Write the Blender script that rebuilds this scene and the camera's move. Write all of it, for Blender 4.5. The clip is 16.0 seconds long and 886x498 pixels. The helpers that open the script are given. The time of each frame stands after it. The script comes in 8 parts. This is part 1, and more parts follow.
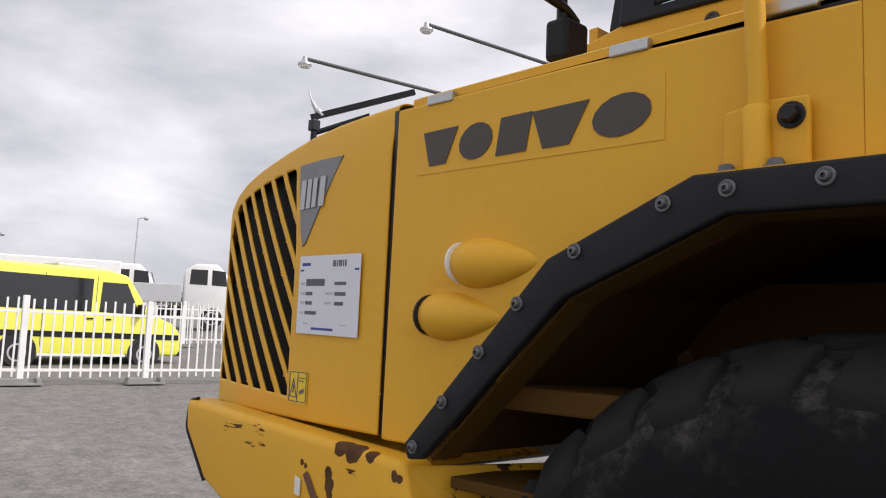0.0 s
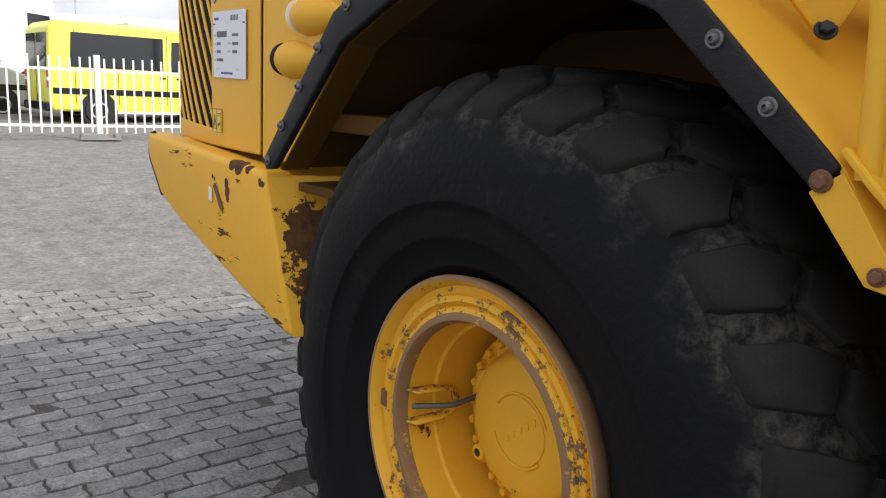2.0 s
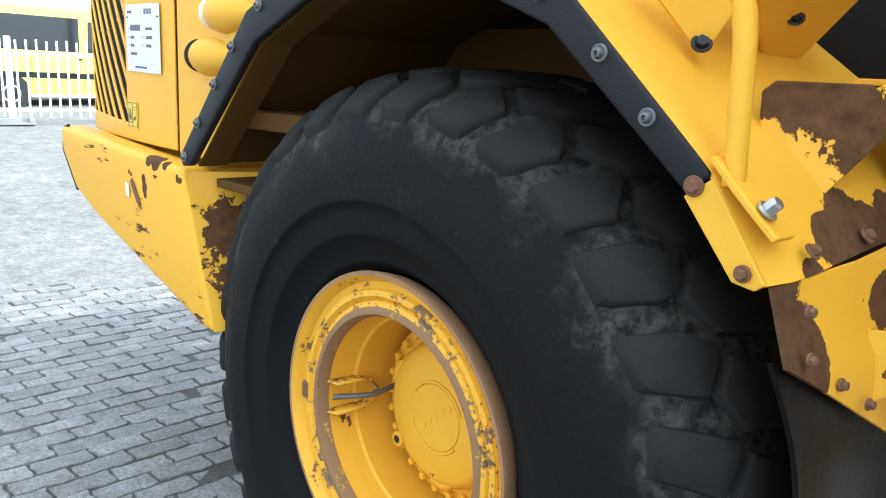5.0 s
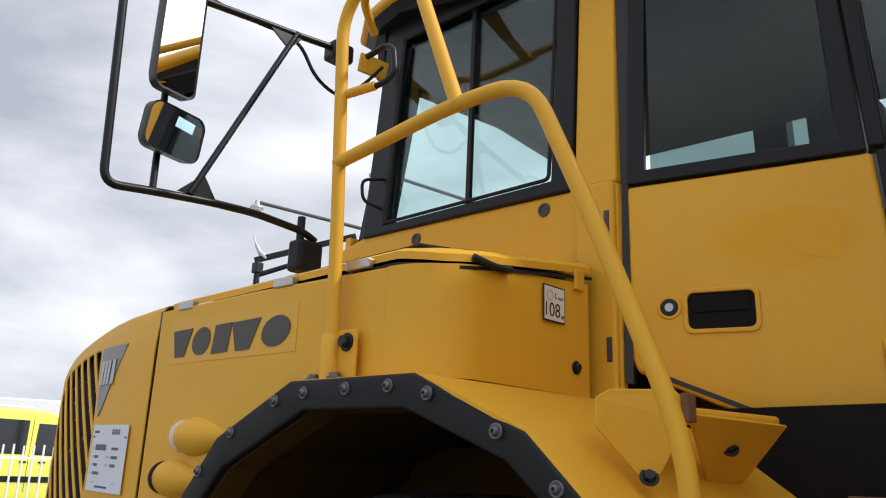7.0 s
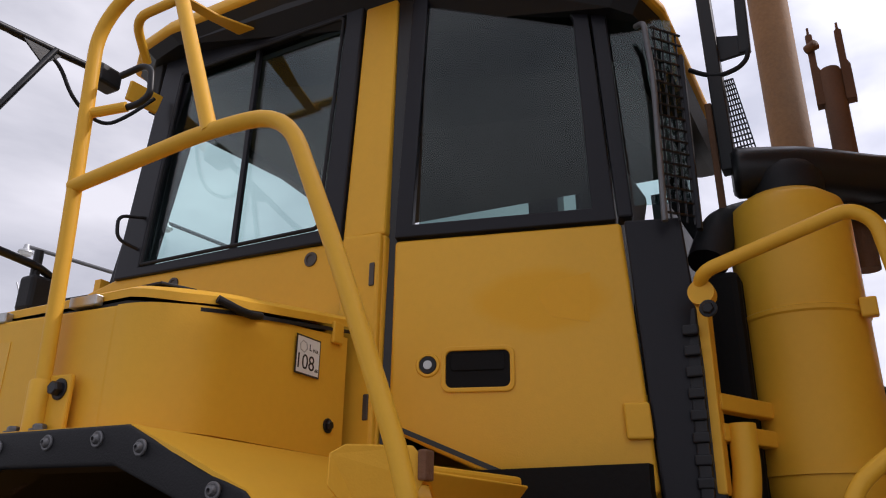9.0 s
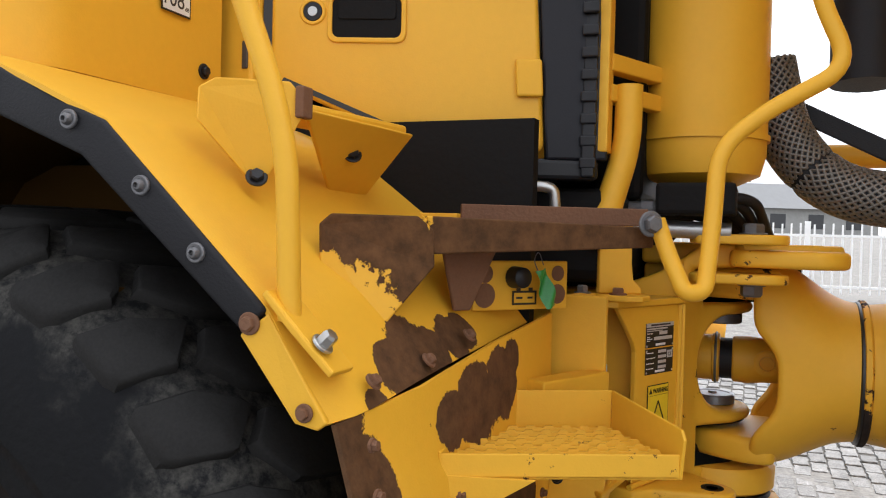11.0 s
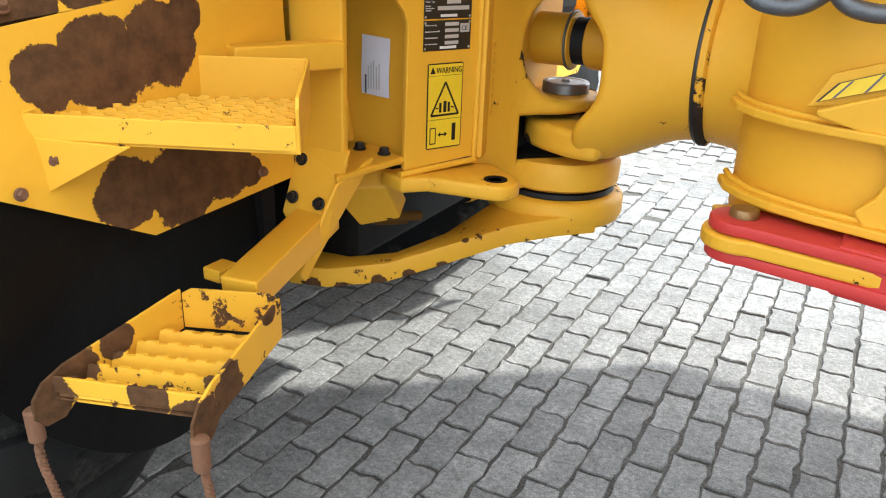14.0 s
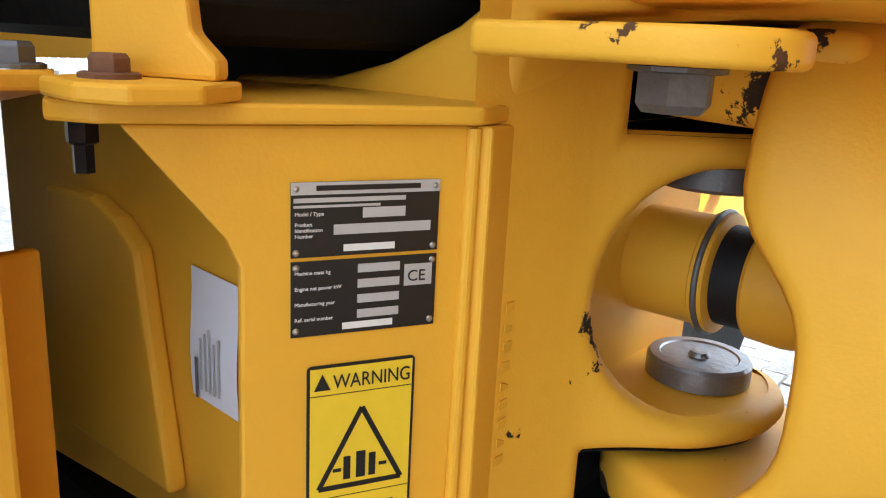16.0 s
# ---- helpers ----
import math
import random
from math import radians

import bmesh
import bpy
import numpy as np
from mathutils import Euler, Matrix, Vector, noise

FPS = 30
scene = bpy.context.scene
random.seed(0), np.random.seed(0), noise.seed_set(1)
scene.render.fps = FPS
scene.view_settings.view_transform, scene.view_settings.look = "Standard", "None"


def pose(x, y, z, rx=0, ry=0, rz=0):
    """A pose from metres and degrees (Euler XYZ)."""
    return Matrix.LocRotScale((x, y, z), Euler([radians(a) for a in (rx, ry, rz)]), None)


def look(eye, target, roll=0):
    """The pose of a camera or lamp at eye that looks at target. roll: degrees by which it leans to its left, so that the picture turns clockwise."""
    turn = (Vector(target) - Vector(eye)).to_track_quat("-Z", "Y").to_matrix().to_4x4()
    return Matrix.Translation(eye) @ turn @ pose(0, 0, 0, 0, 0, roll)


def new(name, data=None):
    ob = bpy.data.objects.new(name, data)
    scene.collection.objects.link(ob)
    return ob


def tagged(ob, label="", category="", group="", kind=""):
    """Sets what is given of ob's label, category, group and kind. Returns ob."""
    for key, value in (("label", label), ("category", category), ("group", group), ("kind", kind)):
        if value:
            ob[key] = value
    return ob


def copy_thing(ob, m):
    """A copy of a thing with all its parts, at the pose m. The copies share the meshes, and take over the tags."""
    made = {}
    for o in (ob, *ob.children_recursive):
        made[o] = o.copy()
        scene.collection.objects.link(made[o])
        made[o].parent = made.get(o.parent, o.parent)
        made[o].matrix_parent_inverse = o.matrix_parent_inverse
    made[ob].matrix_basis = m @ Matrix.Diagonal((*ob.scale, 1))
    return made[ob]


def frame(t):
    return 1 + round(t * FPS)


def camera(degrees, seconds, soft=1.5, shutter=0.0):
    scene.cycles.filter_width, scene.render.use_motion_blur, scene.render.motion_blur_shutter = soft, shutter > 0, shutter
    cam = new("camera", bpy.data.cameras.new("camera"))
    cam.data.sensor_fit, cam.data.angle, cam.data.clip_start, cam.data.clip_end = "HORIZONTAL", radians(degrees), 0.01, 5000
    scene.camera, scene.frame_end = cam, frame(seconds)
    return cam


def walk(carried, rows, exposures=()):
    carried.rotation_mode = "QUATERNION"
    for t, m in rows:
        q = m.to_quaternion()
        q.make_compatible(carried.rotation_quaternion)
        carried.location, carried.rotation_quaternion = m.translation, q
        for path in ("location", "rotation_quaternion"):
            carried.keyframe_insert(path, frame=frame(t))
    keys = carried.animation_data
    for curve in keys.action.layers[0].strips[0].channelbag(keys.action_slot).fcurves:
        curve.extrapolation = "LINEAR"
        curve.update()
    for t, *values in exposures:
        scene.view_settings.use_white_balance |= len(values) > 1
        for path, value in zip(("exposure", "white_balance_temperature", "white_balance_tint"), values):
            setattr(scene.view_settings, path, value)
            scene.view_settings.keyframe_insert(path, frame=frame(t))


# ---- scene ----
cam = camera(58.6, 16.0, 1.1)
PATH = [
    (0, (0.423, 0.336, 1.517), (-1.011, 1.712, 1.741), 2.5),
    (0.5, (0.778, 0.363, 1.499), (-0.774, 1.605, 1.72), 2.3),
    (1, (1.071, 0.359, 1.507), (-0.505, 1.588, 1.6), 1.7),
    (1.5, (1.196, 0.435, 1.516), (-0.379, 1.664, 1.431), 2.2),
    (2, (1.215, 0.489, 1.483), (-0.319, 1.715, 1.104), 2.6),
    (2.5, (1.212, 0.502, 1.457), (-0.261, 1.713, 0.855), 2.8),
    (3, (1.202, 0.528, 1.423), (-0.197, 1.713, 0.624), 3.0),
    (3.2, (1.211, 0.537, 1.418), (-0.16, 1.699, 0.541), 3.1),
    (4.2, (1.262, 0.515, 1.462), (-0.118, 1.747, 0.71), 2.9),
    (5.3, (1.295, 0.469, 1.55), (-0.13, 1.848, 1.287), 2.5),
    (5.5, (1.304, 0.459, 1.559), (-0.126, 1.848, 1.401), 2.5),
    (6, (1.321, 0.442, 1.576), (-0.113, 1.834, 1.668), 2.4),
    (6.5, (1.323, 0.422, 1.584), (-0.083, 1.806, 1.909), 2.3),
    (7, (1.336, 0.402, 1.593), (-0.004, 1.778, 2.149), 2.0),
    (7.5, (1.337, 0.402, 1.605), (0.073, 1.764, 2.345), 2.0),
    (8, (1.323, 0.409, 1.601), (0.114, 1.751, 2.462), 1.9),
    (8.5, (1.322, 0.489, 1.598), (0.155, 1.886, 2.428), 1.8),
    (9, (1.351, 0.545, 1.582), (0.444, 2.172, 2.311), 0.8),
    (9.2, (1.349, 0.56, 1.581), (0.5, 2.238, 2.262), 0.4),
    (11.3, (1.338, 0.654, 1.501), (0.628, 2.516, 1.333), 1.5),
    (11.5, (1.342, 0.67, 1.486), (0.647, 2.528, 1.234), 1.5),
    (12, (1.357, 0.703, 1.459), (0.699, 2.542, 1.03), 1.6),
    (12.5, (1.4, 0.76, 1.409), (0.761, 2.569, 0.843), 1.6),
    (13, (1.571, 0.775, 1.384), (0.919, 2.546, 0.721), 1.7),
    (13.5, (1.774, 0.89, 1.409), (0.97, 2.566, 0.671), 1.9),
    (14, (1.94, 1.104, 1.443), (1.065, 2.736, 0.687), 2.1),
    (14.5, (1.967, 1.346, 1.457), (1.077, 2.966, 0.693), 2.4),
    (15, (1.864, 1.638, 1.46), (0.952, 3.251, 0.707), 2.6),
    (15.5, (1.727, 1.901, 1.428), (0.761, 3.542, 0.814), 2.6),
    (16, (1.564, 2.165, 1.431), (0.329, 3.654, 0.925), 2.9),
]
walk(cam, [(t, look(eye, target, roll)) for t, eye, target, roll in PATH],
     exposures=[(0.0, -0.32, 6600, 15), (1.2, -0.36, 6600, 17), (1.8, -0.17, 6550, 14), (2.5, 0.7, 6250, 6), (3.2, 1.12, 6000, 3), (4.5, 1.15, 5750, 2),
                (5.4, 1.12, 5600, 1), (6.0, 0.76, 5750, 1), (6.5, 0.25, 6050, 6), (7.2, -0.38, 6350, 12), (8.3, -0.60, 6350, 17), (9.2, -0.44, 6300, 19), (10.4, 0.4, 6350, 12),
                (11.3, 0.8, 6350, 10), (12.0, 1.18, 6250, 6), (14.0, 1.45, 6080, 4), (15.0, 1.52, 5900, 4), (16.0, 1.58, 5750, 5)])

# ---- sky and sun ----
SUN_EL, SUN_AZ = radians(45), radians(38)
world = bpy.data.worlds.new("sky")
scene.world = world
world.use_nodes = True
wt = world.node_tree
wt.nodes.clear()
w_out = wt.nodes.new("ShaderNodeOutputWorld")
w_bg = wt.nodes.new("ShaderNodeBackground")
w_sky = wt.nodes.new("ShaderNodeTexSky")
w_sky.sky_type, w_sky.sun_disc = "NISHITA", False
w_sky.sun_elevation, w_sky.sun_rotation = SUN_EL, math.pi / 2 - SUN_AZ
w_co = wt.nodes.new("ShaderNodeTexCoord")
w_map = wt.nodes.new("ShaderNodeMapping")
w_map.inputs["Scale"].default_value = (1.6, 1.6, 4.2)
w_n = wt.nodes.new("ShaderNodeTexNoise")
w_n.inputs["Scale"].default_value, w_n.inputs["Detail"].default_value = 1.7, 7
w_n.inputs["Roughness"].default_value, w_n.inputs["Distortion"].default_value = 0.52, 0.25
w_r = wt.nodes.new("ShaderNodeValToRGB")
w_r.color_ramp.elements[0].position, w_r.color_ramp.elements[1].position = 0.33, 0.66
w_r.color_ramp.elements[0].color = (4.1, 4.3, 4.75, 1)
w_r.color_ramp.elements[1].color = (8.6, 8.7, 8.9, 1)
w_mix = wt.nodes.new("ShaderNodeMixRGB")
w_mix.inputs[0].default_value = 0.93
w_bg.inputs["Strength"].default_value = 0.15
wt.links.new(w_co.outputs["Generated"], w_map.inputs["Vector"])
wt.links.new(w_map.outputs[0], w_n.inputs["Vector"])
wt.links.new(w_n.outputs[0], w_r.inputs[0])
wt.links.new(w_sky.outputs[0], w_mix.inputs[1])
w_dot, w_glow, w_mul = wt.nodes.new("ShaderNodeVectorMath"), wt.nodes.new("ShaderNodeMapRange"), wt.nodes.new("ShaderNodeVectorMath")
w_dot.operation, w_mul.operation = "DOT_PRODUCT", "SCALE"
w_dot.inputs[1].default_value = (math.cos(SUN_AZ) * math.cos(SUN_EL), math.sin(SUN_AZ) * math.cos(SUN_EL), math.sin(SUN_EL))
w_glow.interpolation_type = "SMOOTHSTEP"
w_glow.inputs[1].default_value, w_glow.inputs[2].default_value, w_glow.inputs[3].default_value, w_glow.inputs[4].default_value = 0.40, 1.0, 1.0, 2.3
wt.links.new(w_co.outputs["Generated"], w_dot.inputs[0])
wt.links.new(w_dot.outputs["Value"], w_glow.inputs[0])
wt.links.new(w_r.outputs[0], w_mul.inputs[0])
wt.links.new(w_glow.outputs[0], w_mul.inputs["Scale"])
wt.links.new(w_mul.outputs[0], w_mix.inputs[2])
wt.links.new(w_mix.outputs[0], w_bg.inputs["Color"])
wt.links.new(w_bg.outputs[0], w_out.inputs[0])

sun = new("sun", bpy.data.lights.new("sun", "SUN"))
sun.data.energy, sun.data.angle, sun.data.color = 3.0, radians(1.6), (1.0, 0.95, 0.87)
sun_dir = Vector((math.cos(SUN_AZ) * math.cos(SUN_EL), math.sin(SUN_AZ) * math.cos(SUN_EL), math.sin(SUN_EL)))
sun.matrix_world = look(sun_dir * 60, (0, 0, 0))


# ---- materials ----
def material(name, colour, rough=0.5, metal=0.0, bump=0.0, bump_scale=200.0, vary=0.12, vary_scale=3.0, fine=0.06, coat=0.0, spec=0.5):
    """Principled material with colour variation at two scales and a fine relief."""
    m = bpy.data.materials.new(name)
    m.use_nodes = True
    t, n = m.node_tree, m.node_tree.nodes
    b = n["Principled BSDF"]
    geo = n.new("ShaderNodeNewGeometry")
    big, small = n.new("ShaderNodeTexNoise"), n.new("ShaderNodeTexNoise")
    big.inputs["Scale"].default_value, big.inputs["Detail"].default_value = vary_scale, 6
    small.inputs["Scale"].default_value, small.inputs["Detail"].default_value = vary_scale * 22, 4
    t.links.new(geo.outputs["Position"], big.inputs["Vector"])
    t.links.new(geo.outputs["Position"], small.inputs["Vector"])
    hsv = n.new("ShaderNodeHueSaturation")
    hsv.inputs["Color"].default_value = (*colour, 1)
    a1, a2 = n.new("ShaderNodeMath"), n.new("ShaderNodeMath")
    a1.operation = a2.operation = "MULTIPLY_ADD"
    a1.inputs[1].default_value, a1.inputs[2].default_value = vary * 2, 1 - vary
    a2.inputs[1].default_value = fine * 2
    t.links.new(big.outputs[0], a1.inputs[0])
    t.links.new(small.outputs[0], a2.inputs[0])
    t.links.new(a1.outputs[0], a2.inputs[2])
    t.links.new(a2.outputs[0], hsv.inputs["Value"])
    t.links.new(hsv.outputs[0], b.inputs["Base Color"])
    rr = n.new("ShaderNodeMath")
    rr.operation = "MULTIPLY_ADD"
    rr.inputs[1].default_value, rr.inputs[2].default_value = 0.16, rough - 0.08
    t.links.new(big.outputs[0], rr.inputs[0])
    t.links.new(rr.outputs[0], b.inputs["Roughness"])
    b.inputs["Metallic"].default_value = metal
    b.inputs["Coat Weight"].default_value = coat
    b.inputs["Specular IOR Level"].default_value = spec
    if bump:
        bn, bt = n.new("ShaderNodeBump"), n.new("ShaderNodeTexNoise")
        bt.inputs["Scale"].default_value, bt.inputs["Detail"].default_value = bump_scale, 5
        bn.inputs["Strength"].default_value, bn.inputs["Distance"].default_value = bump, 0.004
        t.links.new(geo.outputs["Position"], bt.inputs["Vector"])
        t.links.new(bt.outputs[0], bn.inputs["Height"])
        t.links.new(bn.outputs[0], b.inputs["Normal"])
    m["base"] = colour
    return m


def speckle(m, scale, amount, roughness=0.7):
    """Gritty light and dark grains over a material's colour."""
    t, n = m.node_tree, m.node_tree.nodes
    geo, tex, mr, mul = n.new("ShaderNodeNewGeometry"), n.new("ShaderNodeTexNoise"), n.new("ShaderNodeMapRange"), n.new("ShaderNodeMixRGB")
    tex.inputs["Scale"].default_value, tex.inputs["Detail"].default_value, tex.inputs["Roughness"].default_value = scale, 6, roughness
    mr.inputs[1].default_value, mr.inputs[2].default_value, mr.inputs[3].default_value, mr.inputs[4].default_value = 0.32, 0.68, 1 - amount, 1 + amount
    mul.blend_type, mul.inputs[0].default_value = "MULTIPLY", 1.0
    src = n["Principled BSDF"].inputs["Base Color"].links[0].from_socket
    t.links.new(geo.outputs["Position"], tex.inputs["Vector"])
    t.links.new(tex.outputs[0], mr.inputs[0])
    t.links.new(src, mul.inputs[1])
    t.links.new(mr.outputs[0], mul.inputs[2])
    t.links.new(mul.outputs[0], n["Principled BSDF"].inputs["Base Color"])
    return m


YELLOW = (0.73, 0.390, 0.028)
RUST = (0.108, 0.050, 0.019)


def worn_paint(name, blobs=(), chips=0.0, chip_scale=16.0, rough=0.49, colour=YELLOW, edge=0.55, under=RUST, streak=False):
    """Yellow enamel, flaked down to brown primer: blobs are (x, y, z, radius) where it has come off; chips is the share of small chips."""
    m = material(name, colour, rough, 0.0, 0.10, 260, 0.08, 2.4, 0.04, 0.0, 0.3)
    t, n = m.node_tree, m.node_tree.nodes
    b = n["Principled BSDF"]
    geo = n.new("ShaderNodeNewGeometry")
    warp = n.new("ShaderNodeTexNoise")
    warp.inputs["Scale"].default_value, warp.inputs["Detail"].default_value, warp.inputs["Roughness"].default_value = 13, 7, 0.62
    t.links.new(geo.outputs["Position"], warp.inputs["Vector"])
    mask = None

    def put(op, a, c):
        k = n.new("ShaderNodeMath")
        k.operation = op
        for i, v in enumerate((a, c)):
            if isinstance(v, (int, float)):
                k.inputs[i].default_value = v
            else:
                t.links.new(v, k.inputs[i])
        return k.outputs[0]

    flake = n.new("ShaderNodeTexNoise")
    flake.inputs["Scale"].default_value, flake.inputs["Detail"].default_value, flake.inputs["Roughness"].default_value = 48, 8, 0.66
    t.links.new(geo.outputs["Position"], flake.inputs["Vector"])
    wob = put("ADD", put("SUBTRACT", warp.outputs[0], 0.5), put("MULTIPLY", put("SUBTRACT", flake.outputs[0], 0.5), 0.75))
    for x, y, z, r in blobs:
        d = n.new("ShaderNodeVectorMath")
        d.operation = "DISTANCE"
        d.inputs[1].default_value = (x, y, z)
        t.links.new(geo.outputs["Position"], d.inputs[0])
        k = put("SUBTRACT", put("SUBTRACT", 1.0, put("DIVIDE", d.outputs["Value"], r)), put("MULTIPLY", wob, -edge * 3.2))
        mask = k if mask is None else put("MAXIMUM", mask, k)
    if chips:
        c1 = n.new("ShaderNodeTexNoise")
        c1.inputs["Scale"].default_value, c1.inputs["Detail"].default_value, c1.inputs["Roughness"].default_value = chip_scale, 8, 0.7
        if streak:
            mp = n.new("ShaderNodeMapping")
            mp.inputs["Rotation"].default_value, mp.inputs["Scale"].default_value = (0, radians(-52), 0), (0.28, 1.0, 1.35)
            t.links.new(geo.outputs["Position"], mp.inputs["Vector"])
            t.links.new(mp.outputs[0], c1.inputs["Vector"])
        else:
            t.links.new(geo.outputs["Position"], c1.inputs["Vector"])
        c2 = n.new("ShaderNodeTexNoise")
        c2.inputs["Scale"].default_value = chip_scale * 0.23
        t.links.new(geo.outputs["Position"], c2.inputs["Vector"])
        k = put("SUBTRACT", put("ADD", put("MULTIPLY", c1.outputs[0], 0.7), put("MULTIPLY", c2.outputs[0], 0.5)), 0.80 - chips)
        k = put("MULTIPLY", k, 4.0)
        mask = k if mask is None else put("MAXIMUM", mask, k)
    if mask is None:
        return m
    ramp = n.new("ShaderNodeValToRGB")
    ramp.color_ramp.elements[0].position, ramp.color_ramp.elements[1].position = 0.0, 0.03
    t.links.new(mask, ramp.inputs[0])
    rust_n = n.new("ShaderNodeTexNoise")
    rust_n.inputs["Scale"].default_value, rust_n.inputs["Detail"].default_value, rust_n.inputs["Roughness"].default_value = 24, 10, 0.72
    t.links.new(geo.outputs["Position"], rust_n.inputs["Vector"])
    rust_r = n.new("ShaderNodeValToRGB")
    rust_r.color_ramp.elements[0].color = (*[c * 0.55 for c in under], 1)
    rust_r.color_ramp.elements[1].color = (*[min(1, c * 1.25) for c in under], 1)
    rust_r.color_ramp.elements[0].position, rust_r.color_ramp.elements[1].position = 0.35, 0.68
    t.links.new(rust_n.outputs[0], rust_r.inputs[0])
    mix = n.new("ShaderNodeMixRGB")
    t.links.new(ramp.outputs[0], mix.inputs[0])
    t.links.new(b.inputs["Base Color"].links[0].from_socket, mix.inputs[1])
    t.links.new(rust_r.outputs[0], mix.inputs[2])
    t.links.new(mix.outputs[0], b.inputs["Base Color"])
    rmix = put("ADD", put("MULTIPLY", ramp.outputs[0], 0.42), b.inputs["Roughness"].links[0].from_socket)
    t.links.new(rmix, b.inputs["Roughness"])
    bump2 = n.new("ShaderNodeBump")
    bump2.invert = True
    bump2.inputs["Strength"].default_value, bump2.inputs["Distance"].default_value = 0.5, 0.003
    t.links.new(ramp.outputs[0], bump2.inputs["Height"])
    t.links.new(b.inputs["Normal"].links[0].from_socket, bump2.inputs["Normal"])
    t.links.new(bump2.outputs[0], b.inputs["Normal"])
    return m


def glass(name, colour=(0.5, 0.58, 0.58), alpha_like=0.85):
    m = bpy.data.materials.new(name)
    m.use_nodes = True
    t, n = m.node_tree, m.node_tree.nodes
    n.clear()
    out, mixs, tr, gl = n.new("ShaderNodeOutputMaterial"), n.new("ShaderNodeMixShader"), n.new("ShaderNodeBsdfTransparent"), n.new("ShaderNodeBsdfGlossy")
    fr = n.new("ShaderNodeMapRange")
    lw = n.new("ShaderNodeLayerWeight")
    lw.inputs[0].default_value = 0.35
    fr.inputs[1].default_value, fr.inputs[2].default_value, fr.inputs[3].default_value, fr.inputs[4].default_value = 0.0, 1.0, 0.02, 0.22
    t.links.new(lw.outputs["Facing"], fr.inputs[0])
    tr.inputs[0].default_value = (*colour, 1)
    gl.inputs["Roughness"].default_value = 0.02
    t.links.new(fr.outputs[0], mixs.inputs[0])
    t.links.new(tr.outputs[0], mixs.inputs[1])
    t.links.new(gl.outputs[0], mixs.inputs[2])
    t.links.new(mixs.outputs[0], out.inputs[0])
    return m


paint = worn_paint("yellow_enamel")
paint_hood = worn_paint("yellow_enamel_hood", rough=0.48)
paint_chipped = worn_paint("yellow_enamel_chipped", chips=0.062, chip_scale=34)
paint_joint = worn_paint("yellow_enamel_greasy", chips=0.055, chip_scale=14, under=(0.03, 0.02, 0.012))
paint_bumper = worn_paint("yellow_enamel_bumper", [(-1.140, 1.49, 1.186, 0.018), (-1.134, 1.49, 1.160, 0.020), (-1.130, 1.49, 1.138, 0.012), (-1.10, 1.495, 1.262, 0.030), (-1.05, 1.495, 1.258, 0.034), (-0.99, 1.495, 1.252, 0.022), (-0.90, 1.49, 1.215, 0.012), (-0.884, 1.49, 1.212, 0.010), (-1.250, 1.49, 1.196, 0.010), (-1.235, 1.49, 1.19, 0.010)], chips=0.082, chip_scale=24, edge=0.45, streak=True)
paint_bumper_end = worn_paint("yellow_enamel_bumper_end", [(-0.78, 1.62, 1.06, 0.11), (-0.8, 1.66, 0.98, 0.09), (-0.83, 1.50, 1.05, 0.02), (-0.75, 1.58, 0.90, 0.07)], chips=0.07, edge=0.6)
paint_deck = worn_paint("yellow_enamel_deck", [(0.845, 1.73, 1.318, 0.055), (0.835, 1.79, 1.335, 0.065), (0.845, 1.85, 1.325, 0.05), (0.84, 1.93, 1.335, 0.05), (0.84, 1.98, 1.34, 0.045), (0.86, 1.64, 1.285, 0.028)], chips=0.02, edge=0.22)
paint_mud = worn_paint("yellow_enamel_mudguard", [(0.87, 1.55, 1.265, 0.072), (0.88, 1.56, 1.215, 0.078), (0.89, 1.575, 1.165, 0.075), (0.89, 1.62, 1.13, 0.03), (0.905, 1.83, 1.225, 0.05), (0.905, 1.92, 1.235, 0.075), (0.905, 2.03, 1.255, 0.07), (0.90, 2.08, 1.29, 0.04),
    (0.915, 1.93, 1.025, 0.062), (0.92, 2.04, 1.015, 0.078), (0.925, 2.14, 1.02, 0.062), (0.93, 2.20, 1.0, 0.03), (0.90, 1.70, 1.20, 0.008), (0.90, 1.72, 1.24, 0.008)], chips=0.025, edge=0.20)
paint_step0 = worn_paint("yellow_enamel_top_step", [(0.77, 1.76, 1.535, 0.075), (0.80, 1.8, 1.52, 0.06), (0.71, 1.72, 1.54, 0.05), (0.95, 2.0, 1.53, 0.22), (1.1, 2.1, 1.53, 0.2), (0.84, 1.9, 1.45, 0.12)], chips=0.05, edge=0.3)
paint_step2 = worn_paint("yellow_enamel_bottom_step", [(0.945, 1.70, 0.765, 0.055), (0.955, 1.76, 0.80, 0.035), (0.965, 1.83, 0.82, 0.030), (1.10, 1.775, 0.785, 0.035), (1.185, 1.79, 0.745, 0.06), (1.165, 1.86, 0.80, 0.028), (1.150, 1.98, 0.85, 0.022), (1.185, 1.86, 0.77, 0.045)], chips=0.075, chip_scale=30, edge=0.30)
paint_rim = worn_paint("yellow_enamel_rim", chips=0.02, chip_scale=20)
paint_ring = worn_paint("rim_flange_worn", chips=0.155, chip_scale=85, under=(0.235, 0.15, 0.085))
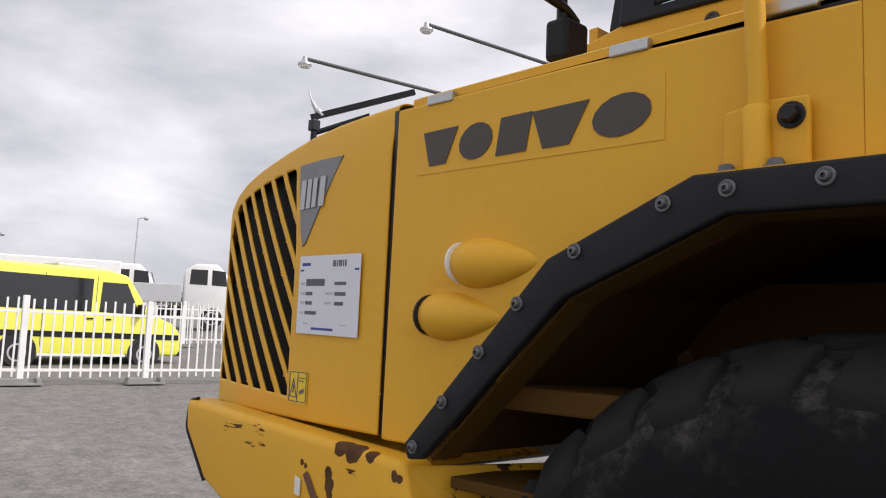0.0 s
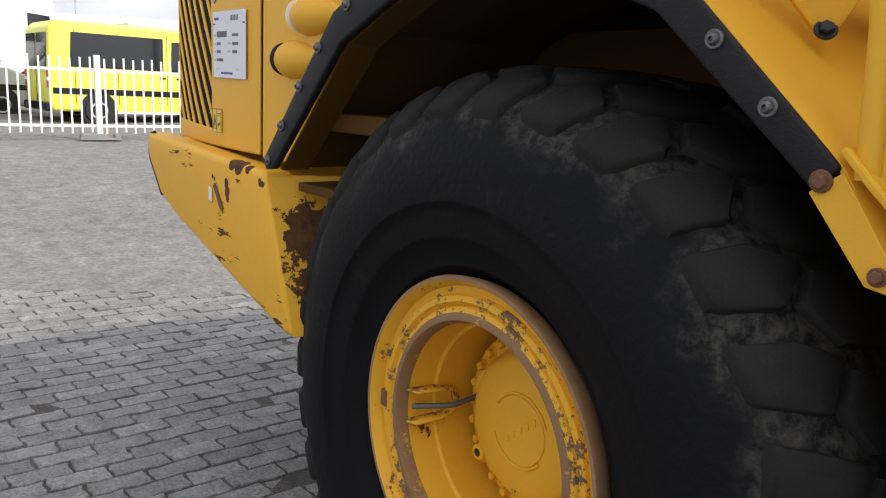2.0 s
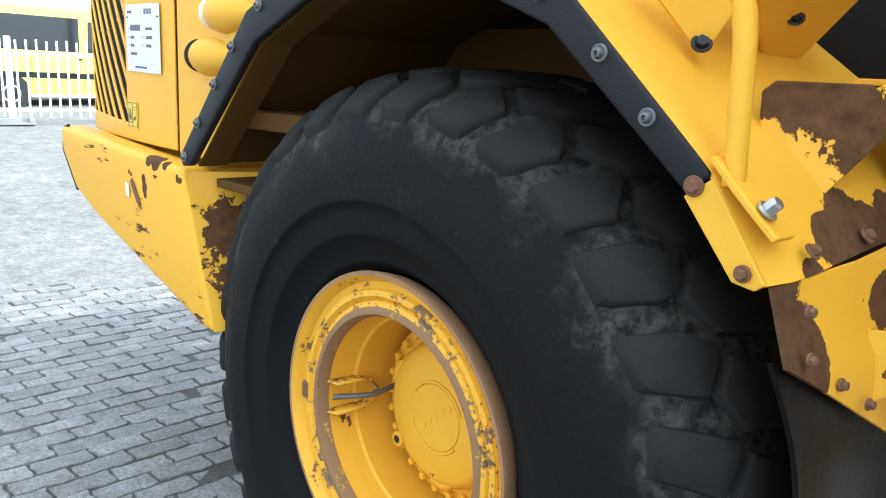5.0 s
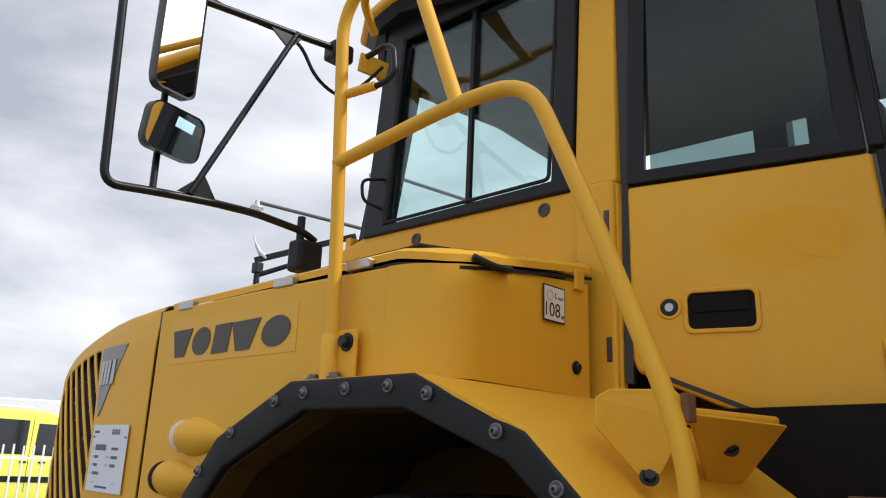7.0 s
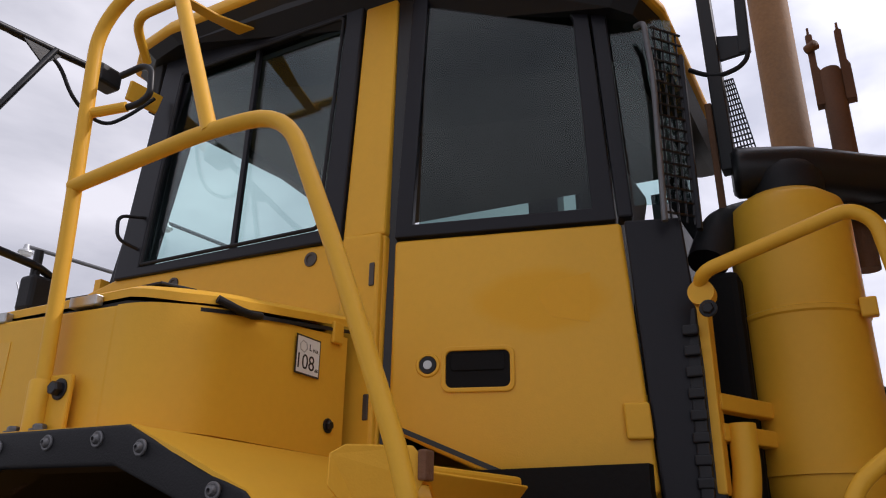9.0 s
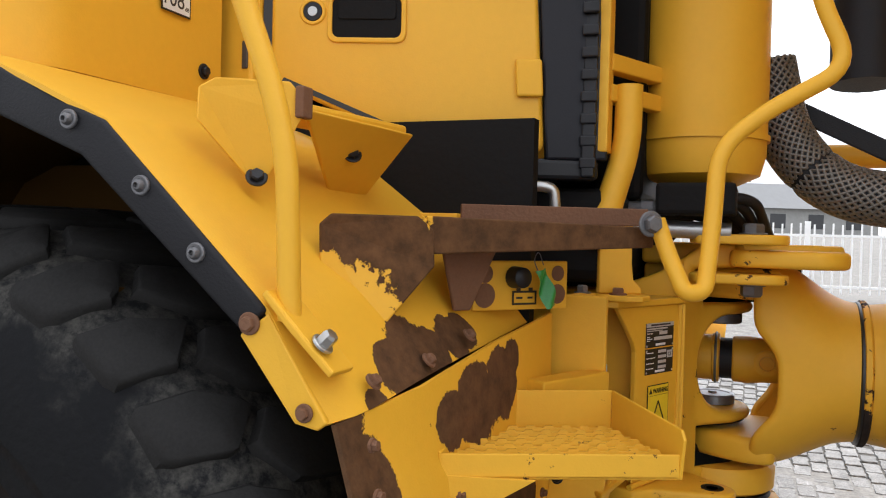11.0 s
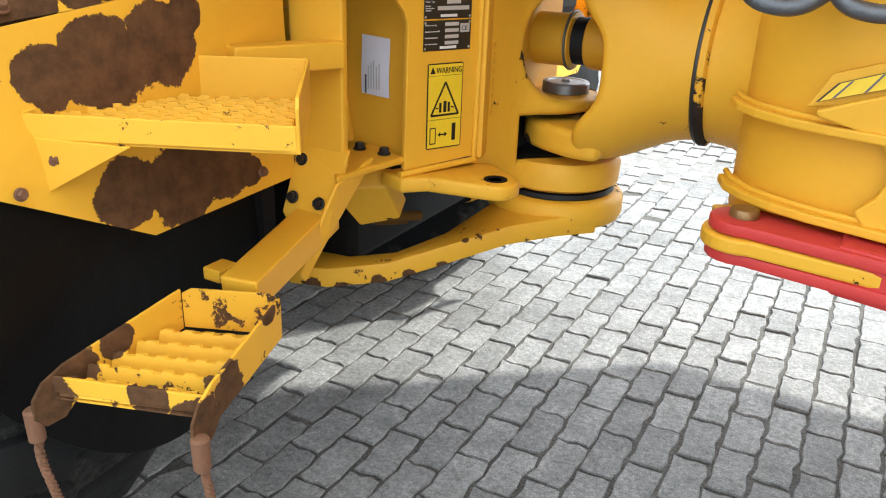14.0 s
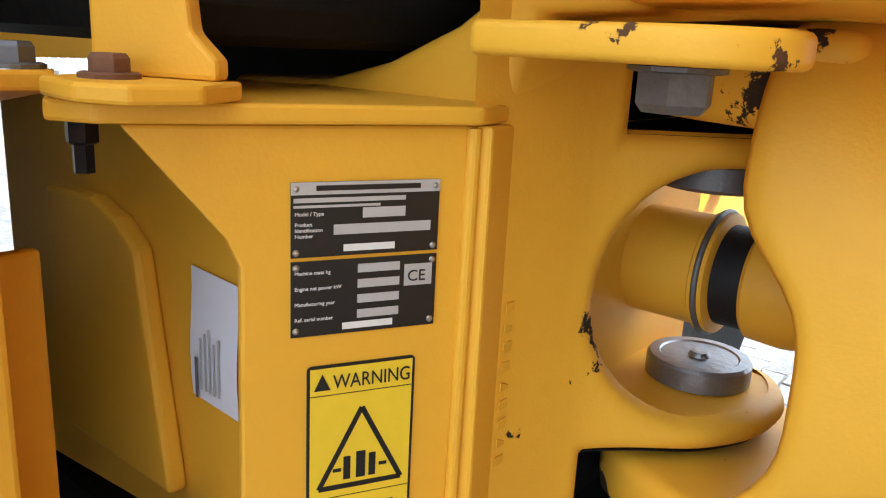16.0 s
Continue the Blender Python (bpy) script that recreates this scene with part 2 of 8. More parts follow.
paint_lobe = worn_paint("yellow_enamel_lobe", [(1.19, 2.86, 1.055, 0.04), (1.33, 2.95, 1.045, 0.022), (1.30, 2.90, 1.035, 0.016), (1.20, 2.90, 0.95, 0.022), (1.19, 2.92, 1.38, 0.02)], chips=0.06, chip_scale=22, under=(0.045, 0.026, 0.014))
rim_edge = material("rusty_rim_edge", (0.235, 0.128, 0.058), 0.75, 0.0, 0.4, 160, 0.3, 16, 0.25)
rusty = material("rusty_steel", (0.13, 0.06, 0.03), 0.8, 0.0, 0.5, 120, 0.35, 9, 0.2)
rubber = material("black_rubber", (0.009, 0.009, 0.011), 0.6, 0.0, 0.25, 240, 0.2, 4, 0.1, 0.0, 0.3)
black_paint = material("black_paint", (0.011, 0.011, 0.013), 0.38, 0.0, 0.08, 220, 0.15, 4, 0.08, 0.0, 0.3)
black_frame = material("black_window_frame", (0.010, 0.010, 0.014), 0.42, 0.0, 0.06, 240, 0.12, 3, 0.05, 0.0, 0.25)
# Near-black; also puts shade into gaps, slots and hollow spaces.
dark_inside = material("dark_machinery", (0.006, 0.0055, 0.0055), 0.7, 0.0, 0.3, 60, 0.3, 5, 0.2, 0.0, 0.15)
# Wheel-well and underside shade is put into this yellow; chips are wear.
shade_yellow = worn_paint("wheel_well_paint", chips=0.07, chip_scale=11, rough=0.75, colour=(0.085, 0.042, 0.008))
shade_yellow.node_tree.nodes["Principled BSDF"].inputs["Specular IOR Level"].default_value = 0.15
cap_steel = material("worn_cap_steel", (0.20, 0.205, 0.215), 0.38, 0.75, 0.3, 90, 0.4, 18, 0.25)
steel = material("zinc_steel", (0.42, 0.42, 0.41), 0.34, 0.9, 0.15, 160, 0.2, 12, 0.1)
dull_steel = material("dull_steel", (0.13, 0.13, 0.135), 0.5, 0.6, 0.3, 120, 0.3, 12, 0.15)
loop_steel = material("grey_loop_steel", (0.105, 0.11, 0.12), 0.42, 0.6, 0.3, 120, 0.35, 12, 0.2)
paint_arm = worn_paint("yellow_enamel_lower_arm", [(0.86, 2.46, 0.632, 0.032), (0.93, 2.49, 0.634, 0.028), (1.0, 2.535, 0.648, 0.024), (1.06, 2.58, 0.67, 0.018), (1.12, 2.63, 0.69, 0.014), (1.16, 2.67, 0.755, 0.008), (1.22, 2.72, 0.78, 0.007)], chips=0.06, chip_scale=30, edge=0.5)
galvanised = material("galvanised_steel", (0.5, 0.51, 0.52), 0.5, 0.6, 0.1, 90, 0.1, 5, 0.05)
decal_dark = material("dark_decal", (0.052, 0.042, 0.036), 0.5, 0.0, 0.05, 100, 0.25, 5, 0.12)
decal_grey = material("grey_decal", (0.16, 0.165, 0.17), 0.35, 0.1, 0.05, 100, 0.35, 7, 0.12)
decal_black = material("black_decal", (0.012, 0.012, 0.012), 0.4)
decal_white = material("white_decal", (0.72, 0.72, 0.7), 0.5, 0.0, 0, 100, 0.06, 5, 0.02)
decal_silver = material("silver_decal", (0.45, 0.45, 0.45), 0.45, 0.2)
decal_yellow = material("yellow_decal", (0.75, 0.53, 0.02), 0.45)
decal_blue = material("blue_print", (0.03, 0.04, 0.25), 0.5)
paper = material("printed_paper", (0.70, 0.72, 0.78), 0.6, 0.0, 0.05, 60, 0.05, 3, 0.02)
ink = material("grey_ink", (0.10, 0.10, 0.12), 0.6)
red_paint = worn_paint("red_enamel", chips=0.05, chip_scale=12, rough=0.5, colour=(0.52, 0.045, 0.04), under=(0.15, 0.06, 0.03))
green_plastic = material("green_plastic", (0.02, 0.22, 0.04), 0.35, 0.0, 0.3, 90, 0.25, 14, 0.2)
mirror_mat = material("mirror_glass", (0.85, 0.87, 0.88), 0.01, 1.0, 0, 100, 0.0, 1, 0.0)
tint = glass("tinted_glass", (0.76, 0.90, 0.885))
tint_dark = glass("dark_tinted_glass", (0.42, 0.53, 0.515))
white_paint = material("white_paint", (0.78, 0.78, 0.77), 0.4, 0.0, 0.03, 80, 0.06, 3, 0.03)
interior = material("cab_interior", (0.018, 0.018, 0.02), 0.8, 0.0, 0.0, 90, 0.2, 5, 0.1)


# ---- mesh helpers ----
def hold(name, at=(0, 0, 0), label="", category="", group=""):
    """An empty that parents the parts of one thing."""
    e = new(name)
    e.location = at
    e.empty_display_size = 0.1
    return tagged(e, label, category, group)


def part(name, bm, mat, parent=None, label="", smooth=None, thick=0.0):
    """Link a bmesh, given in world metres, as one mesh object under a thing or part."""
    me = bpy.data.meshes.new(name)
    bmesh.ops.recalc_face_normals(bm, faces=bm.faces)
    bm.to_mesh(me)
    bm.free()
    for m in (mat if isinstance(mat, (list, tuple)) else [mat]):
        me.materials.append(m)
    if smooth is not None:
        for p in me.polygons:
            p.use_smooth = True
        me.set_sharp_from_angle(angle=radians(smooth))
    ob = new(name, me)
    if thick:
        mod = ob.modifiers.new("thickness", "SOLIDIFY")
        mod.thickness, mod.offset, mod.use_even_offset = thick, -1.0, False
    if parent:
        ob.parent = parent
        if parent.type == "EMPTY":
            ob.matrix_parent_inverse = Matrix.Translation(-parent.location)
    if label:
        ob["label"] = label
    return ob


def bevelled(bm, w, seg=2, angle=30):
    if w <= 0:
        return bm
    bmesh.ops.remove_doubles(bm, verts=bm.verts, dist=1e-5)
    bm.normal_update()
    edges = [e for e in bm.edges if len(e.link_faces) == 2 and e.calc_face_angle(0) > radians(angle)]
    bmesh.ops.bevel(bm, geom=edges, offset=w, segments=seg, affect="EDGES", profile=0.5, clamp_overlap=True)
    return bm


def slab(poly, depth, bevel=0.003, seg=2):
    """A flat plate: a polygon of 3D points, extruded by the vector depth."""
    bm = bmesh.new()
    d = Vector(depth)
    a = [bm.verts.new(p) for p in poly]
    b = [bm.verts.new(Vector(p) + d) for p in poly]
    bm.faces.new(a)
    bm.faces.new(b[::-1])
    for i in range(len(a)):
        j = (i + 1) % len(a)
        bm.faces.new((a[i], b[i], b[j], a[j]))
    bmesh.ops.recalc_face_normals(bm, faces=bm.faces)
    return bevelled(bm, bevel, seg)


def box(lo, hi, bevel=0.004, seg=2):
    (x0, y0, z0), (x1, y1, z1) = lo, hi
    return slab([(x0, y0, z0), (x1, y0, z0), (x1, y1, z0), (x0, y1, z0)], (0, 0, z1 - z0), bevel, seg)


def beam(a, b, w, h, up=(0, 0, 1), bevel=0.004):
    """A square bar from a to b, w across and h along up."""
    a, b = Vector(a), Vector(b)
    d = (b - a).normalized()
    s = d.cross(Vector(up)).normalized()
    u = s.cross(d)
    q = [a + s * sx * w / 2 + u * sy * h / 2 for sx, sy in ((-1, -1), (1, -1), (1, 1), (-1, 1))]
    return slab(q, b - a, bevel)


def fillet(points, r, n=6):
    """The polyline with its corners rounded."""
    pts = [Vector(p) for p in points]
    out = [pts[0]]
    for p, c, q in zip(pts, pts[1:], pts[2:]):
        a, b = (p - c), (q - c)
        k = min(r, a.length * 0.48, b.length * 0.48)
        s, e = c + a.normalized() * k, c + b.normalized() * k
        for i in range(n + 1):
            f = i / n
            out.append((1 - f) ** 2 * s + 2 * f * (1 - f) * c + f * f * e)
    return out + [pts[-1]]


def sweep(path, ring, bm=None, closed=False):
    """Sweep rings of radius ring(i) or a number along a path."""
    bm = bm or bmesh.new()
    path = [Vector(p) for p in path]
    n, k, rings = len(path), 14, []
    ref = None
    for i, p in enumerate(path):
        t = (path[min(i + 1, n - 1)] - path[max(i - 1, 0)]).normalized()
        if ref is None:
            ref = t.orthogonal().normalized()
        ref = (ref - t * ref.dot(t)).normalized()
        o = t.cross(ref)
        r = ring(i / (n - 1)) if callable(ring) else ring
        rings.append([bm.verts.new(p + (ref * math.cos(a) + o * math.sin(a)) * r) for a in [2 * math.pi * j / k for j in range(k)]])
    for a, b in zip(rings, rings[1:]):
        for j in range(k):
            bm.faces.new((a[j], a[(j + 1) % k], b[(j + 1) % k], b[j]))
    bm.faces.new(rings[0][::-1])
    bm.faces.new(rings[-1])
    return bm


def tube(points, r, bend=0.05):
    return sweep(fillet(points, bend), r)


def turned(profile, centre, axis, n=48, bm=None, cap=True):
    """A body of revolution: profile of (along, radius) about axis through centre."""
    bm = bm or bmesh.new()
    ax = Vector(axis).normalized()
    u = ax.orthogonal().normalized()
    v = ax.cross(u)
    c = Vector(centre)
    rings = []
    for h, r in profile:
        rings.append([bm.verts.new(c + ax * h + (u * math.cos(a) + v * math.sin(a)) * max(r, 1e-4)) for a in [2 * math.pi * j / n for j in range(n)]])
    for a, b in zip(rings, rings[1:]):
        for j in range(n):
            bm.faces.new((a[j], a[(j + 1) % n], b[(j + 1) % n], b[j]))
    if cap:
        bm.faces.new(rings[0][::-1])
        bm.faces.new(rings[-1])
    return bm


def bolt_mesh(p, axis, r=0.014, h=0.012, washer=1.45, bm=None):
    """A hexagon bolt head on a washer."""
    bm = bm or bmesh.new()
    turned([(0, r * washer), (0.003, r * washer), (0.004, r * washer * 0.9)], p, axis, 18, bm)
    turned([(0.003, r), (h * 0.8, r), (h, r * 0.82)], p, axis, 6, bm)
    return bm


def dome_bolt(p, axis, r=0.02, bm=None):
    """A domed button bolt with a wide washer and a dark socket."""
    bm = bm or bmesh.new()
    turned([(0, r), (0.003, r), (0.0045, r * 0.9), (0.004, r * 0.66)], p, axis, 20, bm, False)
    turned([(0.002, r * 0.64), (0.007, r * 0.60), (0.011, r * 0.45), (0.012, r * 0.27), (0.006, r * 0.24)], p, axis, 16, bm)
    return bm


def grid_surface(fn, nu, nv, thickness=0.0, drop=None):
    """A sheet from fn(u, v), with u and v from 0 to 1; drop(u, v) leaves a cell out."""
    bm = bmesh.new()
    g = [[bm.verts.new(fn(i / nu, j / nv)) for j in range(nv + 1)] for i in range(nu + 1)]
    for i in range(nu):
        for j in range(nv):
            if drop and drop((i + 0.5) / nu, (j + 0.5) / nv):
                continue
            bm.faces.new((g[i][j], g[i + 1][j], g[i + 1][j + 1], g[i][j + 1]))
    for v in [v for v in bm.verts if not v.link_faces]:
        bm.verts.remove(v)
    if thickness:
        bmesh.ops.recalc_face_normals(bm, faces=bm.faces)
        bmesh.ops.solidify(bm, geom=bm.faces[:], thickness=thickness)
    return bm


def text_part(words, at, u, v, height, mat, parent, name="lettering", width=None, lift=0.0015):
    """Words in the built-in font on a plane: u runs along the line, v up the letters, at is the lower left corner."""
    cu = bpy.data.curves.new(name, "FONT")
    cu.body, cu.size, cu.extrude = words, height * 1.38, 0.0003
    tmp = new("tmp", cu)
    bpy.context.view_layer.update()
    me = bpy.data.meshes.new_from_object(tmp.evaluated_get(bpy.context.evaluated_depsgraph_get()))
    bpy.data.objects.remove(tmp)
    bm = bmesh.new()
    bm.from_mesh(me)
    u, v = Vector(u).normalized(), Vector(v).normalized()
    w = u.cross(v)
    xs = [q.co.x for q in bm.verts] or [0, 1]
    k = width / (max(xs) - min(xs)) if width else 1.0
    for q in bm.verts:
        q.co = Vector(at) + u * (q.co.x - min(xs)) * k + v * q.co.y + w * (q.co.z + lift)
    return part(name, bm, mat, parent)


def ribbon(points, d, h):
    """A thin flat patch from a list of corners, thickened by vector d * h."""
    return slab(points, Vector(d).normalized() * h, 0)


# ---- the hauler: front unit ----
MID = 3.0
hauler = hold("articulated_hauler", (0, MID, 0), "yellow articulated dump hauler with worn paint, parked on block paving", "dump truck")

# nose of the hood with its slanted air slots
NOSE_X = -1.018


def along(f, table):
    """Straight interpolation in a short table of pairs."""
    if f <= table[0][0]:
        return table[0][1]
    for (a0, b0), (a1, b1) in zip(table, table[1:]):
        if f <= a1:
            return b0 + (b1 - b0) * (f - a0) / (a1 - a0)
    return table[-1][1]


CORNER, RX, RY = 0.985, 0.085, 0.20


def nose_point(s, z, out=0.0):
    """s: metres along the plan from the flank round the corner to the middle of the front."""
    if s <= CORNER:
        x, y, nx = NOSE_X - s, 1.565 + 0.104 * s * s, 0.0
    else:
        x0, y0 = NOSE_X - CORNER, 1.565 + 0.104 * CORNER ** 2
        q = min(1.0, (s - CORNER) / 0.24) * math.pi / 2
        x, y = x0 - RX * math.sin(q), y0 + RY * (1 - math.cos(q))
        if s > CORNER + 0.24:
            y += s - CORNER - 0.24
            x -= 0.10 * (s - CORNER - 0.24) / 1.1
        nx = math.sin(q)
    lean = max(0.0, z - 1.93) ** 2 * 0.7
    return Vector((x - out * nx + lean * nx, y - out * (1 - nx) + lean, z))


def nose_top(s):
    """Height of the nose's shoulder."""
    return along(s, ((0.0, 2.085), (0.30, 2.075), (0.45, 2.062), (0.61, 2.038), (0.767, 2.012), (0.877, 1.986), (0.95, 1.955), (1.0, 1.915), (1.05, 1.86), (1.12, 1.83), (1.25, 1.83)))


def slot_distance(s, z):
    """Signed distance to the nearest slot of the grille, negative inside."""
    upper = along(s, ((0.5, 1.992), (0.60, 1.984), (0.72, 1.972), (0.86, 1.946), (0.93, 1.925), (0.97, 1.88), (1.00, 1.78)))
    left = along(z, ((1.45, 1.035), (1.66, 1.022), (1.77, 1.012), (1.88, 0.98), (1.95, 0.94)))
    c0 = 0.765 * (z - 1.335) - 0.16 * (z - 1.335) * (z - 1.95)
    best = 9.0
    for j in range(-6, 7):
        c = 0.476 + (0.094 if j > 0 else 0.087) * j + c0
        best = min(best, (abs(s - c) - 0.0315) * 0.80)
    right = 0.470 + max(0.0, z - 1.76) * 0.12
    return max(best, 1.338 + 0.03 * max(0, s - 0.5) - z, z - upper, right - s, s - left)


def nose_mesh():
    bm = bmesh.new()
    ns, nz = 250, 120
    cols = [0.04 + 1.10 * i / 200 for i in range(201)] + [1.14 + 0.46 * (i + 1) / 8 for i in range(8)] + [1.6 + (i + 1) * 0.30 for i in range(4)]
    verts = []
    for s0 in cols:
        row = []
        for j in range(nz + 1):
            s, z = s0, 1.28 + j * (0.82 / nz)
            d = slot_distance(s, z) if 0.4 < s < 1.1 else 1.0
            if abs(d) < 0.0046:
                e = 0.0006
                gx = (slot_distance(s + e, z) - slot_distance(s - e, z)) / (2 * e)
                gz = (slot_distance(s, z + e) - slot_distance(s, z - e)) / (2 * e)
                g = max(0.25, gx * gx + gz * gz)
                s, z = s - d * gx / g, z - d * gz / g
            row.append((s, z))
        verts.append(row)
    grid = [[bm.verts.new(nose_point(s, min(z, nose_top(s)))) for s, z in row] for row in verts]
    for i in range(len(cols) - 1):
        for j in range(nz):
            cs = sum(verts[a][b][0] for a in (i, i + 1) for b in (j, j + 1)) / 4
            cz = sum(verts[a][b][1] for a in (i, i + 1) for b in (j, j + 1)) / 4
            if cz > nose_top(cs) + 0.003 or (0.4 < cs < 1.1 and slot_distance(cs, cz) < 0):
                continue
            bm.faces.new((grid[i][j], grid[i + 1][j], grid[i + 1][j + 1], grid[i][j + 1]))
    # roof of the nose, rounded over from the shoulder to the middle
    prev = None
    for s in cols:
        p = nose_point(s, nose_top(s))
        p2 = nose_point(s, nose_top(s), -0.05)
        mid = Vector((min(NOSE_X, p.x + 0.30 * min(1.0, s)), MID, 2.17 - 0.10 * min(1.0, s / 1.1) ** 2))
        col = []
        for k in range(11):
            f = k / 10
            if f < 0.5:
                a = f * math.pi
                col.append(bm.verts.new(p + (p2 - p) * (1 - math.cos(a)) + Vector((0, 0, 0.022 * math.sin(a)))))
            else:
                h = (f - 0.5) / 0.5
                st = p2 + Vector((0, 0, 0.022))
                q = st.lerp(mid, h)
                q.z += 0.035 * math.sin(math.pi * h)
                col.append(bm.verts.new(q))
        if prev:
            for k in range(10):
                bm.faces.new((prev[k], col[k], col[k + 1], prev[k + 1]))
        prev = col
    bmesh.ops.remove_doubles(bm, verts=bm.verts, dist=0.0011)
    for v in [v for v in bm.verts if not v.link_faces]:
        bm.verts.remove(v)
    return bm


nose = part("hood_nose", nose_mesh(), paint_hood, hauler, "rounded yellow hood nose with slanted black air slots", 40, 0.005)
# Plain near-black sheet: the dark inside the nose is put into its colour.
part("grille_backing", grid_surface(lambda u, v: nose_point(0.40 + u * 0.75, 1.29 + v * (nose_top(0.40 + u * 0.75) - 1.31), -0.026), 40, 10), dark_inside, nose, "near-black sheet for the dark behind the slots")
# far half of the nose
bmf = bmesh.new()
bmf.from_mesh(nose.data)
for v in bmf.verts:
    v.co.y = 2 * MID - v.co.y
part("hood_nose_far_half", bmf, paint_hood, hauler, "", 40, 0.005)

# three-cornered emblem plate with illegible model mark
emb = [nose_point(s, z, 0.004) for s, z in ((0.475, 1.995), (0.36, 1.995), (0.245, 1.992), (0.33, 1.88), (0.415, 1.762), (0.43, 1.755), (0.445, 1.80), (0.462, 1.90))]
emblem = part("emblem_plate", slab(emb, (0, 0.006, 0), 0.002), decal_grey, hauler, "worn grey three-cornered emblem plate")
for k, (s0, w) in enumerate(((0.447, 0.026), (0.413, 0.022), (0.383, 0.022), (0.345, 0.026))):
    q = [nose_point(s0 - ds * w, z, 0.0065) for ds, z in ((-0.25, 1.862), (0.75, 1.862), (1.0, 1.945), (0.0, 1.945))]
    part("model_mark", slab(q, (0, 0.002, 0), 0), decal_silver, emblem, "pale printed bar")

# information sheet taped to the nose
sheet = hold("information_sheet", (-1.29, 1.58, 1.5), "white printed information sheet taped to the hood nose", "paper sheet")


def on_sheet(a, b, out):
    """a along the sheet, b up it, both from 0 to 1."""
    p = nose_point(0.428 - 0.298 * a, 1.508 + 0.213 * b + 0.006 * (1 - a), out)
    return p


part("page", grid_surface(lambda u, v: on_sheet(u, v, 0.006), 8, 6, 0.001), paper, sheet, "", 40)
def sheet_bar(a0, a1, b0, b1, mat):
    bm_ = slab([on_sheet(a, b, 0.0075) for a, b in ((a0, b0), (a1, b0), (a1, b1), (a0, b1))], (0, 0.0008, 0), 0)
    part("printed_bar", bm_, mat, sheet)
sheet_bar(0.02, 0.98, 0.80, 0.825, decal_blue)
for q in ((0.05, 0.2, 0.87, 0.91, decal_blue), (0.25, 0.48, 0.87, 0.90, paper), (0.14, 0.46, 0.61, 0.70, ink), (0.62, 0.8, 0.62, 0.66, ink), (0.05, 0.12, 0.62, 0.66, decal_silver),
          (0.05, 0.12, 0.5, 0.53, decal_silver), (0.14, 0.26, 0.49, 0.535, ink), (0.05, 0.12, 0.38, 0.41, decal_silver), (0.14, 0.26, 0.37, 0.415, ink), (0.05, 0.12, 0.25, 0.28, decal_silver), (0.14, 0.34, 0.245, 0.29, ink),
          (0.48, 0.6, 0.5, 0.53, decal_silver), (0.63, 0.8, 0.49, 0.535, ink), (0.48, 0.58, 0.38, 0.41, decal_silver), (0.63, 0.77, 0.37, 0.415, ink), (0.12, 0.82, 0.125, 0.14, decal_silver), (0.27, 0.63, 0.055, 0.085, decal_blue)):
    sheet_bar(*q)
for k in range(7):
    sheet_bar(0.58 + k * 0.031, 0.58 + k * 0.031 + (0.018 if k % 3 else 0.024), 0.85, 0.93, ink)
# small warning sticker
ws = [nose_point(s, z, 0.004) for s, z in ((0.452, 1.325), (0.355, 1.322), (0.355, 1.408), (0.452, 1.411))]
wsticker = part("warning_sticker", slab(ws, (0, 0.002, 0), 0), decal_yellow, hauler, "small faded yellow warning sticker")
def sticker_line(a, b, w=0.0022):
    """A thin printed line between two places on the sticker."""
    d = Vector((b[0] - a[0], b[1] - a[1]))
    q = Vector((-d.y, d.x)).normalized() * w / 2
    part("printed_bar", slab([nose_point(s, z, 0.0055) for s, z in ((a[0] + q.x, a[1] + q.y), (b[0] + q.x, b[1] + q.y), (b[0] - q.x, b[1] - q.y), (a[0] - q.x, a[1] - q.y))], (0, 0.001, 0), 0), ink, wsticker)


for a, b in (((0.449, 1.328), (0.449, 1.407)), ((0.358, 1.328), (0.358, 1.407)), ((0.449, 1.328), (0.358, 1.328)), ((0.449, 1.407), (0.358, 1.407)), ((0.404, 1.328), (0.404, 1.407)),
             ((0.445, 1.34), (0.408, 1.34)), ((0.445, 1.34), (0.4265, 1.388)), ((0.408, 1.34), (0.4265, 1.388)), ((0.398, 1.392), (0.364, 1.392)), ((0.398, 1.384), (0.372, 1.384))):
    sticker_line(a, b)
sticker_line((0.4265, 1.350), (0.4265, 1.372), 0.005)
sticker_line((0.392, 1.352), (0.370, 1.360), 0.010)

# side panel of the hood: flat flank, rounded rear corner, arch cut out below
SIDE = 1.565
flank = [(-1.044, SIDE, 1.272), (-0.885, SIDE, 1.272), (-0.513, SIDE, 1.66), (-0.209, SIDE, 1.79), (0.03, SIDE, 1.79), (0.03, SIDE, 2.052), (-0.5, SIDE, 2.068), (-1.038, SIDE, 2.072)]
side_panel = part("hood_side_panel", slab(flank, (0, 0.03, 0), 0.006), paint_hood, hauler, "plain yellow hood side panel")
corner_plan = [(0.03, SIDE)] + [(0.03 + 0.16 * math.sin(a), SIDE + 0.16 * (1 - math.cos(a))) for a in [radians(10 * k) for k in range(1, 10)]] + [(0.192, 1.95), (0.194, 2.13)]


def corner_point(u, v):
    f = u * (len(corner_plan) - 1)
    i = min(int(f), len(corner_plan) - 2)
    k = f - i
    x, y = [corner_plan[i][c] * (1 - k) + corner_plan[i + 1][c] * k for c in (0, 1)]
    top = 2.052 + 0.045 * max(0, (y - 1.62) / 0.5)
    return Vector((x, y, 1.80 + (top - 1.80) * v))


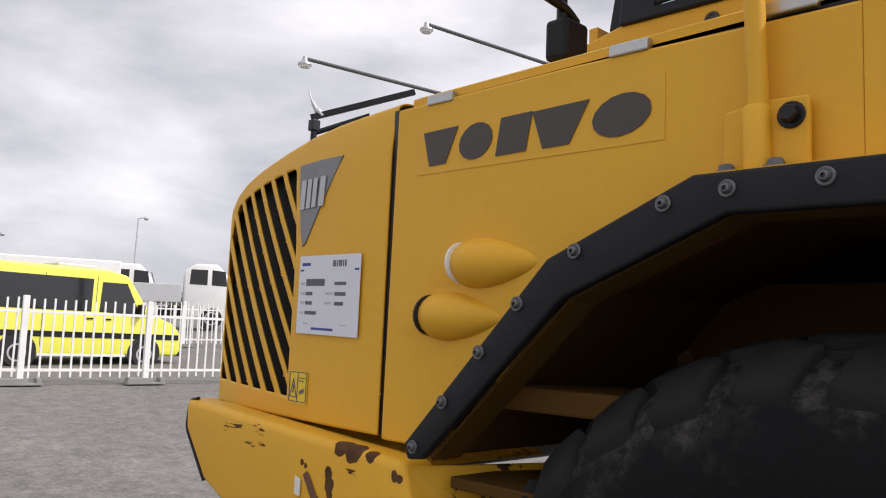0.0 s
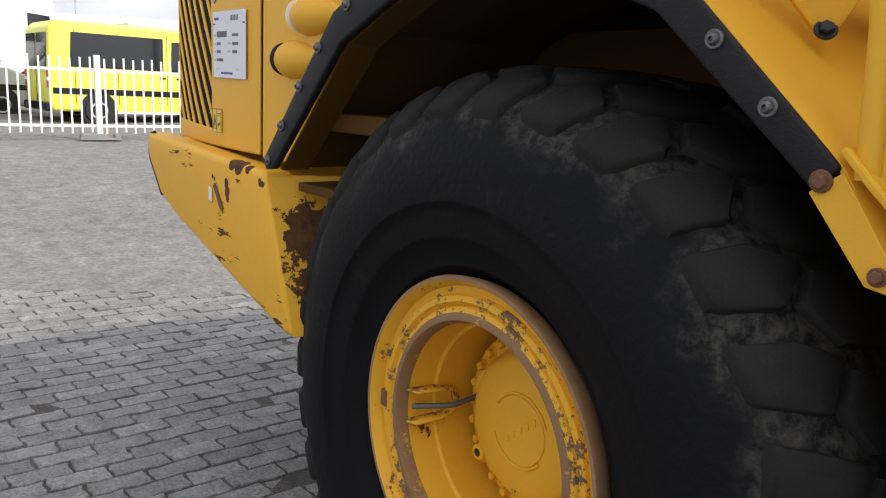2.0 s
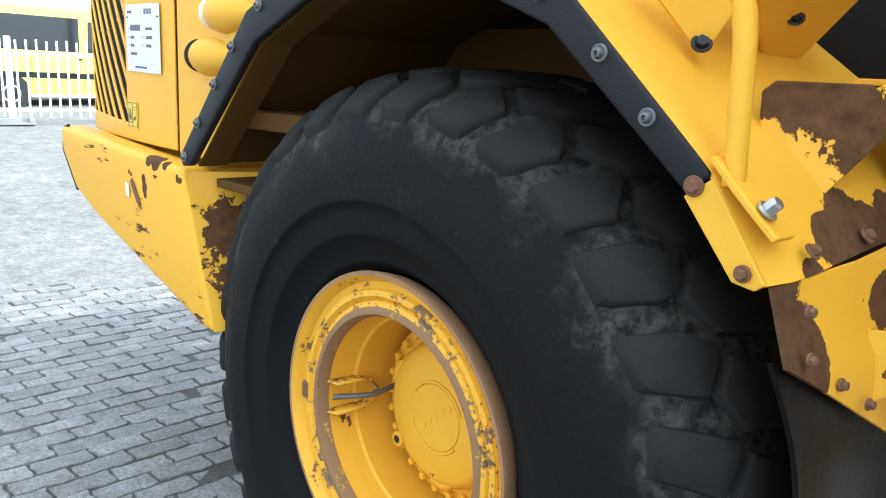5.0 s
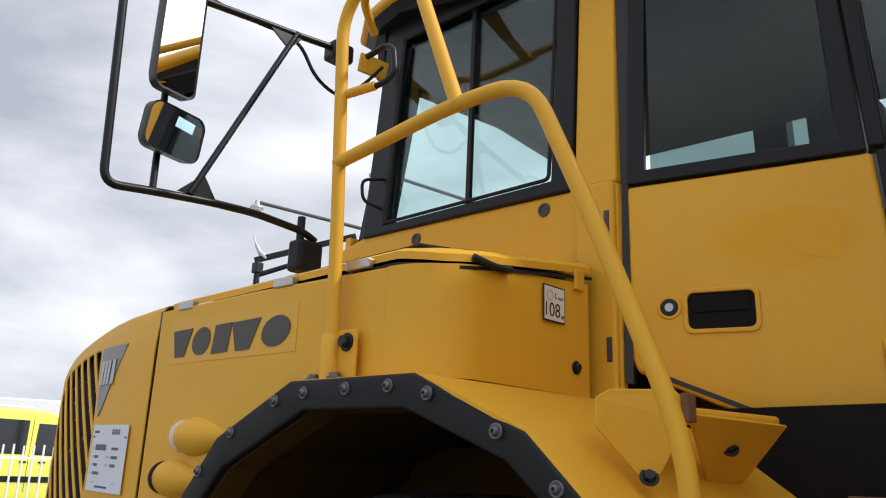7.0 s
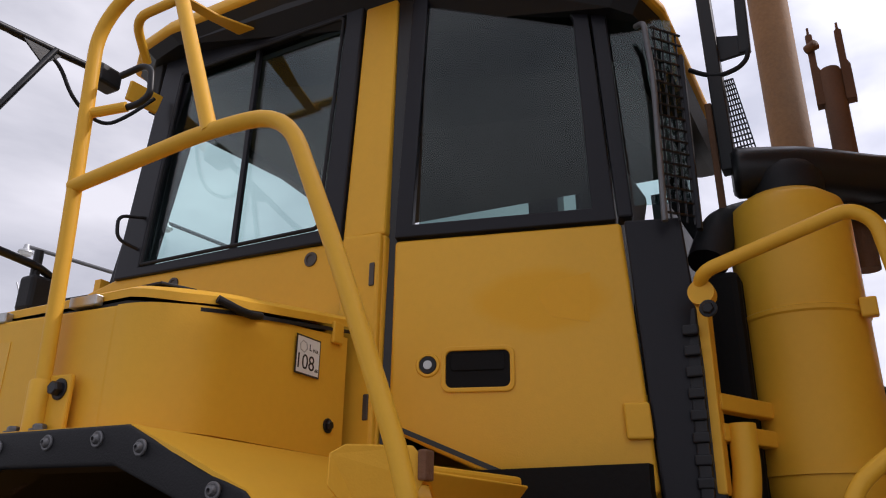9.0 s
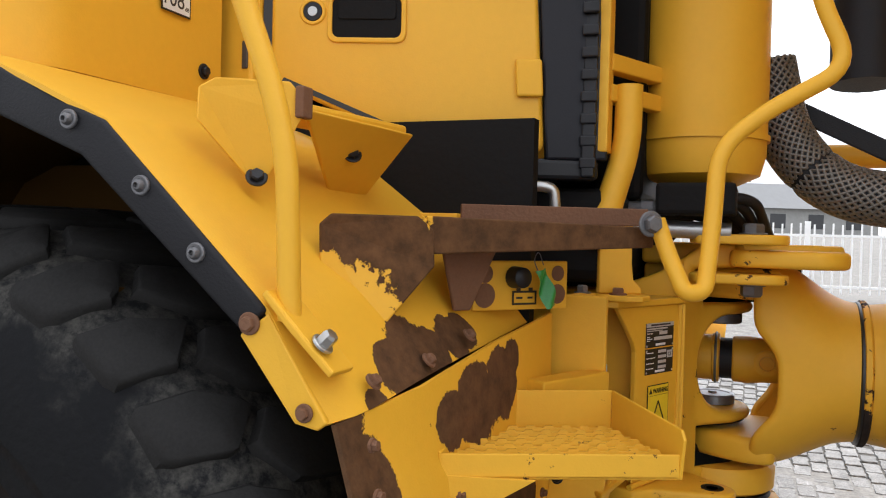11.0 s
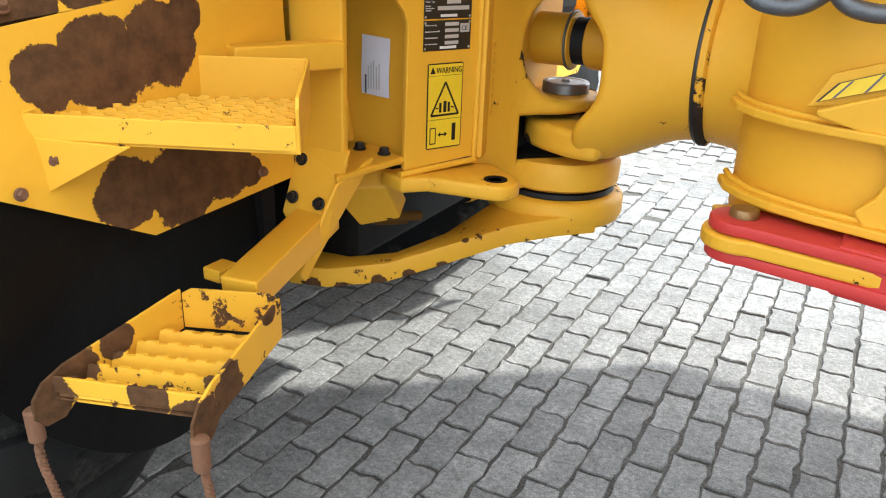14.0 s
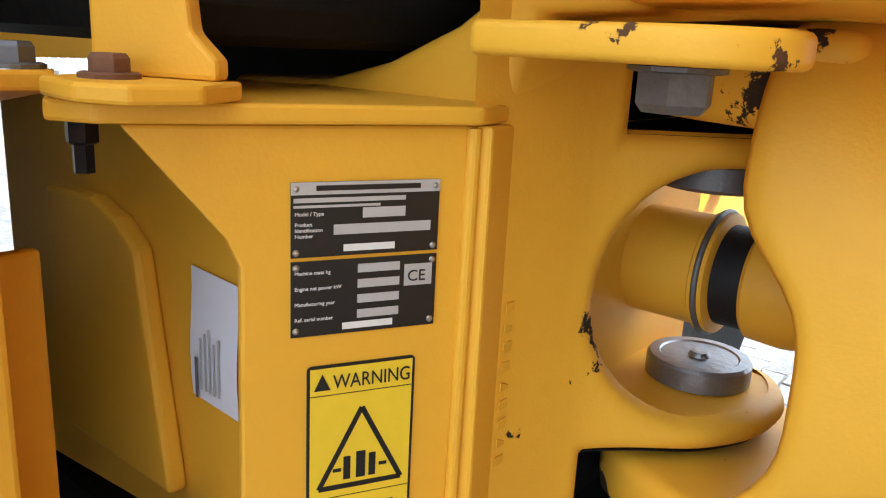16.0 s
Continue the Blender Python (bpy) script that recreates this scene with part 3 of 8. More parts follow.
part("hood_rear_corner", grid_surface(corner_point, 26, 6, 0.02), paint_hood, hauler, "", 40)
# dark slit between nose and flank
part("hood_seam", box((-1.060, SIDE + 0.008, 1.28), (-1.040, SIDE + 0.03, 2.075), 0), decal_black, hauler, "black rubber seam")
# lid: a crowned cover whose edge overhangs a black rubber lip
lid_edge = [(-1.005, 1.585), (0.04, 1.583)] + [(0.04 + 0.15 * math.sin(a), 1.583 + 0.15 * (1 - math.cos(a))) for a in [radians(15 * k) for k in range(1, 7)]] + [(0.196, 2.14)]


def lid_z(x, y, base):
    return base + (0.0 if x < 0 else -0.025 * min(1, x / 0.19)) + 0.075 * max(0.0, min(1, (y - 1.62) / 0.5))


def lid_mesh(base, rise, inset):
    bm = bmesh.new()
    rings = []
    for dz, din in ((0, inset), (rise * 0.6, inset), (rise, inset + 0.022), (rise + 0.01, inset + 0.10)):
        ring = []
        for x, y in lid_edge:
            nx = -1 if x > 0.18 else 0
            xx = x - (din if x > 0.04 else 0) * (x - 0.04) / 0.156
            yy = y + din * (1 if y < 1.7 else 0)
            ring.append(bm.verts.new((xx, yy, lid_z(xx, yy, base) + dz)))
        rings.append(ring)
    last = []
    for x, y in lid_edge:
        last.append(bm.verts.new((min(x, -0.2) if y < 2.1 else -0.2, MID, base + 0.16)))
    rings.append(last)
    for a, b in zip(rings, rings[1:]):
        for i in range(len(a) - 1):
            bm.faces.new((a[i], a[i + 1], b[i + 1], b[i]))
    bmesh.ops.remove_doubles(bm, verts=bm.verts, dist=1e-4)
    return bm


part("hood_lid", lid_mesh(2.078, 0.03, 0.0), paint, hauler, "yellow hood lid with a folded edge", 40)
part("lid_lip", lid_mesh(2.060, 0.014, -0.004), rubber, hauler, "black rubber lip under the lid", 40)
# flat black wear strips on top of the lid
for x0, x1, y0 in ((-1.55, -1.16, 1.66), (-0.95, -0.52, 1.64), (-0.48, 0.06, 1.64)):
    zz = 2.108 if x0 > -1.1 else 2.075
    part("wear_strip", slab([(x0, y0, zz + 0.006), (x1, y0, zz + 0.006), (x1, y0 + 0.1, zz + 0.018), (x0, y0 + 0.1, zz + 0.018)], (0, 0, 0.007), 0.002), rubber, hauler, "black rubber strip")
part("lid_handle_strap", tube([(0.188, 1.68, 2.074), (0.198, 1.705, 2.066), (0.202, 1.73, 2.061), (0.204, 1.77, 2.060), (0.198, 1.80, 2.068)], 0.009, 0.03), rubber, hauler, "black rubber pull strap")
for hx in (-0.93, -0.42, -0.12):
    part("lid_hinge", slab([(hx, 1.56, 2.062), (hx + 0.085, 1.56, 2.06), (hx + 0.085, 1.56, 2.084), (hx, 1.56, 2.086)], (0, 0.02, 0), 0.003), steel, hauler, "small bare-metal hinge")
part("lid_catch", slab([(0.193, 2.06, 2.07), (0.205, 2.06, 2.07), (0.205, 2.10, 2.07), (0.193, 2.10, 2.07)], (0, 0, 0.055), 0.004), paint, hauler)
part("cover_bolt", bolt_mesh((0.194, 2.07, 1.87), (1, 0, 0), 0.012), black_paint, hauler, "black bolt")

# maker's mark on the flank: five plain dark shapes on a faintly outlined film
part("mark_film", slab([(-0.955, SIDE - 0.0015, 1.897), (-0.30, SIDE - 0.0015, 1.885), (-0.30, SIDE - 0.0015, 2.012), (-0.955, SIDE - 0.0015, 2.03)], (0, 0.002, 0), 0), worn_paint("film_yellow", rough=0.33), side_panel, "clear film with a faint outline")
MARKS = {"wedge": ((0.22, 0), (0.66, 0), (0.97, 1), (0.03, 1)), "block": ((0.06, 0), (0.80, 0), (0.94, 1), (0.18, 1)),
         "disc": [(0.52 + 0.47 * math.cos(0.4 * k) + 0.05 * math.sin(0.4 * k), 0.5 + 0.5 * math.sin(0.4 * k)) for k in range(16)]}
for x0, x1, kind in ((-0.940, -0.818, "wedge"), (-0.822, -0.715, "disc"), (-0.712, -0.598, "block"), (-0.610, -0.458, "wedge"), (-0.462, -0.325, "disc")):
    zc, h = 1.955 - (x0 + 0.93) * 0.02, 0.082
    bm = slab([(x0 + (x1 - x0) * p, SIDE - 0.004, zc - h / 2 + h * r) for p, r in MARKS[kind]], (0, 0.001, 0), 0)
    part("mark_shape", bm, decal_dark, side_panel, "dark brown plain decal shape")

# two lamp pods moulded out of the flank
def pod(x, z, mat, lab):
    bm = bmesh.new()
    nu, nv = 26, 18
    g = []
    for i in range(nu + 1):
        f = i / nu
        row = []
        for j in range(nv):
            a = 2 * math.pi * j / nv
            r = math.sin(math.pi * f ** 0.62) ** 0.75 if 0 < f < 1 else 0.0
            row.append(bm.verts.new((x + (f - 0.35) * 0.27, SIDE + 0.012 - 0.062 * r * math.cos(a) * (1.05 - 0.35 * f), z + 0.056 * r * math.sin(a) - 0.004 * f)))
        g.append(row)
    for i in range(nu):
        for j in range(nv):
            bm.faces.new((g[i][j], g[i + 1][j], g[i + 1][(j + 1) % nv], g[i][(j + 1) % nv]))
    bmesh.ops.remove_doubles(bm, verts=bm.verts, dist=1e-4)
    p = part("lamp_pod", bm, paint_hood, side_panel, "egg-shaped yellow lamp pod", 60)
    part("pod_ring", turned([(-0.002, 0.0440), (0.0, 0.0465), (0.005, 0.046)], (x - 0.058, SIDE - 0.002, z), (1, -0.2, 0), 28), mat, side_panel, lab)


pod(-0.735, 1.682, white_paint, "thin white lamp ring")
pod(-0.83, 1.567, decal_black, "thin orange and black lamp ring")
for px, pz in ((-0.862, 1.682), (-0.957, 1.567)):
    part("pod_hollow", grid_surface(lambda u, v: Vector((px + 0.075 * math.sqrt(u) * math.cos(v * 2 * math.pi) * 0.9 + 0.01, SIDE - 0.003 + 0.002 * u, pz + 0.05 * math.sqrt(u) * math.sin(v * 2 * math.pi))), 6, 24), paint_hood, side_panel, "", 60)

# front bumper: a folded box, cut away underneath
bumper = part("bumper", slab([(x, 1.49, z) for x, z in ((-1.892, 1.302), (-0.875, 1.248), (-0.70, 0.795), (-0.78, 0.80), (-1.58, 1.01), (-1.755, 1.075), (-1.885, 1.21))], (0, 0.10, 0), 0.022, 4), paint_bumper, hauler, "scratched yellow bumper with rust-edged corners", 50)
part("bumper_front", slab([(-1.83, 1.58, 1.280), (-1.95, 1.75, 1.280), (-2.06, 2.3, 1.280), (-2.08, MID, 1.280), (-1.6, MID, 1.280), (-1.6, 1.6, 1.275)], (0, 0, -0.22), 0.02, 3), black_paint, hauler, "black bumper front", 50)
part("bumper_top", slab([(-1.83, 1.52, 1.285), (-0.9, 1.52, 1.238), (-0.9, 2.0, 1.238), (-1.93, 2.0, 1.285)], (0, 0, -0.012), 0.003), paint_bumper, hauler)
part("bumper_end", slab([(-0.872, 1.495, 1.238), (-0.70, 1.495, 0.80), (-0.64, 1.82, 0.80), (-0.74, 1.86, 1.238)], (-0.012, 0.012, 0), 0.003), paint_bumper_end, hauler, "yellow end plate flaked to brown primer")
part("bumper_slot", slab([(-1.24, 1.488, 1.168), (-1.224, 1.488, 1.18), (-1.208, 1.488, 1.165), (-1.16, 1.488, 1.101), (-1.176, 1.488, 1.091), (-1.192, 1.488, 1.106)], (0, -0.002, 0), 0.001), rusty, bumper, "rusty drain slot")
part("bumper_tab", slab([(-1.271, 1.487, 1.118), (-1.247, 1.487, 1.114), (-1.247, 1.487, 1.156), (-1.271, 1.487, 1.162)], (0, -0.003, 0), 0.001), decal_white, bumper, "torn white sticker")
part("bumper_edge_strip", tube([(-1.84, 1.505, 1.302), (-1.888, 1.505, 1.294), (-1.895, 1.502, 1.21), (-1.765, 1.502, 1.073)], 0.006, 0.02), black_paint, hauler, "dark edge strip")

# front fender: wheel arch lining, rubber trim with bolts, rear slope
ARCH_OUT = [(-0.862, 1.256), (-0.876, 1.288), (-0.50, 1.672), (-0.205, 1.797), (0.206, 1.791), (0.478, 1.675), (0.748, 1.418)]
ARCH_IN = [(-0.818, 1.262), (-0.462, 1.598), (-0.147, 1.728), (0.183, 1.722), (0.44, 1.624), (0.71, 1.386)]
trim_poly = [(x, 1.488, z) for x, z in ARCH_OUT] + [(x, 1.488, z) for x, z in ARCH_IN[::-1]]


def arch_strip(prof, y0, y1, th, mat, name, lab=""):
    bm = bmesh.new()
    n = len(prof)
    rows = []
    for y in (y0, y1):
        rows.append([bm.verts.new((x, y, z)) for x, z in prof])
    for i in range(n - 1):
        bm.faces.new((rows[0][i], rows[0][i + 1], rows[1][i + 1], rows[1][i]))
    bmesh.ops.recalc_face_normals(bm, faces=bm.faces)
    bmesh.ops.solidify(bm, geom=bm.faces[:], thickness=th)
    return part(name, bm, mat, hauler, lab)


trim = part("rubber_fender_trim", slab(trim_poly, (0, 0.024, 0), 0.007, 3), rubber, hauler, "wide black rubber fender trim with bolts", 40)
for x, z in ((-0.843, 1.285), (-0.78, 1.355), (-0.70, 1.437), (-0.662, 1.492), (-0.566, 1.588), (-0.434, 1.683), (-0.256, 1.753), (-0.145, 1.767), (0.002, 1.769), (0.138, 1.768), (0.25, 1.748), (0.422, 1.675), (0.546, 1.583), (0.638, 1.492)):
    if abs(x + 0.78) < 1e-6 or abs(x + 0.70) < 1e-6:
        continue
    part("trim_bolt", dome_bolt((x, 1.4875, z), (0, -1, 0), 0.0145), dull_steel, trim, "domed steel bolt on a washer", 40)
part("trim_bolt", dome_bolt((-0.76, 1.4875, 1.386), (0, -1, 0), 0.0145), dull_steel, trim, "domed steel bolt on a washer", 40)
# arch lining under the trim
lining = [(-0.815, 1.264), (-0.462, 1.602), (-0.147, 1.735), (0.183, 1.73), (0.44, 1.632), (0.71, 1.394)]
arch_strip(lining, 1.515, 1.60, 0.006, shade_yellow, "arch_lip", "yellow inner lip of the wheel arch")
arch_strip([(-0.84, 1.27), (-0.52, 1.64), (-0.20, 1.772), (0.2, 1.765), (0.45, 1.64), (0.755, 1.36), (0.80, 1.27)], 1.60, 2.25, 0.01, shade_yellow, "arch_lining", "shaded yellow sheet above the tyre")
part("well_wall", slab([(-0.95, 2.22, 0.7), (0.85, 2.22, 0.7), (0.85, 2.22, 1.30), (0.45, 2.22, 1.68), (-0.55, 2.22, 1.68), (-0.95, 2.22, 1.27)], (0, 0.02, 0), 0.002), shade_yellow, hauler, "dirty inner wall of the wheel well, darkened for shade")
# Added slab: stops light from the far side and darkens the well.
part("well_closing", box((-0.98, 2.262, 0.75), (0.9, 2.30, 1.775), 0), dark_inside, hauler, "near-black slab added to keep the wheel well dark")
part("well_rail", box((-0.80, 1.60, 1.375), (0.4, 2.2, 1.425), 0.006), shade_yellow, hauler, "chipped cross rail in the wheel well")
part("well_shelf", box((-0.80, 1.56, 1.20), (-0.45, 2.2, 1.225), 0.004), shade_yellow, hauler, "chipped shelf plate")
part("well_gusset", slab([(-0.62, 1.62, 1.20), (-0.56, 1.62, 1.20), (-0.62, 1.62, 0.95)], (0, 0.5, 0), 0.003), shade_yellow, hauler)
for bx, bz in ((-0.62, 1.49), (-0.50, 1.50), (-0.38, 1.51), (-0.2, 1.50)):
    part("well_bolt", bolt_mesh((bx, 2.218, bz), (0, -1, 0), 0.016), rusty, hauler, "rusty bolt")
# fender top behind the hood and the 45 degree slope
FOLD = [(0.835, 1.50, 1.27), (0.875, 1.75, 1.285), (0.90, 2.02, 1.32), (0.90, 2.25, 1.36)]


def fender_deck(u, v):
    """u: from the hood back and down the slope; v: inward."""
    path = [(-0.21, 1.799), (0.206, 1.792), (0.33, 1.742), (0.478, 1.677), (0.62, 1.542), (0.748, 1.42), (0.843, 1.272)]
    f = u * (len(path) - 1)
    i = min(int(f), len(path) - 2)
    k = f - i
    x, z = [path[i][c] * (1 - k) + path[i + 1][c] * k for c in (0, 1)]
    y = 1.495 + v * 0.76
    w = max(0.0, u - 0.5) * 2
    if u < 0.5:
        z += 0.022 * v * min(1, u * 2.0)
    x += w * 0.055 * v
    z += w * (0.07 * v) + (0.022 * v * (1 - w) if u >= 0.5 else 0)
    return Vector((x, y, z))


deck = part("fender_deck", grid_surface(fender_deck, 36, 16, 0.008), paint_deck, hauler, "yellow fender sheet sloping down behind the wheel, flaked along its fold", 25)
# outer cheek of the slope, below the rubber trim
cheek = [(0.705, 1.382), (0.75, 1.414), (0.845, 1.274), (0.83, 1.262), (0.795, 1.268)]
part("fender_cheek", slab([(x, 1.492, z) for x, z in cheek], (0, 0.012, 0), 0.003), paint_deck, hauler, "yellow fender end flange")
part("cheek_bolt", bolt_mesh((0.723, 1.49, 1.399), (0, -1, 0), 0.011), rusty, hauler, "rusty bolt")
part("cheek_bolt", bolt_mesh((0.812, 1.49, 1.285), (0, -1, 0), 0.009), rusty, hauler, "rusty bolt")
slope_n = Vector((0.72, 0.0, 0.69))
for p in ((0.846, 1.631, 1.312), (0.86, 1.80, 1.32), (0.875, 1.95, 1.345)):
    part("slope_bolt", bolt_mesh(p, slope_n, 0.0095, 0.012), rusty, deck, "rusty bolt")

def tuck(ob):
    """Bend the rear leg of the fender slightly inwards."""
    for v in ob.data.vertices:
        k = 0.046 * max(0.0, min(1.15, (v.co.x - 0.38) / 0.31)) * max(0.0, min(1.0, (1.80 - v.co.y) / 0.28))
        along_x = -0.42 * (max(0.0, min(1.0, (1.56 - v.co.y) / 0.06)) if ob.name == "fender_deck" else 1.0)
        v.co += Vector((along_x * k, k, -0.09 * k))


for ob in [o for o in hauler.children_recursive if o.name.split(".")[0] in ("rubber_fender_trim", "trim_bolt", "arch_lip", "fender_deck", "fender_cheek", "cheek_bolt")]:
    tuck(ob)

# mudguard plate behind the wheel, facing the rear
MUD = [(0.830, 1.556, 1.266), (0.876, 1.532, 1.165), (0.894, 1.65, 1.105), (0.924, 1.968, 0.942), (0.940, 2.32, 0.962), (0.94, 2.30, 1.36), (0.905, 2.02, 1.33), (0.875, 1.75, 1.29)]
bm = bmesh.new()
f_v = [bm.verts.new(p) for p in MUD]
c_v = bm.verts.new((0.912, 1.90, 1.13))
for i in range(len(f_v)):
    bm.faces.new((f_v[i], f_v[(i + 1) % len(f_v)], c_v))
bmesh.ops.recalc_face_normals(bm, faces=bm.faces)
bmesh.ops.solidify(bm, geom=bm.faces[:], thickness=0.008)
mud = part("mudguard_plate", bm, paint_mud, hauler, "yellow mudguard plate with large flaked brown patches", 30)
for p in ((0.882, 1.566, 1.176), (0.892, 1.673, 1.117), (0.912, 1.809, 1.111), (0.910, 1.748, 1.073), (0.945, 2.21, 1.0), (0.868, 1.575, 1.24)):
    part("mudguard_bolt", bolt_mesh(Vector(p) + Vector((0.006, 0, 0)), (1, -0.12, 0.05), 0.0078, 0.011, 1.3), rusty, mud, "rusty hexagon bolt")
# rubber flap hanging below it
def flap(u, v):
    top = Vector((0.884, 1.538, 1.165)).lerp(Vector((0.92, 2.30, 0.985)), u)
    if u > 0.55:
        top.z = 0.99 - 0.05 * math.sin((u - 0.55) / 0.45 * math.pi)
    low = Vector((0.90 + 0.02 * math.sin(u * 5), 1.60 + 0.60 * u, 0.60 - 0.10 * math.sin(u * 2.6) + 0.25 * (1 - u) ** 3))
    p = top.lerp(low, v)
    p.x += 0.014 * math.sin(u * 6 + v * 3) + 0.03 * v * v - 0.034
    p.y += 0.03 * math.sin(v * 3) * (1 - u)
    return p


flap_rubber = material("flap_rubber", (0.0032, 0.0030, 0.0030), 0.46, 0.0, 0.4, 30, 0.6, 5, 0.3, 0.0, 0.16)
part("rubber_mud_flap", grid_surface(flap, 24, 18, 0.009), flap_rubber, hauler, "wavy black rubber mud flap", 60)


# ---- front wheel ----
AX = Vector((0.008, 1.55, 0.738))


def tyre_mesh():
    bm = bmesh.new()
    n = 120
    prof = [(0.035, 0.372), (0.004, 0.394), (-0.001, 0.398), (-0.001, 0.404), (-0.012, 0.42), (-0.030, 0.457), (-0.034, 0.459), (-0.036, 0.466), (-0.044, 0.505), (-0.050, 0.532), (-0.055, 0.534), (-0.056, 0.540), (-0.057, 0.60), (-0.045, 0.66), (-0.02, 0.715), (0.015, 0.757), (0.055, 0.782), (0.11, 0.796), (0.30, 0.803), (0.49, 0.796), (0.545, 0.782), (0.585, 0.757), (0.62, 0.70), (0.65, 0.6), (0.63, 0.46), (0.565, 0.372)]
    return turned([(y, r) for y, r in prof], AX, (0, 1, 0), n, bm, False)


wheel = part("front_wheel", turned([(0.37, 0.22), (0.56, 0.22)], AX, (0, 1, 0), 40), dark_inside, hauler, "large wheel with a worn black tyre and chipped yellow rim")
tyre_mat = material("tyre_rubber", (0.0046, 0.0048, 0.0054), 0.66, 0.0, 0.5, 70, 0.55, 4, 0.35, 0.0, 0.12)
t_, n_ = tyre_mat.node_tree, tyre_mat.node_tree.nodes
g_ = n_.new("ShaderNodeNewGeometry")
fl = n_.new("ShaderNodeVectorMath")
fl.operation = "MULTIPLY"
fl.inputs[1].default_value = (1, 0, 1)
di = n_.new("ShaderNodeVectorMath")
di.operation = "DISTANCE"
di.inputs[1].default_value = (AX.x, 0, AX.z)
t_.links.new(g_.outputs["Position"], fl.inputs[0])
t_.links.new(fl.outputs[0], di.inputs[0])
mr = n_.new("ShaderNodeMapRange")
mr.inputs[1].default_value, mr.inputs[2].default_value = 0.630, 0.735
t_.links.new(di.outputs["Value"], mr.inputs[0])
dn = n_.new("ShaderNodeTexNoise")
dn.inputs["Scale"].default_value, dn.inputs["Detail"].default_value, dn.inputs["Roughness"].default_value = 6.5, 9, 0.62
t_.links.new(g_.outputs["Position"], dn.inputs["Vector"])
dm = n_.new("ShaderNodeMath")
dm.operation = "MULTIPLY_ADD"
dm.inputs[1].default_value = 0.34
t_.links.new(mr.outputs[0], dm.inputs[0])
t_.links.new(dn.outputs[0], dm.inputs[2])
dr = n_.new("ShaderNodeValToRGB")
dr.color_ramp.elements[0].position, dr.color_ramp.elements[1].position = 0.62, 0.80
t_.links.new(dm.outputs[0], dr.inputs[0])
df = n_.new("ShaderNodeTexNoise")
df.inputs["Scale"].default_value, df.inputs["Detail"].default_value, df.inputs["Roughness"].default_value = 38, 9, 0.75
t_.links.new(g_.outputs["Position"], df.inputs["Vector"])
dfr = n_.new("ShaderNodeValToRGB")
dfr.color_ramp.elements[0].position, dfr.color_ramp.elements[1].position = 0.40, 0.62
dfr.color_ramp.elements[0].color, dfr.color_ramp.elements[1].color = (0.008, 0.008, 0.009, 1), (0.056, 0.0535, 0.047, 1)
t_.links.new(df.outputs[0], dfr.inputs[0])
dx = n_.new("ShaderNodeMixRGB")
t_.links.new(dr.outputs[0], dx.inputs[0])
t_.links.new(n_["Principled BSDF"].inputs["Base Color"].links[0].from_socket, dx.inputs[1])
t_.links.new(dfr.outputs[0], dx.inputs[2])
t_.links.new(dx.outputs[0], n_["Principled BSDF"].inputs["Base Color"])
tyre = part("tyre", tyre_mesh(), tyre_mat, wheel, "worn black tyre with dusty shoulders", 60)
# worn tread blocks in two staggered rows
block_mat = material("tread_rubber", (0.0145, 0.0140, 0.0135), 0.7, 0.0, 0.6, 45, 0.5, 9, 0.4, 0.0, 0.12)


def shoulder_radius(y):
    for (a, ra), (b, rb) in zip([(-0.045, 0.66), (-0.02, 0.715), (0.015, 0.757), (0.055, 0.782), (0.11, 0.796), (0.30, 0.803)], [(-0.02, 0.715), (0.015, 0.757), (0.055, 0.782), (0.11, 0.796), (0.30, 0.803), (0.49, 0.796)]):
        if a <= y <= b:
            return ra + (rb - ra) * (y - a) / (b - a)
    return 0.715 if y < 0 else 0.796 - max(0, y - 0.49) * 0.35


SHOULDER_LUG = ((-0.017, 4.7), (0.035, 2.7), (0.094, 0.0), (0.101, -1.0), (0.050, -5.3), (0.040, -5.5), (-0.016, -3.1), (-0.023, -2.0), (-0.022, 3.6))
CENTRE_LUG = ((0.300, -5.0), (0.295, -13.6), (0.150, -11.2), (0.118, -10.4), (0.073, -6.2), (0.076, -5.4), (0.120, -1.8), (0.150, -2.3))
FAR_LUG = ((0.49, 2.5), (0.55, 4.0), (0.57, -2.0), (0.50, -5.0), (0.33, -2.5), (0.325, -1.0), (0.33, 3.0))


def tread_block(shape, mid, k, height):
    bmb = bmesh.new()
    pts = [(y + 0.003 * math.sin(k * 3.1 + i * 2.3), radians(mid + a + 0.35 * math.sin(k * 7.3 + i * 1.7))) for i, (y, a) in enumerate(shape)]
    m = len(pts)
    cy, ca = sum(p[0] for p in pts) / m, sum(p[1] for p in pts) / m
    rings = []
    for s, h in ((1.04, -0.012), (1.0, height * 0.45), (0.965, height * 0.86), (0.90, height), (0.45, height * 1.08)):
        ring = []
        for y, a in pts:
            yy, aa = cy + (y - cy) * s, ca + (a - ca) * s
            r = shoulder_radius(yy) + h
            ring.append(bmb.verts.new(AX + Vector((r * math.cos(aa), yy - (0.35 * h if yy < 0.05 else 0.0), r * math.sin(aa)))))
        rings.append(ring)
    for a, b in zip(rings, rings[1:]):
        for i in range(m):
            bmb.faces.new((a[i], a[(i + 1) % m], b[(i + 1) % m], b[i]))
    bmb.faces.new(rings[-1])
    return bmb


LUGS = 31
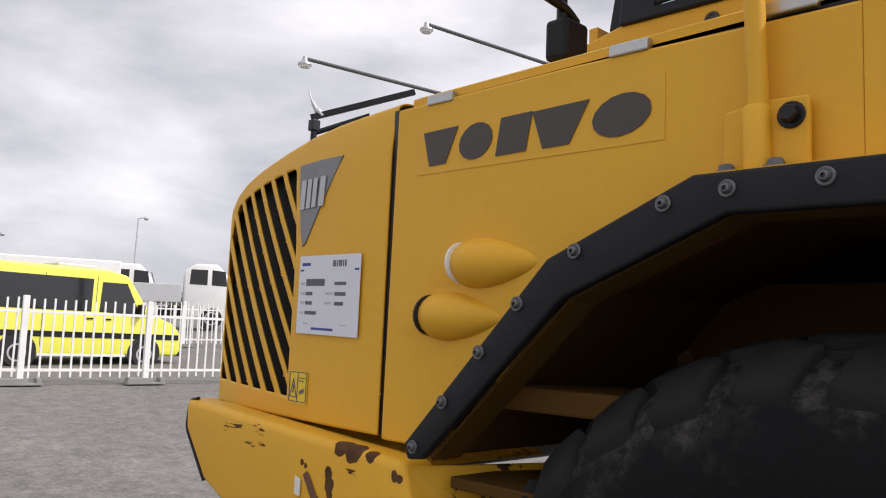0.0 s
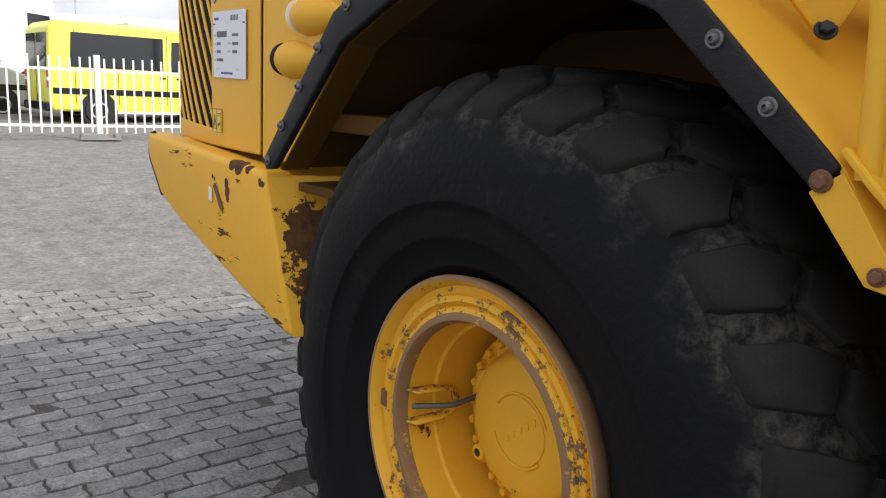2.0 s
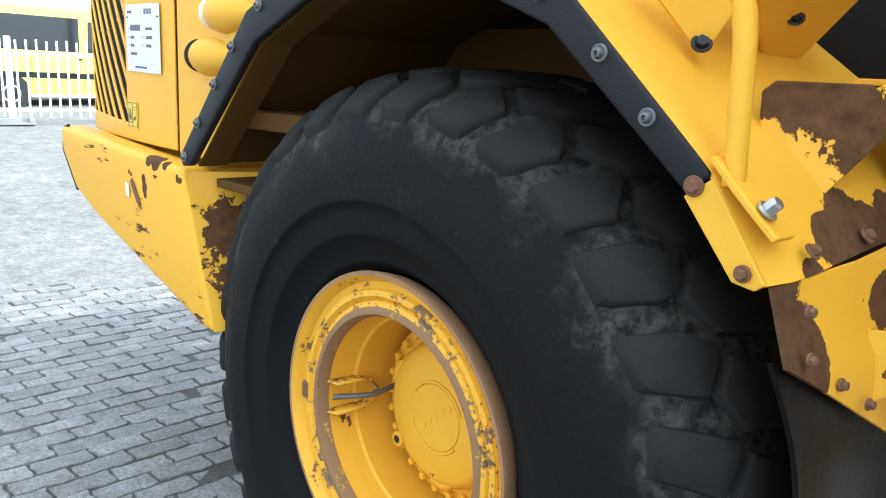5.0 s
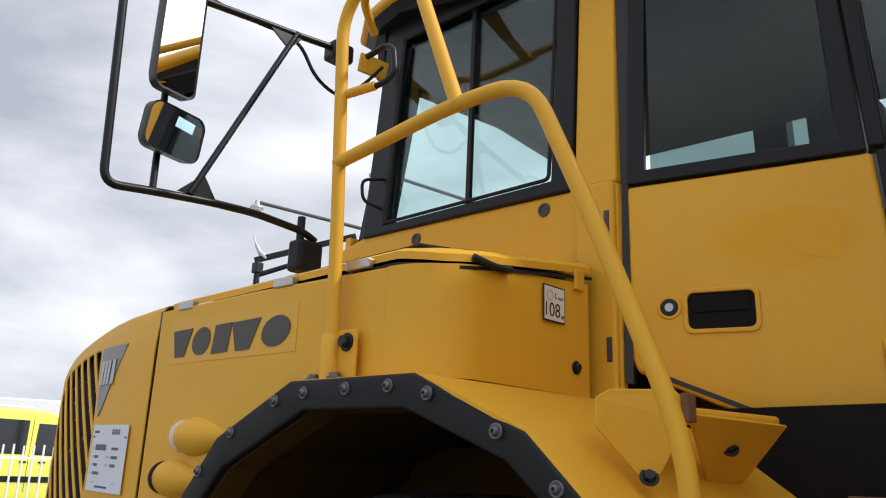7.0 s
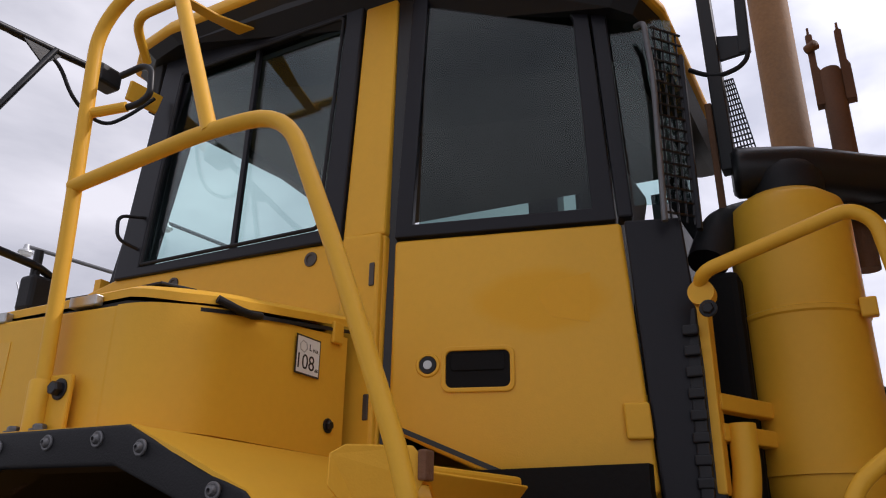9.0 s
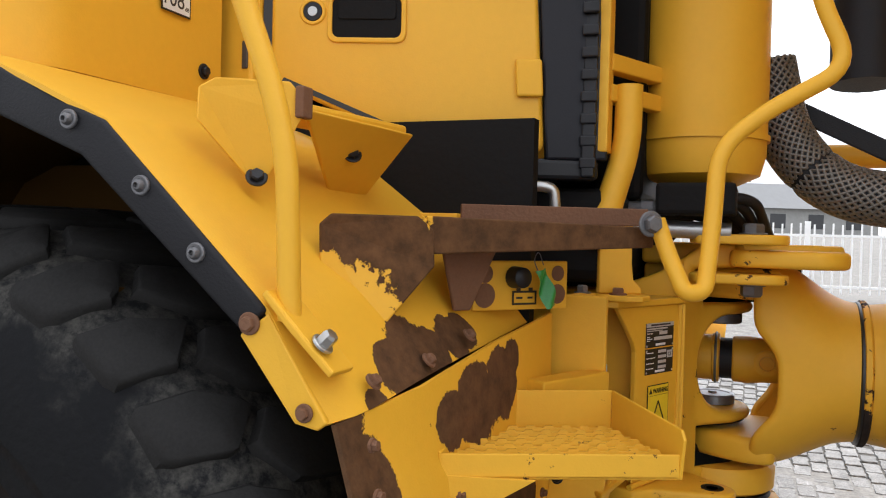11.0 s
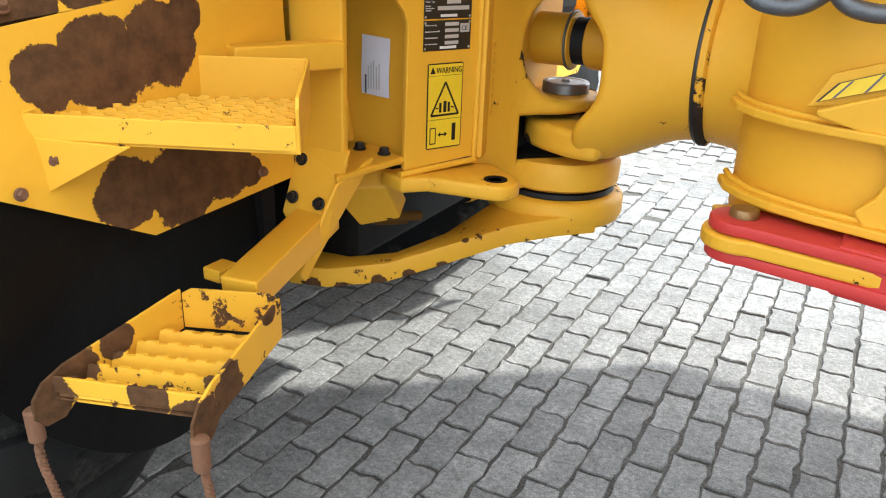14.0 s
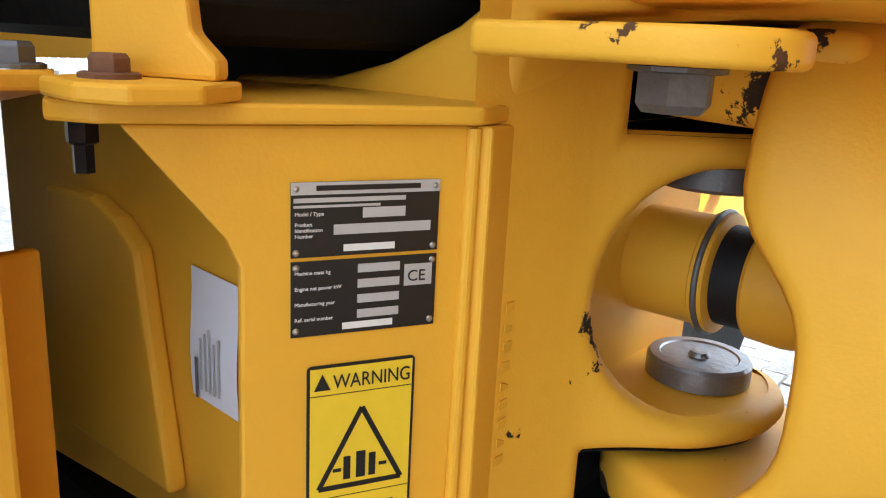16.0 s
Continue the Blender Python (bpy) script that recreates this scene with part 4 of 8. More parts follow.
for shape, height in ((SHOULDER_LUG, 0.020), (CENTRE_LUG, 0.020), (FAR_LUG, 0.02)):
    for k in range(LUGS):
        part("tread_block", tread_block(shape, 41.0 + 360.0 / LUGS * k, k, height), block_mat, wheel, "", 35)
# rim: flange ring, lock ring, gutter, deep dish
part("rim_flange", turned([(0.03, 0.368), (-0.010, 0.378), (-0.017, 0.376), (-0.017, 0.367)], AX, (0, 1, 0), 96, None, False), rim_edge, wheel, "rust-brown rim flange edge", 50)
part("rim_seat", turned([(-0.017, 0.367), (-0.006, 0.360), (0.012, 0.352), (0.014, 0.335)], AX, (0, 1, 0), 96, None, False), worn_paint("rim_seat_paint", chips=0.075, chip_scale=60, under=(0.20, 0.12, 0.06)), wheel, "chipped yellow rim seat", 50)
part("rim_lock_ring", turned([(0.014, 0.335), (0.004, 0.331), (0.002, 0.318), (0.010, 0.312), (0.014, 0.308), (0.006, 0.304), (0.003, 0.294)], AX, (0, 1, 0), 96, None, False), paint_ring, wheel, "yellow lock ring worn to bare metal", 40)
part("rim_inner_lip", turned([(0.003, 0.294), (-0.002, 0.288), (-0.002, 0.277), (0.012, 0.270), (0.03, 0.268)], AX, (0, 1, 0), 96, None, False), worn_paint("rim_lip_rust", chips=0.09, chip_scale=90, colour=(0.245, 0.138, 0.066), rough=0.7, under=(0.55, 0.33, 0.07)), wheel, "worn brown and yellow inner lip", 50)
part("rim_dish", turned([(0.028, 0.269), (0.10, 0.262), (0.105, 0.254), (0.20, 0.252), (0.30, 0.246), (0.345, 0.225), (0.352, 0.15)], AX, (0, 1, 0), 96, None, False), paint_rim, wheel, "deep yellow wheel dish", 30)
hub = part("hub", turned([(0.36, 0.228), (0.206, 0.228), (0.199, 0.222), (0.197, 0.188), (0.190, 0.182), (0.172, 0.178), (0.160, 0.168), (0.154, 0.155), (0.152, 0.083), (0.149, 0.081), (0.149, 0.0)], AX, (0, 1, 0), 72, None, False), paint_rim, wheel, "round yellow planetary hub cover", 30)
for k in range(26):
    a = 2 * math.pi * k / 26
    part("hub_bolt", bolt_mesh(AX + Vector((0.206 * math.cos(a), 0.199, 0.206 * math.sin(a))), (0, -1, 0), 0.0115, 0.020, 1.25), paint_rim, wheel)
part("hub_plug", turned([(0, 0.021), (-0.012, 0.019), (-0.013, 0.011), (-0.003, 0.010)], AX + Vector((-0.135, 0.160, -0.105)), (0, 1, 0), 20), paint_rim, wheel, "yellow oil plug", 40)
part("plug_socket", turned([(-0.0135, 0.0105), (-0.0140, 0.009), (-0.0140, 0.0)], AX + Vector((-0.135, 0.160, -0.105)), (0, 1, 0), 16), decal_black, wheel, "dark socket in the oil plug")
for a0 in (35, 155, 275):
    part("hub_lug", slab([AX + Vector((r * math.cos(radians(a0 + da)), 0.160, r * math.sin(radians(a0 + da)))) for r, da in ((0.176, -13), (0.186, 0), (0.176, 13), (0.140, 7), (0.134, 0), (0.140, -7))], (0, 0.04, 0), 0.006), paint_rim, wheel, "cast lug on the hub")
for k, (s0, s1) in enumerate(((0.35, 2.6), (3.5, 5.6))):
    part("hub_rib", sweep([AX + Vector((0.088 * math.cos(s0 + (s1 - s0) * i / 16), 0.151, 0.088 * math.sin(s0 + (s1 - s0) * i / 16))) for i in range(17)], 0.0035), paint_rim, wheel)
for k in range(5):
    q = AX + Vector((-0.035 + 0.021 * k, 0.149, -0.03 + 0.017 * k))
    part("hub_mark", box(q - Vector((0.004, 0.002, 0.008)), q + Vector((0.004, 0.001, 0.008)), 0.001), paint_rim, wheel)
# valve bracket
bm = bmesh.new()
rows = []
for y, dz, r1 in ((0.022, 0.044, 0.262), (0.030, 0.043, 0.232), (0.10, 0.040, 0.226), (0.135, 0.034, 0.226), (0.155, 0.020, 0.227), (0.162, 0.0, 0.228), (0.155, -0.020, 0.227), (0.135, -0.034, 0.226), (0.10, -0.040, 0.226), (0.030, -0.043, 0.232), (0.022, -0.044, 0.262)):
    rows.append([bm.verts.new(AX + Vector((-math.sqrt(r * r - dz * dz), y, dz))) for r in (0.268, r1)])
for a, b in zip(rows, rows[1:]):
    bm.faces.new((a[0], b[0], b[1], a[1]))
part("valve_guard", bm, paint_ring, wheel, "chipped yellow U-shaped valve guard", 40, 0.006)
part("valve_block", box(AX + Vector((-0.345, 0.0, -0.022)), AX + Vector((-0.318, 0.02, 0.022)), 0.004), rusty, wheel, "small rusty lock block")
part("valve_stem", tube([AX + Vector((-0.25, 0.03, 0.0)), AX + Vector((-0.20, 0.12, 0.0)), AX + Vector((-0.2, 0.2, 0.01))], 0.007, 0.03), dull_steel, wheel, "dull metal valve stem")
part("axle", turned([(0.35, 0.16), (2.55, 0.16)], AX, (0, 1, 0), 24), dark_inside, hauler, "dark axle housing")

# ---- cab ----
CABY = 2.19
TOE = radians(18)
TD = Vector((math.cos(TOE), math.sin(TOE), 0))
TN = Vector((math.sin(TOE), -math.cos(TOE), 0))


def dp(a, z, out=0.0):
    """A point on the door's plane: a metres back from its front edge."""
    p = Vector((0.265, CABY, 0)) + TD * a + TN * out
    lean = 0.07 * max(0.0, z - 2.4)
    return Vector((p.x, p.y + lean, z))


def cp(x, z, out=0.0):
    """A point on the front side plane of the cab."""
    return Vector((x, CABY - out + 0.07 * max(0.0, z - 2.4), z))


cab = part("cab_lower_side", slab([cp(-0.95, 2.05), cp(0.255, 1.80), cp(0.255, 2.395), cp(0.115, 2.40), cp(-0.82, 2.43), cp(-0.95, 2.40)], (0, 0.03, 0), 0.008), paint, hauler, "yellow cab side below the window")
part("cab_side_step", slab([cp(0.125, 1.80, 0.018), cp(0.25, 1.80, 0.018), cp(0.25, 2.395, 0.018), cp(0.125, 2.405, 0.018)], (0, 0.03, 0), 0.01, 3), paint, hauler, "raised yellow pillar cover")
for x, z in ((0.007, 2.363), (-0.534, 2.372)):
    part("plug_hole", turned([(0.0, 0.022), (-0.003, 0.021), (-0.003, 0.014), (0.004, 0.012)], cp(x, z, 0.001), (0, 1, 0), 20), decal_dark, cab, "recessed plug")
for z in (2.28, 1.93):
    part("pillar_recess", box((0.222, CABY - 0.022, z - 0.035), (0.238, CABY - 0.015, z + 0.03), 0.003), decal_dark, cab, "small recess")
# fixed two-pane front side window in a black frame
wf = [(-0.815, 2.425), (0.112, 2.40), (0.104, 3.32), (-0.80, 3.33)]
wi = [(-0.70, 2.455), (0.036, 2.446), (0.036, 3.225), (-0.70, 3.232)]
bm = bmesh.new()
for o in (0.012, -0.03):
    for ring in (wf, wi):
        for x, z in ring:
            bm.verts.new(cp(x, z, o))
bm.verts.ensure_lookup_table()
v = bm.verts
for i in range(4):
    j = (i + 1) % 4
    bm.faces.new((v[i], v[j], v[4 + j], v[4 + i]))
    bm.faces.new((v[8 + i], v[8 + j], v[12 + j], v[12 + i]))
    bm.faces.new((v[i], v[j], v[8 + j], v[8 + i]))
    bm.faces.new((v[4 + i], v[4 + j], v[12 + j], v[12 + i]))
bmesh.ops.recalc_face_normals(bm, faces=bm.faces)
win = part("side_window_frame", bevelled(bm, 0.006), black_frame, hauler, "black frame of a two-pane cab window")
pane_l = part("side_pane", slab([cp(-0.70, 2.455, -0.012), cp(-0.30, 2.448, -0.012), cp(-0.34, 3.228, -0.012), cp(-0.70, 3.232, -0.012)], (0, 0.005, 0), 0), tint, win, "tinted sliding pane")
pane_r = part("side_pane", slab([cp(-0.31, 2.448, -0.02), cp(0.036, 2.446, -0.02), cp(0.036, 3.225, -0.02), cp(-0.35, 3.228, -0.02)], (0, 0.005, 0), 0), tint, win, "tinted sliding pane")
part("window_mullion", beam(cp(-0.310, 2.448, -0.010), cp(-0.348, 3.228, -0.010), 0.018, 0.016, (0, 1, 0), 0.002), black_frame, win)
part("pane_gasket", tube([cp(-0.692, 2.462, 0.010), cp(0.028, 2.453, 0.010), cp(0.028, 3.218, 0.010), cp(-0.692, 3.225, 0.010), cp(-0.692, 2.462, 0.010)], 0.006, 0.02), rubber, win)
# yellow pillar between window and door
part("cab_pillar", slab([cp(0.116, 2.40, 0.004), cp(0.253, 2.395, 0.004), cp(0.226, 3.36, 0.004), cp(0.108, 3.36, 0.004)], (0, 0.05, 0), 0.008), paint, hauler, "broad yellow cab pillar")

# door, toed in towards the rear
door = part("cab_door", slab([dp(0.018, 2.372), dp(0.612, 2.386), dp(0.655, 1.735), dp(0.648, 1.715), dp(0.36, 1.722), dp(0.03, 1.868), dp(0.018, 1.90)], -TN * 0.035, 0.012, 3), paint, hauler, "yellow cab door with a recessed black handle", 40)
part("door_gap", slab([dp(-0.002, 1.84, -0.004), dp(0.018, 1.84, -0.004), dp(0.018, 3.30, -0.004), dp(-0.030, 3.30, -0.004)], -TN * 0.03, 0), decal_black, hauler)
patch = worn_paint("patch_yellow", rough=0.36)
t_, n_ = patch.node_tree, patch.node_tree.nodes
g_, pn = n_.new("ShaderNodeNewGeometry"), n_.new("ShaderNodeTexNoise")
pn.inputs["Scale"].default_value, pn.inputs["Detail"].default_value = 7, 3
pd, pr, pm = n_.new("ShaderNodeVectorMath"), n_.new("ShaderNodeValToRGB"), n_.new("ShaderNodeMixRGB")
pd.operation = "MULTIPLY_ADD"
pd.inputs[1].default_value = (0.05, 0.05, 0.05)
pl_, ps = n_.new("ShaderNodeVectorMath"), n_.new("ShaderNodeVectorMath")
pl_.operation, ps.operation = "SUBTRACT", "LENGTH"
pk = n_.new("ShaderNodeVectorMath")
pk.operation = "MULTIPLY"
pk.inputs[1].default_value = (5.4, 5.4, 11.0)
pl_.inputs[1].default_value = dp(0.40, 2.215) + Vector((0.025, 0.025, 0.0))
t_.links.new(pn.outputs["Color"], pd.inputs[0])
t_.links.new(g_.outputs["Position"], pn.inputs["Vector"])
t_.links.new(g_.outputs["Position"], pd.inputs[2])
t_.links.new(pd.outputs[0], pl_.inputs[0])
t_.links.new(pl_.outputs[0], pk.inputs[0])
t_.links.new(pk.outputs[0], ps.inputs[0])
pr.color_ramp.elements[0].position, pr.color_ramp.elements[1].position = 0.72, 1.0
pr.color_ramp.elements[0].color, pr.color_ramp.elements[1].color = (1, 1, 1, 1), (0, 0, 0, 1)
t_.links.new(ps.outputs["Value"], pr.inputs[0])
t_.links.new(pr.outputs[0], pm.inputs[0])
t_.links.new(n_["Principled BSDF"].inputs["Base Color"].links[0].from_socket, pm.inputs[1])
pm.inputs[2].default_value = (0.75, 0.372, 0.003, 1)
t_.links.new(pm.outputs[0], n_["Principled BSDF"].inputs["Base Color"])
door.data.materials.clear()
door.data.materials.append(patch)
part("adhesive_mark", slab([dp(0.395, 2.195, 0.0006), dp(0.425, 2.145, 0.0006), dp(0.520, 2.125, 0.0006), dp(0.527, 2.255, 0.0006), dp(0.43, 2.235, 0.0006)], -TN * 0.001, 0), worn_paint("patch_yellow_dark", rough=0.34, colour=(0.76, 0.378, 0.004)), door, "orange patch where a decal was")


def ring_frame(outer, inner, out0, out1, mat, name, parent, lab=""):
    bm = bmesh.new()
    k = len(outer)
    for o in (out0, out1):
        for ring in (outer, inner):
            for a, z in ring:
                bm.verts.new(dp(a, z, o))
    bm.verts.ensure_lookup_table()
    v = bm.verts
    for i in range(k):
        j = (i + 1) % k
        bm.faces.new((v[i], v[j], v[k + j], v[k + i]))
        bm.faces.new((v[2 * k + i], v[2 * k + j], v[3 * k + j], v[3 * k + i]))
        bm.faces.new((v[i], v[j], v[2 * k + j], v[2 * k + i]))
        bm.faces.new((v[k + i], v[k + j], v[3 * k + j], v[3 * k + i]))
    bmesh.ops.recalc_face_normals(bm, faces=bm.faces)
    return part(name, bevelled(bm, 0.003), mat, parent, lab)


def rounded(a0, z0, a1, z1, r, n=5):
    out = []
    for ca, cz, s in ((a1 - r, z1 - r, 0), (a0 + r, z1 - r, 90), (a0 + r, z0 + r, 180), (a1 - r, z0 + r, 270)):
        for i in range(n + 1):
            t = radians(s + 90 * i / n)
            out.append((ca + r * math.cos(t), cz + r * math.sin(t)))
    return out


HA, HZ = 0.162, 2.063
ring_frame(rounded(HA - 0.012, HZ - 0.104, HA + 0.172, HZ + 0.012, 0.022), rounded(HA, HZ - 0.092, HA + 0.16, HZ, 0.016), 0.006, -0.002, paint, "handle_surround", door, "moulded yellow handle surround")
part("handle_recess", slab([dp(a, z, 0.0005) for a, z in rounded(HA, HZ - 0.092, HA + 0.16, HZ, 0.016)], -TN * 0.01, 0), dark_inside, door, "recessed black door handle")
part("handle_flap", slab([dp(a, z, 0.004) for a, z in rounded(HA + 0.012, HZ - 0.05, HA + 0.148, HZ - 0.008, 0.008)], -TN * 0.01, 0.002), dark_inside, door, "black handle flap")
part("door_lock", turned([(0, 0.022), (0.004, 0.021), (0.004, 0.014)], dp(0.116, 2.03), TN, 24), black_paint, door, "round black lock", 40)
part("lock_barrel", turned([(0.002, 0.012), (0.006, 0.011), (0.006, 0.0)], dp(0.116, 2.03), TN, 20), steel, door, "chrome lock barrel")
part("lock_surround", turned([(0, 0.032), (0.004, 0.029), (0.004, 0.023), (0, 0.022)], dp(0.116, 2.03), TN, 28, None, False), paint, door, "", 40)
part("door_slot", slab([dp(0.045, 1.868, 0.001), dp(0.052, 1.878, 0.001), dp(0.33, 1.763, 0.001), dp(0.325, 1.752, 0.001)], -TN * 0.004, 0), decal_black, door, "black slot")
part("door_slot", slab([dp(0.345, 1.757, 0.001), dp(0.605, 1.750, 0.001), dp(0.605, 1.763, 0.001), dp(0.345, 1.77, 0.001)], -TN * 0.004, 0), decal_black, door, "black slot")
part("hinge_cover", slab([dp(0.59, 1.84, 0.002), dp(0.65, 1.84, 0.002), dp(0.645, 1.925, 0.002), dp(0.585, 1.925, 0.002)], TN * 0.014, 0.006, 3), paint, door, "small yellow hinge cover")
ring_frame([(0.018, 2.378), (0.600, 2.392), (0.548, 3.09), (0.53, 3.125), (0.018, 3.30)], [(0.065, 2.415), (0.54, 2.43), (0.507, 3.055), (0.495, 3.082), (0.065, 3.235)], 0.004, -0.03, black_frame, "door_window_frame", door, "black door window frame")
part("door_pane", slab([dp(0.08, 2.41, -0.014), dp(0.545, 2.42, -0.014), dp(0.51, 3.08, -0.014), dp(0.06, 3.25, -0.014)], -TN * 0.005, 0), tint_dark, door, "dark tinted door glass")
# rear pillar, rear corner window and guard
part("rear_pillar", slab([dp(0.605, 2.40), dp(0.645, 2.40), dp(0.60, 3.08), dp(0.555, 3.09)], -TN * 0.06, 0.006), black_frame, hauler, "black rear cab pillar")
part("cab_rear_lower", slab([dp(0.66, 1.70), dp(0.80, 1.70), dp(0.76, 2.39), dp(0.62, 2.39)], -TN * 0.05, 0.006), black_frame, hauler, "black panel behind the door")
part("rear_corner_pane", slab([dp(0.65, 2.44, -0.02), dp(0.80, 2.44, -0.02), dp(0.78, 3.03, -0.02), dp(0.605, 3.07, -0.02)], -TN * 0.005, 0), tint, hauler, "tinted rear corner pane")
grd = part("window_guard", tube([dp(0.715, 2.36, 0.05), dp(0.715, 2.8, 0.05), dp(0.70, 2.98, 0.05), dp(0.68, 2.99, 0.02)], 0.008, 0.05), dull_steel, hauler, "square wire mesh guard at the rear window")
for k in range(17):
    z = 2.385 + 0.036 * k
    a = 0.718
    part("guard_wire", beam(dp(a, z, 0.05), dp(a + 0.085, z + 0.010, -0.02), 0.005, 0.005, (0, 0, 1), 0), black_paint, grd)
for k in range(4):
    d = 0.018 + 0.026 * k
    part("guard_wire", beam(dp(0.718 + d * 0.8, 2.37, 0.05 - d * 0.65), dp(0.712 + d * 0.8, 2.97, 0.05 - d * 0.65), 0.005, 0.005, (0, 1, 0), 0), black_paint, grd)
part("guard_post", beam(dp(0.805, 2.36, -0.02), dp(0.80, 2.90, -0.02), 0.014, 0.02, (0, 1, 0), 0.002), black_frame, hauler, "black post at the rear corner")

# roof with a dark gutter below
roof_plan = [(-1.02, 2.28), (-0.86, 2.17), (-0.70, 2.14), (-0.2, 2.14), (0.268, 2.15), (0.60, 2.26), (0.90, 2.36), (0.955, 2.40), (0.985, 2.50), (0.985, 3.50), (0.955, 3.60), (0.90, 3.64), (0.60, 3.74), (0.268, 3.85), (-0.2, 3.86), (-0.70, 3.86), (-0.86, 3.83), (-1.02, 3.72)]


def eave(x):
    return 3.345 - 0.04 * max(0.0, min(1.0, (x + 0.15) / 0.42)) - 0.34 * max(0.0, x - 0.27)


def roof_mesh(z0, layers):
    bm = bmesh.new()
    rings = []
    for dz, k in layers:
        rings.append([bm.verts.new((0.0 + (x - 0.0) * k, MID + (y - MID) * k, z0 + dz + eave(x))) for x, y in roof_plan])
    for a, b in zip(rings, rings[1:]):
        for i in range(len(a)):
            bm.faces.new((a[i], a[(i + 1) % len(a)], b[(i + 1) % len(a)], b[i]))
    bm.faces.new(rings[0][::-1])
    bm.faces.new(rings[-1])
    return bm


part("cab_roof", bevelled(roof_mesh(0.0, [(0, 1.0), (0.022, 1.008), (0.055, 0.992), (0.082, 0.95), (0.095, 0.86)]), 0.012, 2), paint, hauler, "rounded yellow cab roof", 40)
part("roof_gutter", roof_mesh(-0.035, [(0, 0.955), (0.035, 0.985)]), black_paint, hauler, "black roof underside")
# rest of the cab shell: far side, front, rear, floor
part("cab_far_side", slab([(-0.80, 3.80, 2.43), (0.85, 3.56, 2.40), (0.80, 3.50, 2.62), (-0.78, 3.74, 2.62)], (0, 0.03, 0), 0), black_frame, hauler)
for a, b in (((-0.80, 3.79, 2.4), (-0.70, 3.72, 3.2)), ((0.15, 3.8, 2.4), (0.15, 3.74, 3.2)), ((0.85, 3.56, 2.4), (0.75, 3.5, 3.2)), ((-0.82, 2.25, 2.42), (-0.72, 2.3, 3.2))):
    part("far_pillar", beam(a, b, 0.09, 0.09, (0, 1, 0)), black_frame, hauler)
part("cab_rear_wall", slab([(0.93, 2.48, 1.75), (0.93, 3.5, 1.75), (0.90, 3.5, 2.5), (0.90, 2.50, 2.5)], (0.03, 0, 0), 0), black_frame, hauler)
part("cab_far_lower", box((-0.9, 3.78, 1.8), (0.85, 3.81, 2.43), 0), paint, hauler)
part("cab_front_wall", box((-0.93, 2.2, 2.05), (-0.90, 3.8, 2.45), 0), paint, hauler)
part("cab_floor", slab([(-0.9, 2.23, 1.78), (0.26, 2.23, 1.78), (0.9, 2.45, 1.70), (0.9, 3.6, 1.70), (-0.9, 3.78, 1.78)], (0, 0, -0.05), 0), dark_inside, hauler)
part("cab_sill", slab([dp(0.12, 1.715, 0.0), dp(0.78, 1.70, 0.0), dp(0.78, 1.655, 0.0), dp(0.30, 1.655, 0.0)], -TN * 0.4, 0.01), black_paint, hauler, "black cab sill")
seat = part("operator_seat", box((0.25, 2.75, 2.1), (0.72, 3.25, 2.28), 0.06, 4), interior, hauler, "dark operator seat")
part("seat_back", slab([(0.50, 2.78, 2.2), (0.60, 2.78, 2.2), (0.72, 2.82, 2.86), (0.62, 2.82, 2.88)], (0, 0.46, 0), 0.04, 3), interior, seat)
part("seat_pedestal", box((0.3, 2.85, 1.75), (0.65, 3.15, 2.1), 0.02), interior, seat)
part("headlining", slab([(-0.88, 2.27, 3.19), (0.27, 2.27, 3.19), (0.85, 2.62, 2.98), (0.85, 3.4, 2.98), (0.27, 3.73, 3.19), (-0.88, 3.73, 3.19)], (0, 0, 0.02), 0), interior, hauler)
part("windscreen_header", slab([(-0.86, 2.24, 3.11), (-0.86, 3.0, 3.17), (-0.86, 3.76, 3.11), (-0.86, 3.76, 3.36), (-0.86, 2.24, 3.36)], (0.04, 0, 0), 0.004), interior, hauler, "dark header above the windscreen")
dash = part("dashboard", slab([(-0.78, 2.28, 2.40), (-0.45, 2.28, 2.52), (-0.35, 2.28, 2.35), (-0.5, 2.28, 1.8), (-0.8, 2.28, 1.8)], (0, 1.4, 0), 0.04, 3), interior, hauler, "dark dashboard")


# ---- grab rails and mirrors ----
rail = part("grab_rail", tube([(-0.115, 1.535, 1.83), (-0.125, 1.53, 2.20), (-0.150, 1.52, 2.75), (-0.06, 1.525, 2.85), (0.095, 1.53, 2.81), (0.285, 1.51, 2.355)], 0.0165, 0.075), paint, hauler, "bent yellow tubular grab rail", 60)
part("rail_crossbar", tube([(-0.135, 1.525, 2.335), (0.285, 1.51, 2.36), (0.47, 1.52, 2.355), (0.60, 1.53, 2.05), (0.722, 1.55, 1.72), (0.746, 1.555, 1.62), (0.751, 1.562, 1.40)], 0.0165, 0.09), paint, rail, "", 60)
part("roof_rail", tube([(-0.384, 1.93, 3.251), (0.10, 1.93, 3.236), (0.245, 1.93, 3.228), (0.335, 1.935, 3.186)], 0.0155, 0.05), paint, hauler, "yellow rail along the roof edge", 60)
part("roof_rail_end", tube([(-0.35, 1.93, 3.235), (-0.60, 1.93, 3.23), (-0.66, 2.05, 3.15)], 0.0155, 0.06), paint, hauler, "", 60)
part("roof_rail_bracket", slab([(0.09, 1.93, 3.228), (0.15, 1.93, 3.228), (0.17, 2.02, 3.215), (0.29, 2.12, 3.245), (0.32, 2.2, 3.28), (0.10, 2.2, 3.27), (0.12, 2.08, 3.225)], (0, 0, -0.008), 0.002), paint, hauler, "yellow sheet bracket")
